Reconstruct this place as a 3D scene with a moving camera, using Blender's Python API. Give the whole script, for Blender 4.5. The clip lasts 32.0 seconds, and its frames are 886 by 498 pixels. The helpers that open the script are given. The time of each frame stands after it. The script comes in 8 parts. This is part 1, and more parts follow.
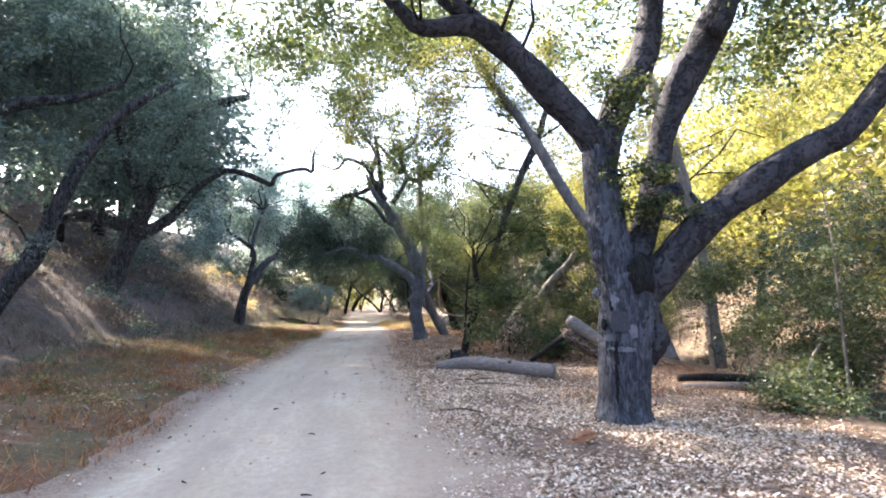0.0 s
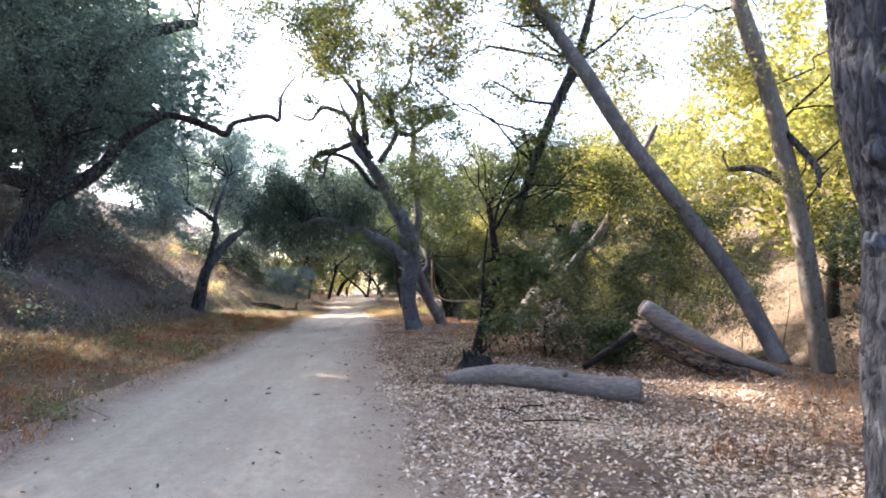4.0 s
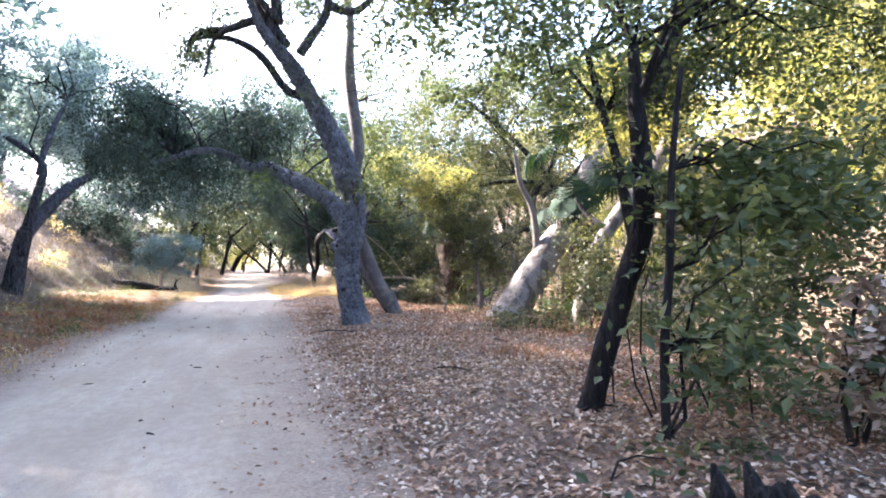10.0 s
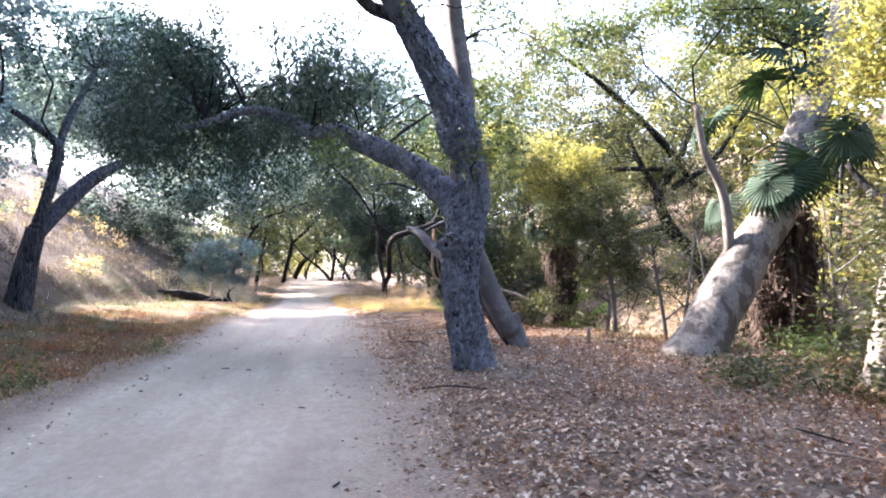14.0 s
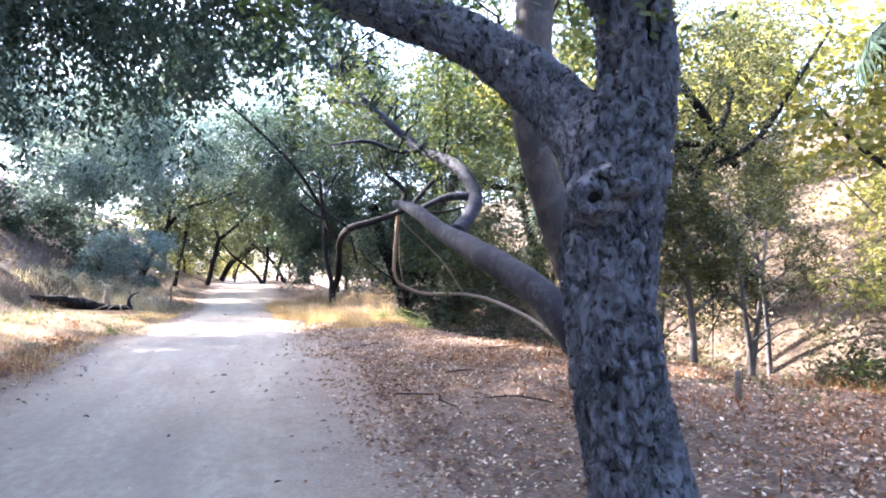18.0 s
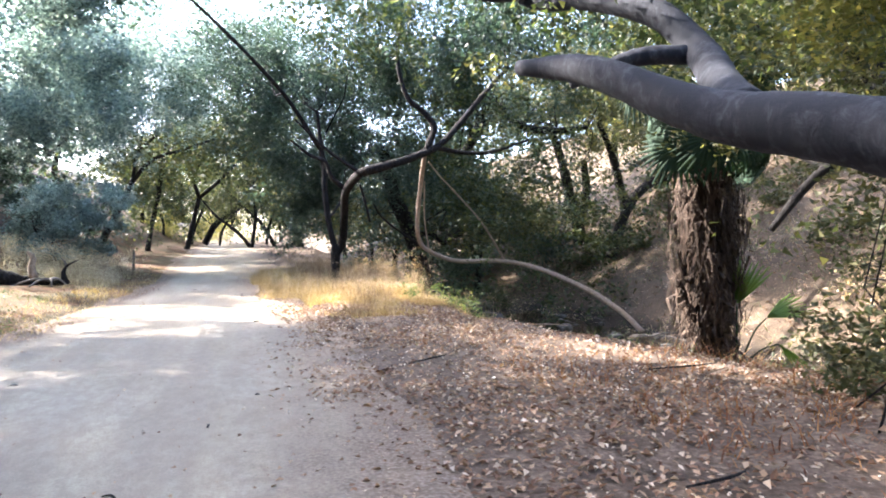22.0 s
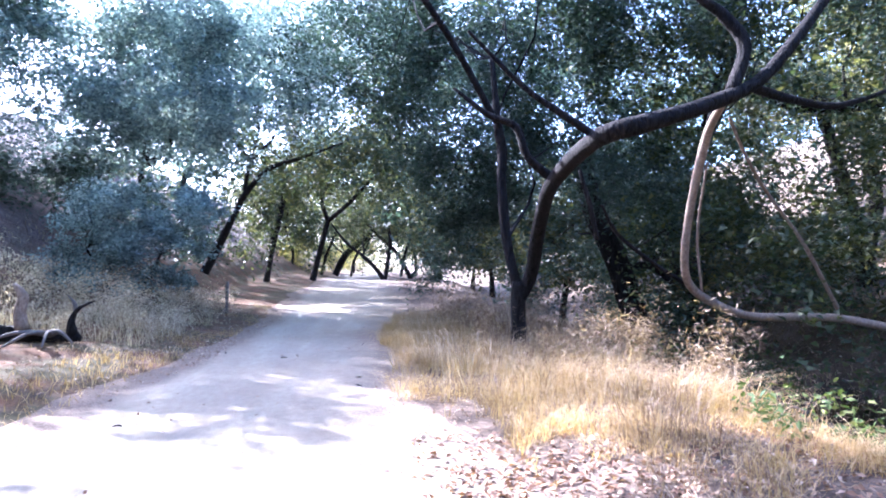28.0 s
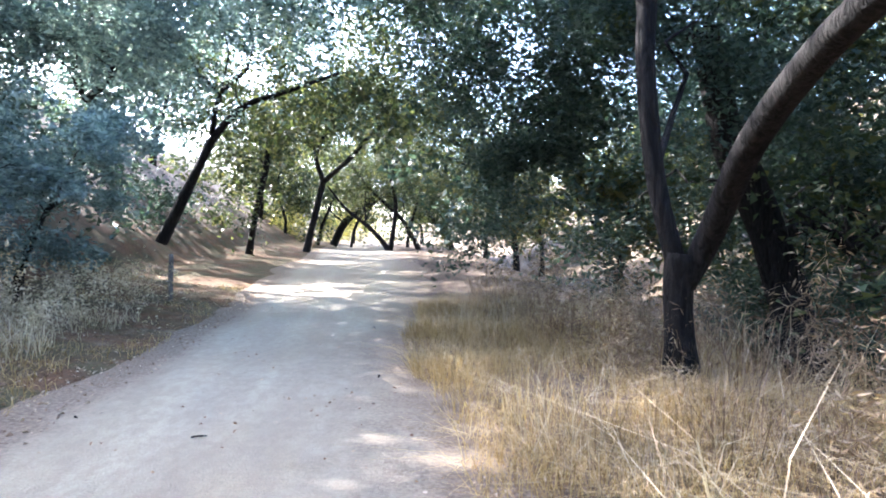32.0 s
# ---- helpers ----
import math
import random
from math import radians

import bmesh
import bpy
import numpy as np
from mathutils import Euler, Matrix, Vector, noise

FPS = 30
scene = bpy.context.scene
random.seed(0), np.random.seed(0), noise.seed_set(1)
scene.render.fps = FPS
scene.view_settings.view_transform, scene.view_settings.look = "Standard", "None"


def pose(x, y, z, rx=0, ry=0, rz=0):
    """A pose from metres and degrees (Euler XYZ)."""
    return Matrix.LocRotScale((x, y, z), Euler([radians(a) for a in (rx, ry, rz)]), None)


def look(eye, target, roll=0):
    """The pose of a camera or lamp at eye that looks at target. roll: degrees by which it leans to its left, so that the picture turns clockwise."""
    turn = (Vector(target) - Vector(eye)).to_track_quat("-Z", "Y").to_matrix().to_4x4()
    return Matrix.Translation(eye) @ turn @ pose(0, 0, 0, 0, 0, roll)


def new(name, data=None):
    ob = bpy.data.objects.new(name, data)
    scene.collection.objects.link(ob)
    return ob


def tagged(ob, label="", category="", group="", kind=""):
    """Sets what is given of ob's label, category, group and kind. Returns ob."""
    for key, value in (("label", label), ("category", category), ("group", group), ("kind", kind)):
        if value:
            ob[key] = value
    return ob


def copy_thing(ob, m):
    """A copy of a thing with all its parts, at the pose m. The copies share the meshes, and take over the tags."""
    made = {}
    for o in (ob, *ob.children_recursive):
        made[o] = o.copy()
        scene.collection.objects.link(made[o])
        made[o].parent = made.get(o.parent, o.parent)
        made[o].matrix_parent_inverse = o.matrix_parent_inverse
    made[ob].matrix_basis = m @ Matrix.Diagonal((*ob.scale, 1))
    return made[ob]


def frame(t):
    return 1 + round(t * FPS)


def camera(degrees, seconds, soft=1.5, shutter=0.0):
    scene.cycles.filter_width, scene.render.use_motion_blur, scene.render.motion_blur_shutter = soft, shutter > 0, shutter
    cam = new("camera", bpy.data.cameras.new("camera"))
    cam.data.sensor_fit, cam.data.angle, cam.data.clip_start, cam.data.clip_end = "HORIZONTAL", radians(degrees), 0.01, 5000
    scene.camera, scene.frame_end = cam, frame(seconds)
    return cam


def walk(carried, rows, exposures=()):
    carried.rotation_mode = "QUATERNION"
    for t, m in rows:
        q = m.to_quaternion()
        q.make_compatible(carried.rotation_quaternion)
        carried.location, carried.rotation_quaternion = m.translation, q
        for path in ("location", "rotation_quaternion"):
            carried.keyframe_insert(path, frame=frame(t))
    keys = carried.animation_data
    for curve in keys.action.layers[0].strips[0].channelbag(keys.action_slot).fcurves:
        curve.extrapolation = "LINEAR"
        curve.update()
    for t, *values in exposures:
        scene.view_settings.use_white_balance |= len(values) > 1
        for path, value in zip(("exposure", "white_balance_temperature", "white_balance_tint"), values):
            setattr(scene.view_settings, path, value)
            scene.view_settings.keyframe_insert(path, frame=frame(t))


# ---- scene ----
cam = camera(68.6, 32.0, soft=1.9)
METRES, EYE, TILT, LEAN, TURN = 47.5, 1.43, 5.3, 0.8, -6.3
EXPOSURE = 3.0
TONE = [(0.0, 0.15, 6300, 17), (1.0, -0.25, 6900, 18), (2.0, -0.25, 6950, 17), (3.0, 0.35, 6750, 16), (4.0, 0.0, 6400, 18), (7.0, 0.4, 5950, 21), (9.0, 0.6, 5900, 21), (11.0, 0.76, 5950, 22), (13.0, 0.6, 6000, 22), (17.0, 0.7, 5650, 23), (19.0, 0.78, 5750, 19), (21.0, 0.42, 5900, 15), (24.0, 0.42, 5650, 16), (26.5, 0.5, 4800, 22), (28.5, 0.37, 4900, 27), (30.0, 0.38, 5350, 21), (32.0, 0.62, 5450, 13)]
ROWS = [
    (0.0, 0.0, 0.0, 0.0, 0.0, 0.0, -0.0),
    (0.5, -0.0029, 0.0156, -0.0019, -1.1, 2.77, -0.11),
    (1.0, -0.0058, 0.0302, -0.0042, -4.49, 2.84, -0.32),
    (1.5, -0.0067, 0.0444, -0.0053, -11.24, 2.25, -0.54),
    (2.0, -0.0072, 0.0585, -0.0066, -17.39, -1.33, -1.09),
    (2.5, -0.0055, 0.0734, -0.0086, -18.0, -3.68, -0.9),
    (3.0, -0.0061, 0.0894, -0.0098, -12.75, -4.26, -0.98),
    (3.5, -0.0064, 0.1034, -0.0109, -7.87, -3.26, -0.54),
    (4.0, -0.0079, 0.1184, -0.0126, -1.02, -1.26, -0.3),
    (4.5, -0.0109, 0.1341, -0.014, 0.56, -0.85, -0.28),
    (6.5, -0.0209, 0.1959, -0.0181, 2.6, -3.3, -0.29),
    (7.0, -0.0224, 0.2126, -0.0202, 2.56, -2.86, -0.29),
    (7.5, -0.0251, 0.2285, -0.0221, 2.08, -1.73, -0.42),
    (8.0, -0.0272, 0.2452, -0.0238, 0.0, -1.97, -0.56),
    (8.5, -0.0302, 0.2608, -0.0258, -1.25, -2.36, -0.79),
    (9.0, -0.0316, 0.2763, -0.0277, -5.64, -2.34, -0.91),
    (9.5, -0.0337, 0.2925, -0.0296, -7.81, -2.46, -1.25),
    (10.0, -0.0336, 0.3079, -0.0314, -9.7, -3.27, -1.07),
    (10.5, -0.0348, 0.3241, -0.0326, -9.46, -4.84, -1.24),
    (11.0, -0.0361, 0.3393, -0.0337, -8.96, -4.8, -1.17),
    (11.5, -0.0376, 0.3544, -0.0348, -7.7, -4.64, -1.2),
    (12.0, -0.0396, 0.3686, -0.0359, -7.21, -3.81, -1.08),
    (12.5, -0.0414, 0.3837, -0.0374, -5.42, -3.92, -0.94),
    (13.0, -0.0434, 0.3983, -0.0381, -4.41, -4.03, -0.77),
    (13.5, -0.0453, 0.4134, -0.0393, -4.24, -4.08, -0.89),
    (14.0, -0.0475, 0.4276, -0.0405, -4.48, -2.73, -0.83),
    (14.5, -0.0491, 0.4425, -0.0424, -5.05, -2.76, -0.91),
    (16.5, -0.056, 0.5044, -0.0486, -7.2, -3.6, -1.42),
    (17.0, -0.0579, 0.5205, -0.0499, -7.47, -2.87, -1.58),
    (17.5, -0.0601, 0.5366, -0.0509, -9.42, -2.21, -1.66),
    (18.0, -0.0616, 0.5525, -0.0521, -10.21, -2.31, -1.7),
    (18.5, -0.0628, 0.5681, -0.0536, -10.49, -2.55, -1.66),
    (19.0, -0.0636, 0.585, -0.0549, -10.54, -2.65, -1.83),
    (19.5, -0.0659, 0.6011, -0.0555, -10.71, -2.69, -1.85),
    (20.0, -0.067, 0.6168, -0.0569, -10.77, -2.64, -1.77),
    (20.5, -0.0685, 0.6326, -0.0585, -10.7, -2.14, -1.83),
    (21.0, -0.0686, 0.6472, -0.0604, -10.82, -2.95, -1.67),
    (21.5, -0.0688, 0.6638, -0.0621, -10.83, -4.51, -1.7),
    (22.0, -0.0678, 0.6797, -0.0634, -10.97, -5.6, -1.6),
    (22.5, -0.0682, 0.6949, -0.0646, -11.06, -6.51, -1.86),
    (23.0, -0.0682, 0.7102, -0.0657, -11.34, -6.56, -1.66),
    (23.5, -0.0682, 0.7258, -0.0669, -11.53, -6.64, -1.93),
    (24.0, -0.0688, 0.7402, -0.0679, -11.79, -6.87, -1.78),
    (24.5, -0.0688, 0.7551, -0.069, -12.06, -6.78, -1.86),
    (26.5, -0.074, 0.8159, -0.0741, -8.36, -1.96, -1.8),
    (27.0, -0.0766, 0.8313, -0.0764, -4.88, -1.93, -1.81),
    (27.5, -0.0792, 0.8472, -0.0782, -2.69, -2.57, -1.62),
    (28.0, -0.0834, 0.863, -0.0797, 0.48, -3.0, -1.56),
    (28.5, -0.0867, 0.8777, -0.0816, 1.05, -3.62, -1.4),
    (29.0, -0.0908, 0.8938, -0.0835, 1.22, -3.56, -1.5),
    (29.5, -0.0933, 0.9096, -0.0856, 1.09, -3.63, -1.14),
    (30.0, -0.0951, 0.9261, -0.0876, 0.96, -4.09, -1.28),
    (30.5, -0.0965, 0.9413, -0.0893, 0.68, -5.31, -1.17),
    (31.0, -0.0983, 0.9568, -0.0904, 0.62, -6.0, -1.34),
    (31.5, -0.1007, 0.972, -0.0913, 0.43, -5.86, -1.35),
    (32.0, -0.1026, 0.9876, -0.0925, 0.42, -5.6, -1.32),
]
walk(cam, [(t, pose(0, 0, EYE, TILT, LEAN, TURN) @ pose(METRES * x, METRES * y, METRES * z, 90 + pitch, roll, yaw)) for t, x, y, z, yaw, pitch, roll in ROWS],
     [(t, EXPOSURE + e, k, float(g)) for t, e, k, g in TONE])

# ---- world and sun: low sun over the left-hand bank ----
SUN_DIR = Vector((-0.60, 0.53, 0.58)).normalized()  # towards the sun
world = bpy.data.worlds.new("world")
scene.world = world
world.use_nodes = True
wn = world.node_tree.nodes
sky = wn.new("ShaderNodeTexSky")
sky.sky_type = "NISHITA"
sky.sun_disc = False
sky.sun_elevation = math.asin(SUN_DIR.z)
sky.sun_rotation = math.atan2(SUN_DIR.x, SUN_DIR.y)
sky.dust_density = 3.0
world.node_tree.links.new(sky.outputs[0], wn["Background"].inputs[0])
wn["Background"].inputs[1].default_value = 0.15
sun_lamp = bpy.data.lights.new("sun", "SUN")
sun_lamp.energy, sun_lamp.angle, sun_lamp.color = 4.6, radians(0.6), (1.0, 0.9, 0.74)
sun = new("sun", sun_lamp)
sun.matrix_world = look(SUN_DIR * 60, (0, 0, 0))


# ---- materials ----
def nodes_of(name):
    m = bpy.data.materials.new(name)
    m.use_nodes = True
    nt = m.node_tree
    return m, nt, nt.nodes["Principled BSDF"]


def ramp(nt, source, stops):
    r = nt.nodes.new("ShaderNodeValToRGB")
    e = r.color_ramp.elements
    while len(e) < len(stops):
        e.new(0.5)
    for k, (at, col) in zip(e, stops):
        k.position, k.color = at, (*col, 1)
    nt.links.new(source, r.inputs[0])
    return r.outputs[0]


def noise_tex(nt, scale, detail=6, stretch=None, rough=0.6, distort=0.0):
    n = nt.nodes.new("ShaderNodeTexNoise")
    n.inputs["Scale"].default_value, n.inputs["Detail"].default_value = scale, detail
    n.inputs["Roughness"].default_value, n.inputs["Distortion"].default_value = rough, distort
    g = nt.nodes.new("ShaderNodeNewGeometry")
    if stretch:
        mp = nt.nodes.new("ShaderNodeMapping")
        mp.inputs["Scale"].default_value = stretch
        nt.links.new(g.outputs["Position"], mp.inputs[0])
        nt.links.new(mp.outputs[0], n.inputs["Vector"])
    else:
        nt.links.new(g.outputs["Position"], n.inputs["Vector"])
    return n.outputs["Fac"]


def blend(nt, fac, a, b, kind="MIX"):
    x = nt.nodes.new("ShaderNodeMix")
    x.data_type, x.blend_type = "RGBA", kind
    if isinstance(fac, float):
        x.inputs[0].default_value = fac
    else:
        nt.links.new(fac, x.inputs[0])
    for s, v in ((6, a), (7, b)):
        if isinstance(v, tuple):
            x.inputs[s].default_value = (*v, 1)
        else:
            nt.links.new(v, x.inputs[s])
    return x.outputs[2]


def bump(nt, bsdf, height, strength, dist):
    b = nt.nodes.new("ShaderNodeBump")
    b.inputs["Strength"].default_value, b.inputs["Distance"].default_value = strength, dist
    nt.links.new(height, b.inputs["Height"])
    nt.links.new(b.outputs[0], bsdf.inputs["Normal"])


def bark_mat(name, dark, mid, light, ridges=9.0, squash=0.16, depth=0.03, patch=None, furrow=True, along=None, worn=0.0):
    """Bark or bare wood: ridges stretched along the stem, blotches, and deep furrows on old wood."""
    m, nt, b = nodes_of(name)
    stretch = along or (1, 1, squash)
    fine = noise_tex(nt, ridges * 2.2, 9, stretch, 0.7, 0.9)
    broad = noise_tex(nt, 2.3, 5)
    plates = noise_tex(nt, ridges, 5, tuple(v if v < 1 else 1.0 for v in stretch), 0.55, 1.6)
    col = ramp(nt, fine, [(0.32, dark), (0.5, mid), (0.68, light)])
    col = blend(nt, ramp(nt, broad, [(0.35, (0, 0, 0)), (0.7, (0.55, 0.55, 0.55))]), col, mid)
    if patch:
        col = blend(nt, ramp(nt, noise_tex(nt, 4.5, 4, (1, 1, 0.6), 0.5, 0.4), [(0.5, (0, 0, 0)), (0.56, (1, 1, 1))]), col, patch)
    relief = fine
    if furrow:
        cut = ramp(nt, plates, [(0.4 - worn, (0, 0, 0)), (0.5 - worn, (0.7, 0.7, 0.7)), (0.6 - worn, (1, 1, 1))])
        col = blend(nt, cut, dark, col)
        relief = blend(nt, 0.4, cut, fine)
    nt.links.new(col, b.inputs["Base Color"])
    b.inputs["Roughness"].default_value = 0.88
    b.inputs["Specular IOR Level"].default_value = 0.25
    bump(nt, b, relief, 1.0 if furrow else 0.4, depth)
    return m


BARK = bark_mat("bark_oak", (0.012, 0.012, 0.014), (0.066, 0.063, 0.067), (0.19, 0.185, 0.19), 13, 0.2, 0.05)
BARK_PLATED = bark_mat("bark_plated", (0.02, 0.021, 0.027), (0.145, 0.152, 0.178), (0.27, 0.28, 0.315), 15, 0.5, 0.05, (0.18, 0.188, 0.215), True, (1, 1, 0.55), 0.07)

BARK_GREY = bark_mat("bark_grey", (0.028, 0.03, 0.038), (0.064, 0.069, 0.084), (0.12, 0.128, 0.152), 15, 0.22, 0.03, (0.086, 0.092, 0.11), True, (1, 1, 0.22))
# about half as bright as bark_grey: the shadow on the limbs is in the colour
BARK_LIMB = bark_mat("bark_limb", (0.012, 0.0115, 0.014), (0.034, 0.033, 0.038), (0.075, 0.073, 0.082), 12, 0.4, 0.02, (0.05, 0.049, 0.056), True, (0.55, 1, 0.55))
SCAR = bark_mat("bark_scar", (0.022, 0.022, 0.027), (0.042, 0.042, 0.05), (0.07, 0.07, 0.08), 20, 0.5, 0.01, None, False)
ASH = bark_mat("bark_ash", (0.07, 0.072, 0.083), (0.12, 0.124, 0.142), (0.2, 0.206, 0.232), 26, 0.4, 0.01, (0.085, 0.088, 0.101), False)
# near-black: shade on the creek oaks' limbs is put into the bark colour
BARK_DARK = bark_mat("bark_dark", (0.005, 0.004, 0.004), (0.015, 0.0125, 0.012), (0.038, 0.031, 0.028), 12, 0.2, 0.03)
BARK_NAVY = bark_mat("bark_navy", (0.013, 0.0137, 0.018), (0.033, 0.035, 0.045), (0.085, 0.087, 0.1), 7, 0.6, 0.016, (0.021, 0.023, 0.031), False)
BARK_SMOOTH = bark_mat("bark_smooth", (0.06, 0.054, 0.055), (0.125, 0.114, 0.112), (0.21, 0.187, 0.175), 5, 0.7, 0.012, (0.088, 0.082, 0.085), False)
BARK_PALE = bark_mat("bark_pale", (0.075, 0.065, 0.06), (0.15, 0.13, 0.115), (0.25, 0.22, 0.195), 7, 0.3, 0.012, None, False)
BARK_SYC = bark_mat("bark_sycamore", (0.06, 0.052, 0.046), (0.15, 0.135, 0.12), (0.26, 0.242, 0.218), 7, 0.5, 0.02, (0.07, 0.06, 0.053), False)
BARK_BLEACHED = bark_mat("bark_bleached", (0.13, 0.098, 0.072), (0.27, 0.208, 0.155), (0.42, 0.34, 0.26), 9, 0.5, 0.012, None, False)
LOGWOOD = bark_mat("log_wood", (0.06, 0.053, 0.05), (0.14, 0.124, 0.115), (0.26, 0.235, 0.215), 9, 1, 0.012, None, False, (0.3, 0.5, 1.3))
# black of charred wood; also stands in for the dark inside cracks and holes
CHAR_AND_HOLLOW = bark_mat("charred_wood_and_hollow", (0.004, 0.004, 0.004), (0.014, 0.013, 0.013), (0.05, 0.048, 0.046), 14, 0.5, 0.03)
THATCH = bark_mat("palm_thatch", (0.022, 0.014, 0.01), (0.075, 0.05, 0.036), (0.17, 0.125, 0.09), 14, 0.12, 0.02)


def leaf_mat(name, stops, glow, rough=0.5, through_leaf=(1.4, 1.35, 0.7)):
    m, nt, b = nodes_of(name)
    g = nt.nodes.new("ShaderNodeNewGeometry")
    col = ramp(nt, g.outputs["Random Per Island"], stops)
    broad = noise_tex(nt, 0.9, 3)
    hue = nt.nodes.new("ShaderNodeHueSaturation")
    nt.links.new(ramp(nt, broad, [(0.3, (0.75, 0.75, 0.75)), (0.7, (1.25, 1.25, 1.25))]), hue.inputs["Value"])
    nt.links.new(col, hue.inputs["Color"])
    nt.links.new(hue.outputs[0], b.inputs["Base Color"])
    b.inputs["Roughness"].default_value = rough
    b.inputs["Specular IOR Level"].default_value = 0.35
    tr = nt.nodes.new("ShaderNodeBsdfTranslucent")
    tint = blend(nt, 1.0, hue.outputs[0], through_leaf, "MULTIPLY")
    nt.links.new(tint, tr.inputs["Color"])
    mx = nt.nodes.new("ShaderNodeMixShader")
    mx.inputs[0].default_value = glow
    nt.links.new(b.outputs[0], mx.inputs[1])
    nt.links.new(tr.outputs[0], mx.inputs[2])
    nt.links.new(mx.outputs[0], nt.nodes["Material Output"].inputs[0])
    return m


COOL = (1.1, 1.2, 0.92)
LEAF_OAK = leaf_mat("leaf_oak", [(0, (0.035, 0.056, 0.025)), (0.6, (0.072, 0.098, 0.042)), (1, (0.14, 0.155, 0.07))], 0.4)
LEAF_DARK = leaf_mat("leaf_dark", [(0, (0.024, 0.043, 0.034)), (0.6, (0.048, 0.076, 0.057)), (1, (0.095, 0.125, 0.092))], 0.38, 0.5, COOL)
LEAF_BUSH = leaf_mat("leaf_bush", [(0, (0.024, 0.042, 0.02)), (0.6, (0.052, 0.074, 0.033)), (1, (0.115, 0.12, 0.052))], 0.35)
LEAF_OLIVE = leaf_mat("leaf_olive", [(0, (0.035, 0.046, 0.022)), (0.6, (0.072, 0.083, 0.04)), (1, (0.145, 0.135, 0.066))], 0.4)
LEAF_GOLD = leaf_mat("leaf_gold", [(0, (0.1, 0.118, 0.042)), (0.55, (0.19, 0.19, 0.072)), (1, (0.33, 0.29, 0.12))], 0.52)
# left-bank leaves: the bluish haze in front of them mixed into the colour
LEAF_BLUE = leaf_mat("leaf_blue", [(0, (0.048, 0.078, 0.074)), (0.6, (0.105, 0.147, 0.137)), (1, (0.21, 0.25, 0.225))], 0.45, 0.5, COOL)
# pale blue veil of haze and lens glare put into the leaf colour
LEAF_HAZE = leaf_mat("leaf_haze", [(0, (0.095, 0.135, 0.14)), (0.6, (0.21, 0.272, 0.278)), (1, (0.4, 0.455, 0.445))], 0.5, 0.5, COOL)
LEAF_FAR = leaf_mat("leaf_far", [(0, (0.026, 0.04, 0.022)), (0.6, (0.056, 0.073, 0.038)), (1, (0.13, 0.135, 0.062))], 0.42)
LEAF_BRIGHT = leaf_mat("leaf_bright", [(0, (0.06, 0.1, 0.035)), (1, (0.13, 0.18, 0.065))], 0.42)
PALM_GREEN = leaf_mat("palm_green", [(0, (0.01, 0.028, 0.016)), (1, (0.026, 0.052, 0.028))], 0.12, 0.85)
PALM_LIME = leaf_mat("palm_lime", [(0, (0.12, 0.22, 0.05)), (1, (0.17, 0.28, 0.07))], 0.5, 0.4)
STRAW = leaf_mat("dry_grass", [(0, (0.24, 0.162, 0.078)), (0.5, (0.39, 0.282, 0.142)), (1, (0.52, 0.41, 0.25))], 0.35, 0.7)
RUST = leaf_mat("rust_weeds", [(0, (0.125, 0.04, 0.019)), (0.5, (0.235, 0.095, 0.038)), (1, (0.35, 0.19, 0.08))], 0.25, 0.8)
GREEN_WEED = leaf_mat("green_weeds", [(0, (0.045, 0.078, 0.024)), (0.6, (0.095, 0.138, 0.042)), (1, (0.19, 0.2, 0.07))], 0.3, 0.7)
SEED = leaf_mat("seed_weeds", [(0, (0.2, 0.145, 0.095)), (0.5, (0.38, 0.3, 0.215)), (1, (0.58, 0.5, 0.39))], 0.35, 0.8)
DRY_BRUSH = leaf_mat("dry_brush", [(0, (0.065, 0.05, 0.048)), (0.5, (0.12, 0.095, 0.09)), (1, (0.21, 0.175, 0.16))], 0.2, 0.85)
WEED_BROWN = leaf_mat("weed_brown", [(0, (0.11, 0.075, 0.05)), (0.5, (0.23, 0.165, 0.115)), (1, (0.42, 0.34, 0.25))], 0.28, 0.8)
LITTER = leaf_mat("leaf_litter", [(0, (0.13, 0.075, 0.048)), (0.45, (0.27, 0.185, 0.13)), (0.8, (0.46, 0.36, 0.28)), (1, (0.62, 0.53, 0.44))], 0.12, 0.75)
LITTER_PALE = leaf_mat("leaf_litter_pale", [(0, (0.3, 0.21, 0.15)), (0.4, (0.5, 0.39, 0.3)), (0.8, (0.67, 0.57, 0.47)), (1, (0.8, 0.72, 0.62))], 0.12, 0.75)
LITTER_RED = leaf_mat("leaf_litter_red", [(0, (0.12, 0.06, 0.038)), (0.5, (0.25, 0.145, 0.09)), (0.85, (0.41, 0.28, 0.19)), (1, (0.62, 0.51, 0.41))], 0.12, 0.75)
PALE_WEED = leaf_mat("pale_weeds", [(0, (0.3, 0.245, 0.19)), (0.5, (0.5, 0.43, 0.35)), (1, (0.7, 0.63, 0.54))], 0.4, 0.8)


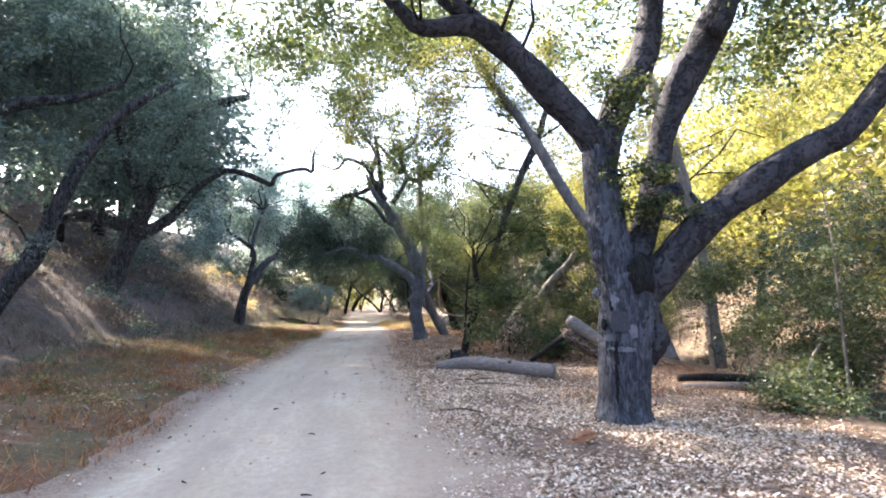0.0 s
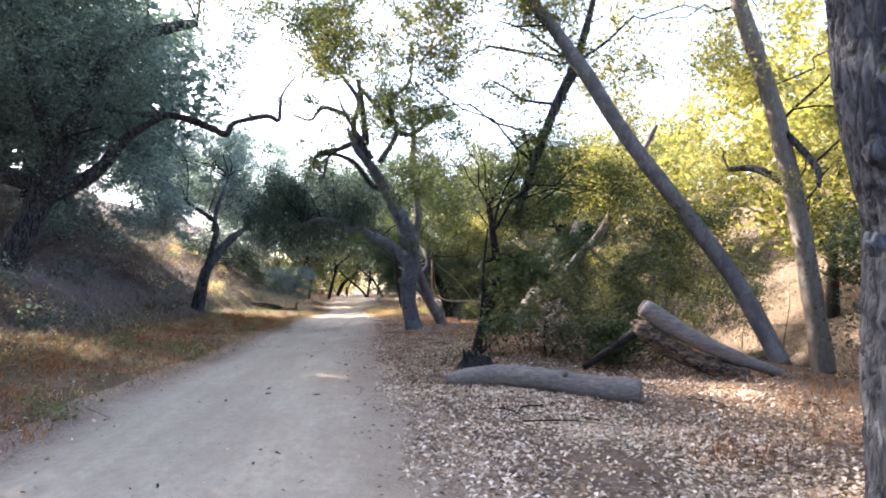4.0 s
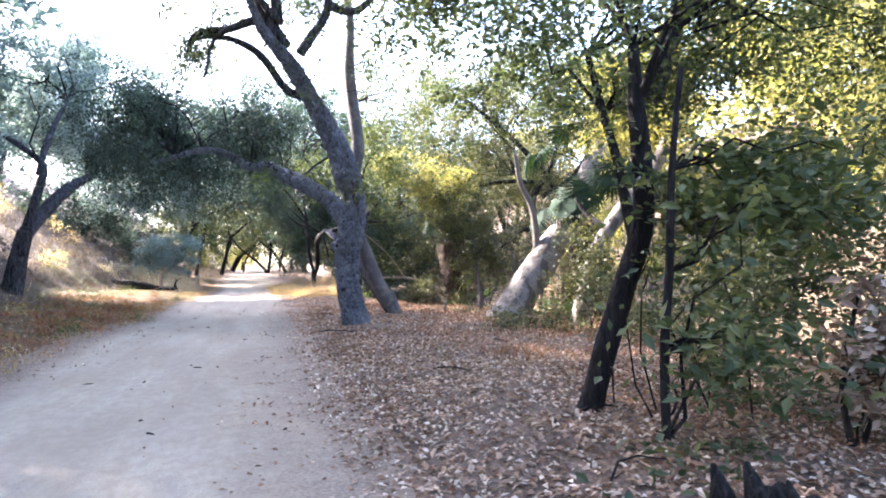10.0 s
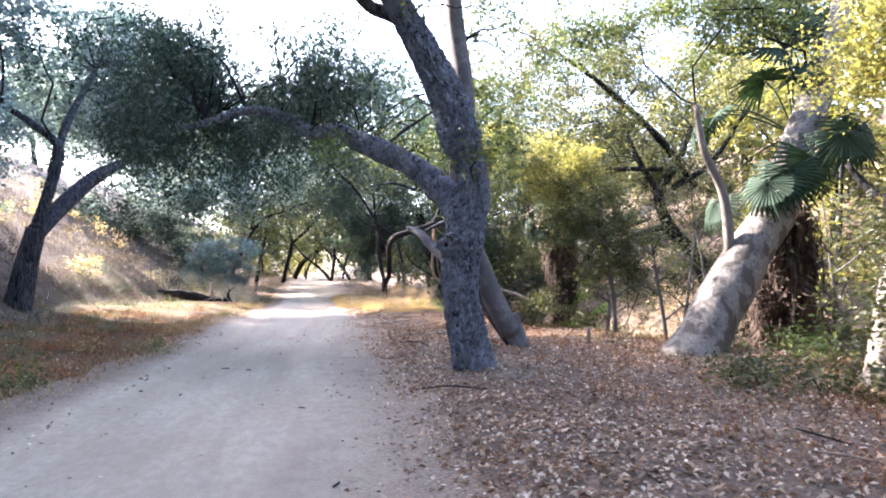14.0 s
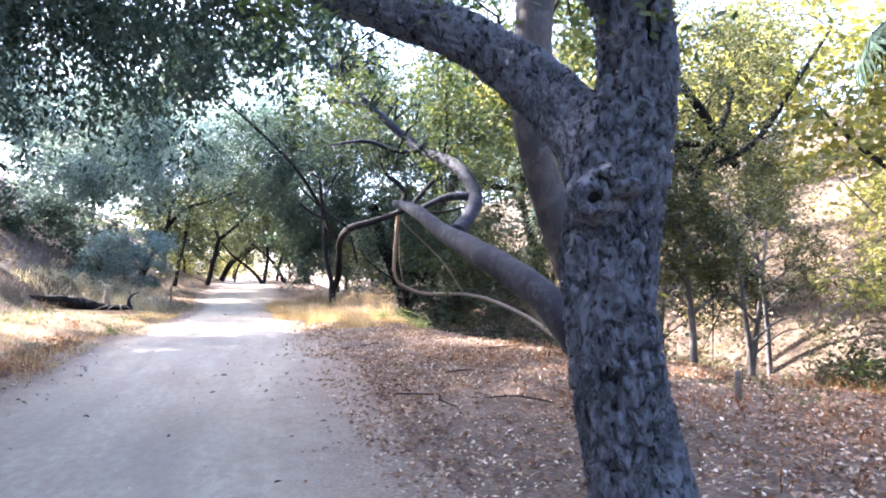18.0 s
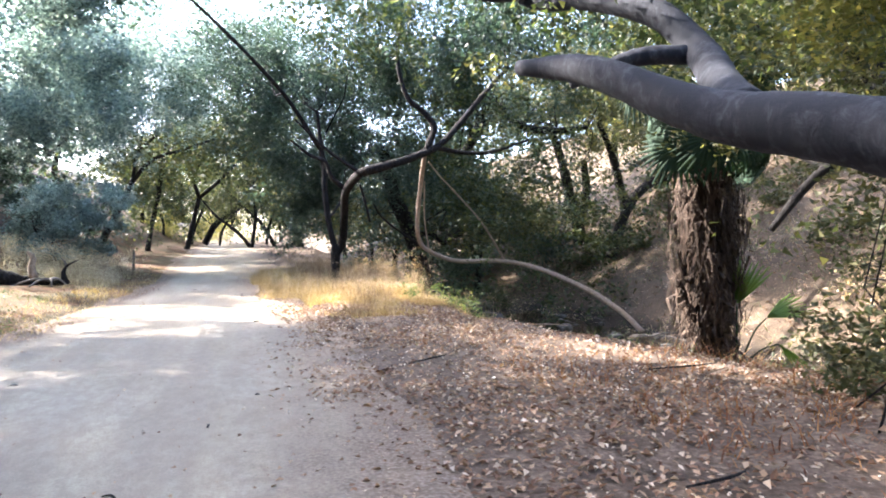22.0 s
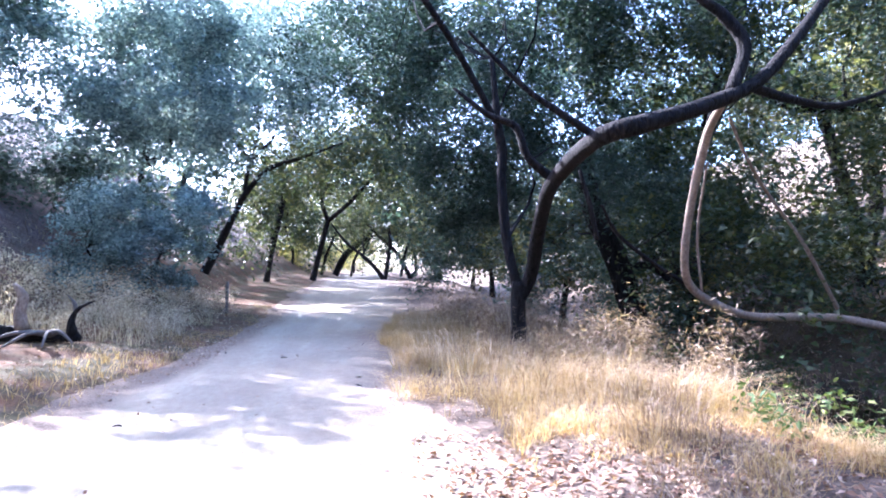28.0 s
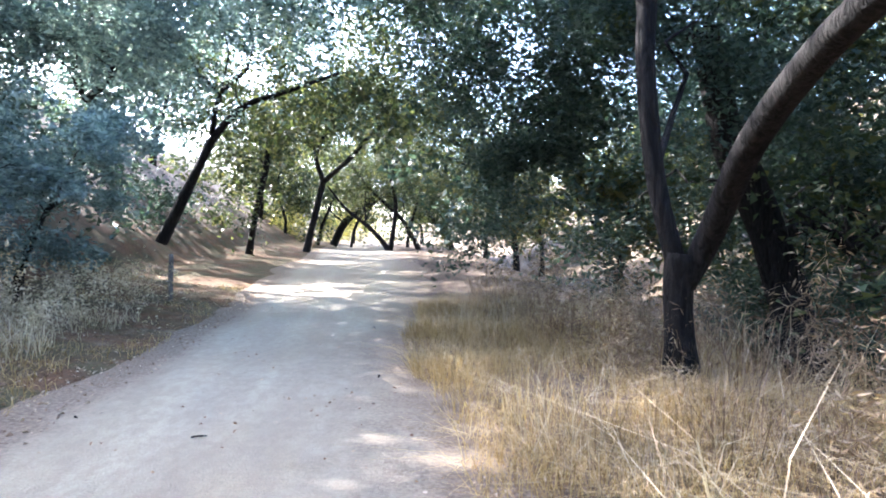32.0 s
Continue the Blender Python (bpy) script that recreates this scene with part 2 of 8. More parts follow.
def earth_mat():
    """Dry soil: tan under the litter, weed-brown on the verge, mauve-grey on the bare bank."""
    m, nt, b = nodes_of("earth")
    g = nt.nodes.new("ShaderNodeNewGeometry")
    sep = nt.nodes.new("ShaderNodeSeparateXYZ")
    nt.links.new(g.outputs["Position"], sep.inputs[0])
    fine, broad = noise_tex(nt, 22, 10), noise_tex(nt, 0.8, 5)
    litter = ramp(nt, fine, [(0.3, (0.065, 0.047, 0.036)), (0.55, (0.165, 0.12, 0.09)), (0.75, (0.3, 0.235, 0.185))])
    weeds = blend(nt, ramp(nt, noise_tex(nt, 1.3, 5), [(0.42, (0, 0, 0)), (0.6, (1, 1, 1))]), ramp(nt, fine, [(0.3, (0.05, 0.042, 0.02)), (0.55, (0.1, 0.085, 0.042)), (0.75, (0.17, 0.145, 0.075))]), ramp(nt, fine, [(0.3, (0.07, 0.035, 0.02)), (0.55, (0.155, 0.082, 0.043)), (0.75, (0.26, 0.16, 0.09))]))
    bank = ramp(nt, fine, [(0.3, (0.075, 0.058, 0.055)), (0.55, (0.15, 0.12, 0.113)), (0.75, (0.25, 0.21, 0.19))])
    slope = ramp(nt, fine, [(0.3, (0.05, 0.036, 0.025)), (0.55, (0.125, 0.092, 0.064)), (0.75, (0.24, 0.185, 0.13))])
    wob = nt.nodes.new("ShaderNodeMath")
    wob.operation = "MULTIPLY_ADD"
    nt.links.new(broad, wob.inputs[0])
    wob.inputs[1].default_value = 5.0
    nt.links.new(sep.outputs[0], wob.inputs[2])
    side = nt.nodes.new("ShaderNodeMapRange")
    side.inputs[1].default_value, side.inputs[2].default_value = 0.8, 2.0
    nt.links.new(wob.outputs[0], side.inputs[0])
    up = nt.nodes.new("ShaderNodeMapRange")
    up.inputs[1].default_value, up.inputs[2].default_value = -4.0, -7.5
    nt.links.new(wob.outputs[0], up.inputs[0])
    far = nt.nodes.new("ShaderNodeMapRange")
    far.inputs[1].default_value, far.inputs[2].default_value = 8.0, 10.5
    nt.links.new(wob.outputs[0], far.inputs[0])
    col = blend(nt, side.outputs[0], weeds, litter)
    col = blend(nt, up.outputs[0], col, bank)
    col = blend(nt, far.outputs[0], col, slope)
    col = blend(nt, ramp(nt, noise_tex(nt, 3.5, 7, None, 0.7), [(0.38, (0.55, 0.55, 0.55)), (0.55, (0, 0, 0))]), col, (0.05, 0.038, 0.03))
    col = blend(nt, ramp(nt, noise_tex(nt, 2.1, 7, None, 0.7), [(0.55, (0, 0, 0)), (0.7, (0.45, 0.45, 0.45))]), col, (0.33, 0.26, 0.2))
    wet_shade = nt.nodes.new("ShaderNodeMapRange")
    wet_shade.inputs[1].default_value, wet_shade.inputs[2].default_value = -0.72, -1.02
    nt.links.new(sep.outputs[2], wet_shade.inputs[0])
    col = blend(nt, wet_shade.outputs[0], col, (0.028, 0.022, 0.017))  # mud along the creek bed, with the shade down there painted in
    nt.links.new(col, b.inputs["Base Color"])
    b.inputs["Roughness"].default_value = 0.95
    b.inputs["Specular IOR Level"].default_value = 0.15
    bump(nt, b, fine, 0.8, 0.04)
    return m


def trail_mat():
    """Packed dust, breaking up into leaf crumbs where the edge attribute falls to 0."""
    m, nt, b = nodes_of("trail_dust")
    fine, broad = noise_tex(nt, 60, 8), noise_tex(nt, 0.7, 6, (1.6, 0.5, 1))
    grit = noise_tex(nt, 260, 3)
    col = ramp(nt, broad, [(0.3, (0.35, 0.295, 0.215)), (0.55, (0.445, 0.392, 0.295)), (0.8, (0.51, 0.462, 0.362))])
    col = blend(nt, ramp(nt, noise_tex(nt, 1.0, 5, (2.2, 0.22, 1)), [(0.4, (0.45, 0.45, 0.45)), (0.6, (0, 0, 0))]), col, (0.3, 0.25, 0.205))
    col = blend(nt, ramp(nt, noise_tex(nt, 9, 6, (1.5, 0.8, 1)), [(0.4, (0.4, 0.4, 0.4)), (0.6, (0, 0, 0))]), col, (0.26, 0.21, 0.17))
    col = blend(nt, ramp(nt, fine, [(0.35, (0.45, 0.45, 0.45)), (0.6, (0, 0, 0))]), col, (0.24, 0.195, 0.16))
    col = blend(nt, ramp(nt, grit, [(0.66, (0, 0, 0)), (0.72, (0.5, 0.5, 0.5))]), col, (0.58, 0.52, 0.46))
    at = nt.nodes.new("ShaderNodeAttribute")
    at.attribute_name = "edge"
    add = nt.nodes.new("ShaderNodeMath")
    add.operation = "MULTIPLY_ADD"
    nt.links.new(noise_tex(nt, 3.2, 9, None, 0.72), add.inputs[0])
    add.inputs[1].default_value = 1.3
    nt.links.new(at.outputs["Fac"], add.inputs[2])
    crumbs = ramp(nt, noise_tex(nt, 34, 8), [(0.3, (0.1, 0.072, 0.053)), (0.5, (0.21, 0.158, 0.118)), (0.7, (0.34, 0.275, 0.22))])
    col = blend(nt, ramp(nt, add.outputs[0], [(0.0, (0, 0, 0)), (0.4, (0.5, 0.5, 0.5)), (0.85, (1, 1, 1))]), crumbs, col)
    nt.links.new(col, b.inputs["Base Color"])
    b.inputs["Roughness"].default_value = 0.95
    b.inputs["Specular IOR Level"].default_value = 0.15
    bump(nt, b, blend(nt, 0.55, fine, noise_tex(nt, 6, 5)), 0.9, 0.035)
    return m


EARTH, DUST = earth_mat(), trail_mat()


def plain_mat(name, col, rough=0.6):
    m, nt, b = nodes_of(name)
    c = ramp(nt, noise_tex(nt, 14, 6), [(0.3, tuple(v * 0.6 for v in col)), (0.7, tuple(min(1, v * 1.3) for v in col))])
    nt.links.new(c, b.inputs["Base Color"])
    b.inputs["Roughness"].default_value = rough
    bump(nt, b, noise_tex(nt, 25, 8), 0.5, 0.02)
    return m


ROCK = bark_mat("creek_rock", (0.025, 0.024, 0.023), (0.07, 0.066, 0.06), (0.17, 0.16, 0.145), 5, 1, 0.02, None, False)
POST = plain_mat("weathered_post", (0.16, 0.14, 0.12), 0.9)
SNAGWOOD = bark_mat("broken_wood", (0.03, 0.022, 0.018), (0.13, 0.095, 0.07), (0.3, 0.235, 0.18), 12, 1, 0.04, None, True, (0.5, 0.5, 1.2))
REDBARK = bark_mat("bark_slab", (0.1, 0.045, 0.025), (0.27, 0.13, 0.07), (0.42, 0.24, 0.14), 16, 1, 0.02, None, False)
WATER, _nt, _b = nodes_of("creek_water")
_b.inputs["Base Color"].default_value = (0.02, 0.015, 0.008, 1)
_b.inputs["Roughness"].default_value = 0.06
bump(_nt, _b, noise_tex(_nt, 6, 3), 0.08, 0.02)


# ---- builders ----
def mesh_of(name, verts, faces, material, smooth=False):
    """A mesh from numpy arrays: verts (n, 3), faces (m, k)."""
    verts, faces = np.asarray(verts, np.float32), np.asarray(faces, np.int32)
    me = bpy.data.meshes.new(name)
    k = faces.shape[1]
    me.vertices.add(len(verts))
    me.vertices.foreach_set("co", verts.ravel())
    me.loops.add(faces.size)
    me.loops.foreach_set("vertex_index", faces.ravel())
    me.polygons.add(len(faces))
    me.polygons.foreach_set("loop_start", np.arange(0, faces.size, k, dtype=np.int32))
    me.polygons.foreach_set("use_smooth", np.full(len(faces), smooth))
    me.update(calc_edges=True)
    me.materials.append(material)
    return me


def part(name, me, parent, label="", kind=""):
    ob = new(name, me)
    ob.parent = parent
    return tagged(ob, label, "", "", kind)


def thing(name, base, label, category, group=""):
    ob = new(name)
    ob.empty_display_size = 0.2
    ob.location = base
    return tagged(ob, label, category, group)


def tree(name, base, label, category, group=""):
    return thing(name, base, label, category, group)


def wave3(p, f, seed):
    """Cheap smooth 3D noise on an (n, 3) array, about -1 to 1."""
    r = np.random.RandomState(seed)
    out = np.zeros(len(p))
    for k in range(5):
        w = r.normal(size=3)
        w *= f * (0.7 + 0.35 * k) / np.linalg.norm(w)
        out += np.sin(p @ w + r.uniform(0, 6.28))
    return out / 2.6


def tube(points, sides=12, rough=0.1, seed=1, step=0.09):
    """A bark-covered limb through (x, y, z, radius) points: verts and quads."""
    pts = np.array(points, float)
    ext = np.vstack([2 * pts[0] - pts[1], pts, 2 * pts[-1] - pts[-2]])
    rows = []
    for i in range(1, len(ext) - 2):
        a, b, c, d = ext[i - 1:i + 3]
        n = max(2, int(np.linalg.norm(c[:3] - b[:3]) / max(step, 0.35 * (b[3] + c[3]) * 0.5 * (step > 0.05))))
        for u in np.arange(n) / n:
            rows.append(0.5 * (2 * b + (c - a) * u + (2 * a - 5 * b + 4 * c - d) * u * u + (3 * b - a - 3 * c + d) * u ** 3))
    rows.append(pts[-1])
    rows = np.array(rows)
    ctr, rad = rows[:, :3], np.maximum(rows[:, 3], 0.004)
    tan = np.gradient(ctr, axis=0)
    tan /= np.linalg.norm(tan, axis=1)[:, None] + 1e-9
    u = np.cross(tan[0], (0.3, 0.9, 0.2))
    ang = np.linspace(0, 2 * math.pi, sides, endpoint=False)
    rings = []
    for i in range(len(ctr)):
        u = u - tan[i] * (u @ tan[i])
        u /= np.linalg.norm(u)
        v = np.cross(tan[i], u)
        rings.append(ctr[i] + rad[i] * (np.outer(np.cos(ang), u) + np.outer(np.sin(ang), v)))
    verts = np.concatenate(rings)
    mid = np.repeat(ctr, sides, axis=0)
    rr = np.repeat(rad, sides)
    out = (verts - mid) / rr[:, None]
    low = wave3(mid + out * 0.22, 3.2, seed)
    squash = verts * (1, 1, 0.28)
    high = wave3(squash, 26.0, seed + 5) if sides > 18 else np.zeros(len(verts))
    ridge = 1 - np.abs(high)
    verts = mid + out * (rr * (1 + rough * 0.75 * low + (rough * 0.55 * (ridge - 0.5) if sides > 18 else 0)))[:, None]
    i = np.arange(len(ctr) - 1)[:, None] * sides
    j = np.arange(sides)[None, :]
    k = (j + 1) % sides
    faces = np.stack([i + j, i + k, i + sides + k, i + sides + j], -1).reshape(-1, 4)
    n = len(verts)
    verts = np.vstack([verts, ctr[0], ctr[-1]])
    e = len(ctr) - 1
    caps = [(n, (q + 1) % sides, q, q) for q in range(sides)]
    caps += [(n + 1, e * sides + q, e * sides + (q + 1) % sides, e * sides + (q + 1) % sides) for q in range(sides)]
    return verts, faces, np.array(caps)


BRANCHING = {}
COUNT = [0]


def barked(verts, points, deep, plated):
    """Old bark in relief: long furrows along the stem, cut across into ragged plates where it is thick."""
    p = np.array(points)
    for v in range(len(verts)):
        q = verts[v]
        k = np.argmin(((p[:, :3] - q) ** 2).sum(1))
        a, b = p[max(k - 1, 0)], p[min(k + 1, len(p) - 1)]
        ax = (b - a)[:3]
        ax /= np.linalg.norm(ax)
        along = (q - a[:3]) @ ax
        mid = a[:3] + ax * along
        r = q - mid
        w = Vector(r * 12 + ax * (q @ ax) * 6.5)
        w = w + noise.noise_vector(w * 0.55) * 0.9 + noise.noise_vector(w * 1.7) * 0.3
        d, _ = noise.voronoi(w)
        crack = min(1.0, (d[1] - d[0]) / 0.22)
        fuse = min(1.0, max(0.0, noise.noise(w * 0.45 + Vector((7, 0, 0))) * 2.2 + 1 - plated))
        f = abs(noise.noise(Vector(r * 26 + ax * (q @ ax) * 3.4) + Vector((3, 1, 2))))
        lift = deep * ((crack - 1) * (1 - fuse) + 0.75 * (min(1.0, f / 0.22) - 1)) + 0.004 * noise.noise(Vector(q * 55)) + 0.006 * noise.noise(Vector(q * 21))
        verts[v] = q + r / (np.linalg.norm(r) + 1e-6) * (lift + deep * 0.5)
    return verts


def limb(owner, name, points, material, sides=12, rough=0.1, label="", deep=0.0, plated=1.0):
    COUNT[0] += 1
    verts, faces, caps = tube(points, sides, rough, COUNT[0], 0.016 if deep else 0.09)
    if deep:
        verts[:-2] = barked(verts[:-2], points, deep, plated)
    base = np.array(owner.location)
    me = bpy.data.meshes.new(name)
    tri = [tuple(int(x) for x in c[:3]) for c in caps]
    me.from_pydata((verts - base).tolist(), [], [tuple(f) for f in faces.tolist()] + tri)
    me.polygons.foreach_set("use_smooth", np.ones(len(me.polygons), bool))
    me.materials.append(material)
    me.update()
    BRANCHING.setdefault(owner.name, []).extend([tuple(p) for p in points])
    return part(name, me, owner, label)


NEAR_K, NEAR_S, FAR_K, FAR_S = 0.62, 1.4, 1.0, 1.2


def leaves_at(pos, size, rng, droop=0.0, narrow=0.5, coarse=False):
    """Folded leaves at the given places, three-cornered on far trees: verts and faces."""
    n = len(pos)
    d = rng.normal(size=(n, 3))
    d[:, 2] = d[:, 2] * 0.55 - 0.15 - droop
    d /= np.linalg.norm(d, axis=1)[:, None]
    s = np.cross(d, rng.normal(size=(n, 3)) * (0.75, 0.75, 0.4) + (0, 0, 0.8))
    s /= np.linalg.norm(s, axis=1)[:, None] + 1e-9
    up = np.cross(s, d)
    ln = (size * rng.uniform(0.65, 1.35, n))[:, None]
    w = ln * narrow
    a = pos
    tip = pos + d * ln * 1.25
    l = pos + d * ln * 0.55 + s * w * 0.6 + up * w * 0.18
    r = pos + d * ln * 0.55 - s * w * 0.6 + up * w * 0.18
    if coarse:
        return np.stack([a, l + d * ln * 0.3, r + d * ln * 0.5], 1).reshape(-1, 3), np.arange(3 * n).reshape(-1, 3)
    verts = np.stack([a, l, tip, r], 1).reshape(-1, 3)
    return verts, np.arange(4 * n).reshape(-1, 4)


def crown(owner, blobs, count, size, material, clump=0.35, droop=0.0, gap=0.25, narrow=0.5, name="crown"):
    """Leaves in many small clumps inside ellipsoids, with ragged gaps, and the twigs that carry them."""
    COUNT[0] += 1
    rng = np.random.RandomState(COUNT[0] * 7 + 3)
    b = np.array(blobs, float)
    vol = (b[:, 3] * b[:, 4] * b[:, 5]) ** 0.75
    share = vol / vol.sum()
    coarse = size > 0.062 and name == "crown"
    count = int(count * (FAR_K if coarse else NEAR_K))
    per = 46
    pos, twig, hubs = [], [], []
    base = np.array(owner.location)
    for (x, y, z, rx, ry, rz), f in zip(b, share):
        nc = max(3, int(count * f / per * (1 + gap * 1.4)))
        ns = int(9 + 5 * min(3.0, rx * rz) + 0.004 * nc)
        v = rng.normal(size=(ns, 3))
        v /= np.linalg.norm(v, axis=1)[:, None]
        boughs = np.array((x, y, z)) + v * (rng.uniform(0.02, 1.55, ns) ** 0.5)[:, None] * (rx, ry, rz)
        reach = rng.uniform(0.16, 0.42, ns)[:, None] * (rx, ry, rz)
        pick = rng.randint(0, ns, nc)
        c = boughs[pick] + rng.normal(size=(nc, 3)) * reach[pick] * 0.75
        c = c + np.stack([wave3(c, 1.3, 12), wave3(c, 1.4, 13), wave3(c, 1.2, 14)], 1) * 0.16 * (rx + rz)
        thin = wave3(c, 2.4, 11) > -0.9 + gap * 1.3
        c = c[thin] if thin.sum() > 2 else c
        s = clump * rng.uniform(0.4, 1.2, len(c))
        k = rng.poisson(per, len(c))
        idx = np.repeat(np.arange(len(c)), k)
        off = rng.normal(size=(len(idx), 3)) * s[idx][:, None] * (1, 1, 0.62)
        if droop:
            h = rng.uniform(0, 1, len(idx)) ** 1.5
            off[:, :2] *= (1 - 0.6 * h)[:, None]
            off[:, 2] -= h * droop * (0.6 + 0.8 * (idx % 7) / 6)
        pos.append(c[idx] + off)
        hubs.extend(boughs.tolist())
        twig.extend(c[::25].tolist())
    pos = np.concatenate(pos)
    foot = pos[:, :2] - SUN_DIR.xy[:] * (pos[:, 2:] / SUN_DIR.z)
    open_sky = ((foot[:, 0] - 0.3) / 2.7) ** 2 + ((foot[:, 1] - 45.5) / 1.7) ** 2 + 1.3 * wave3(np.column_stack([foot, 0 * foot[:, 0]]), 2.9, 91) < 0.3
    pos = pos[~(open_sky & (pos[:, 2] > 3) & (rng.uniform(0, 1, len(pos)) < 0.86))]  # the break in the canopy that lights the trail
    verts, faces = leaves_at(pos - base, size * (FAR_S if coarse else NEAR_S), rng, droop * 0.8, narrow, coarse)
    ob = part(name, mesh_of(name, verts, faces, material), owner)
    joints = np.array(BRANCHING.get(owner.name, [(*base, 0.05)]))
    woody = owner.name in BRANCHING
    tv, tf, n = [], [], 0

    def stick(a, c, r0, steps, bend):
        nonlocal n
        ln = np.linalg.norm(c - a)
        path = [a] + [a + (c - a) * q + rng.normal(size=3) * bend * ln + (0, 0, 0.14 * ln * math.sin(q * 3.1)) for q in np.arange(1, steps) / steps] + [c]
        for i, q in enumerate(path):
            r = r0 * (1 - 0.8 * i / steps)
            t = path[min(i + 1, steps)] - path[max(i - 1, 0)]
            u = np.cross(t, (0.2, 0.4, 0.9))
            u /= np.linalg.norm(u) + 1e-9
            v = np.cross(t, u)
            v /= np.linalg.norm(v) + 1e-9
            tv.extend(q + r * (math.cos(w) * u + math.sin(w) * v) for w in (0, 2.09, 4.19))
        for i in range(steps):
            for j in range(3):
                o, p = n + 3 * i + j, n + 3 * i + (j + 1) % 3
                tf.append((o, p, p + 3, o + 3))
        n += 3 * (steps + 1)

    hubs = np.array(hubs)
    for c in hubs[rng.permutation(len(hubs))[:22]]:
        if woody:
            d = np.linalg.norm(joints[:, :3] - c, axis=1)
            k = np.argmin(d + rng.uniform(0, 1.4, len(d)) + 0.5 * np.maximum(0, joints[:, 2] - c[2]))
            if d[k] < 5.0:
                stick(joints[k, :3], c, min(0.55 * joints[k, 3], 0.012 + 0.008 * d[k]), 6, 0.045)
        elif c[2] - base[2] < 2.6:
            stick(c * (1, 1, 0) + rng.normal(size=3) * (0.3, 0.3, 0) + (0, 0, base[2]), c, 0.004 if name == "foliage" else 0.012, 4, 0.08)
    for c in twig[:36]:
        c = np.array(c)
        a = hubs[np.argmin(((hubs - c) ** 2).sum(1))]
        if 0.1 < np.linalg.norm(c - a) < 2.0:
            stick(a, c, 0.003 if name == "foliage" else 0.01, 3, 0.1)
    if tv:
        part("twig_mass", mesh_of("twig_mass", np.array(tv) - base, tf, WEED_BROWN if name == "foliage" else BARK_DARK, True), owner, "", "stuff")
    return ob


def smooth(a, b, x):
    u = np.clip((x - a) / (b - a), 0, 1)
    return u * u * (3 - 2 * u)


def trail_z(y):
    return np.interp(y, [-30, 7, 14, 34, 42, 60, 72, 82, 110, 400], [-0.16, -0.15, 0, 0, 0.08, 0.2, 0.55, 1.0, 1.5, 3])


def creek_edge(y):
    return np.interp(y, [-50, 10, 30, 36, 39, 41, 42.5, 43.5, 45, 52, 70, 120], [6.4, 6.6, 7.0, 6.2, 5.2, 4.9, 4.6, 4.3, 4.3, 4.2, 4.6, 6.0])


def height(x, y):
    """The ground: level trail, left-hand bank, creek bed and the far slope on the right."""
    x, y = np.asarray(x, float), np.asarray(y, float)
    z = trail_z(y)
    p = np.stack([x.ravel(), y.ravel(), 0 * x.ravel()], 1)
    lump = wave3(p, 0.45, 21).reshape(x.shape)
    small = wave3(p, 2.1, 22).reshape(x.shape)
    d = -2.5 - x
    foot = np.interp(y, [0, 35, 50, 66, 90], [5.2, 5.0, 3.8, 3.0, 2.4])
    bank = 0.1 * np.clip(d, 0, 60) + 0.5 * np.clip(d - foot, 0, 15) * smooth(0, 1.5, d - foot) + 0.12 * np.clip(d - foot - 15, 0, 40)
    e = creek_edge(y)
    q = x - e
    run = np.interp(y, [38, 41.5, 43.5, 52, 60], [6.0, 5.0, 2.1, 2.3, 5.0])
    dip = -1.4 * smooth(0, run, q) + 0.45 * np.exp(-((x - 8.4) ** 2 + (y - 42.4) ** 2) / 1.6) + 0.55 * np.clip(q - 6.5, 0, 26) * smooth(6.5, 9, q) + 0.1 * np.clip(q - 33, 0, 60)
    off = smooth(0.2, 1.6, np.maximum(d, x - 1.1))
    z = z - 0.2 * smooth(1.2, 3.6, x) * (1 - smooth(12.5, 19, y))
    z = z + np.where(x < 0, bank, dip) + off * (0.03 * small + 0.06 * lump + 0.25 * lump * smooth(5, 12, np.abs(x)))
    return z + 0.04 * off


def ground_z(x, y):
    return float(height(np.array([x]), np.array([y]))[0])


def trail_edges(y):
    y = np.asarray(y, float)
    p = np.stack([0 * y, y, 0 * y], 1)
    left = np.interp(y, [0, 42, 46, 56, 63, 70], [-2.65, -2.75, -2.15, -2.0, -2.45, -2.6]) + 0.12 * wave3(p, 0.7, 31) + 0.06 * wave3(p, 3.1, 32)
    right = np.interp(y, [0, 12, 15, 24, 31, 34, 39, 43, 46, 48, 52, 56, 61, 66, 80], [0.95, 0.95, 0.65, 0.55, 0.9, 1.0, 1.25, 1.45, 1.25, 0.85, 0.75, 0.62, 1.2, 1.6, 1.7]) + 0.12 * wave3(p, 0.8, 33) + 0.05 * wave3(p, 3.3, 34)
    return left, right


# ---- ground and trail ----
def spread(lo, a, b, hi, fine, steps):
    near = np.arange(a, b + 1e-6, fine)
    g = np.geomspace(1, 1 + 60, steps)
    g = (g - 1) / 60
    return np.concatenate([(a - (a - lo) * g[1:])[::-1], near, b + (hi - b) * g[1:]])


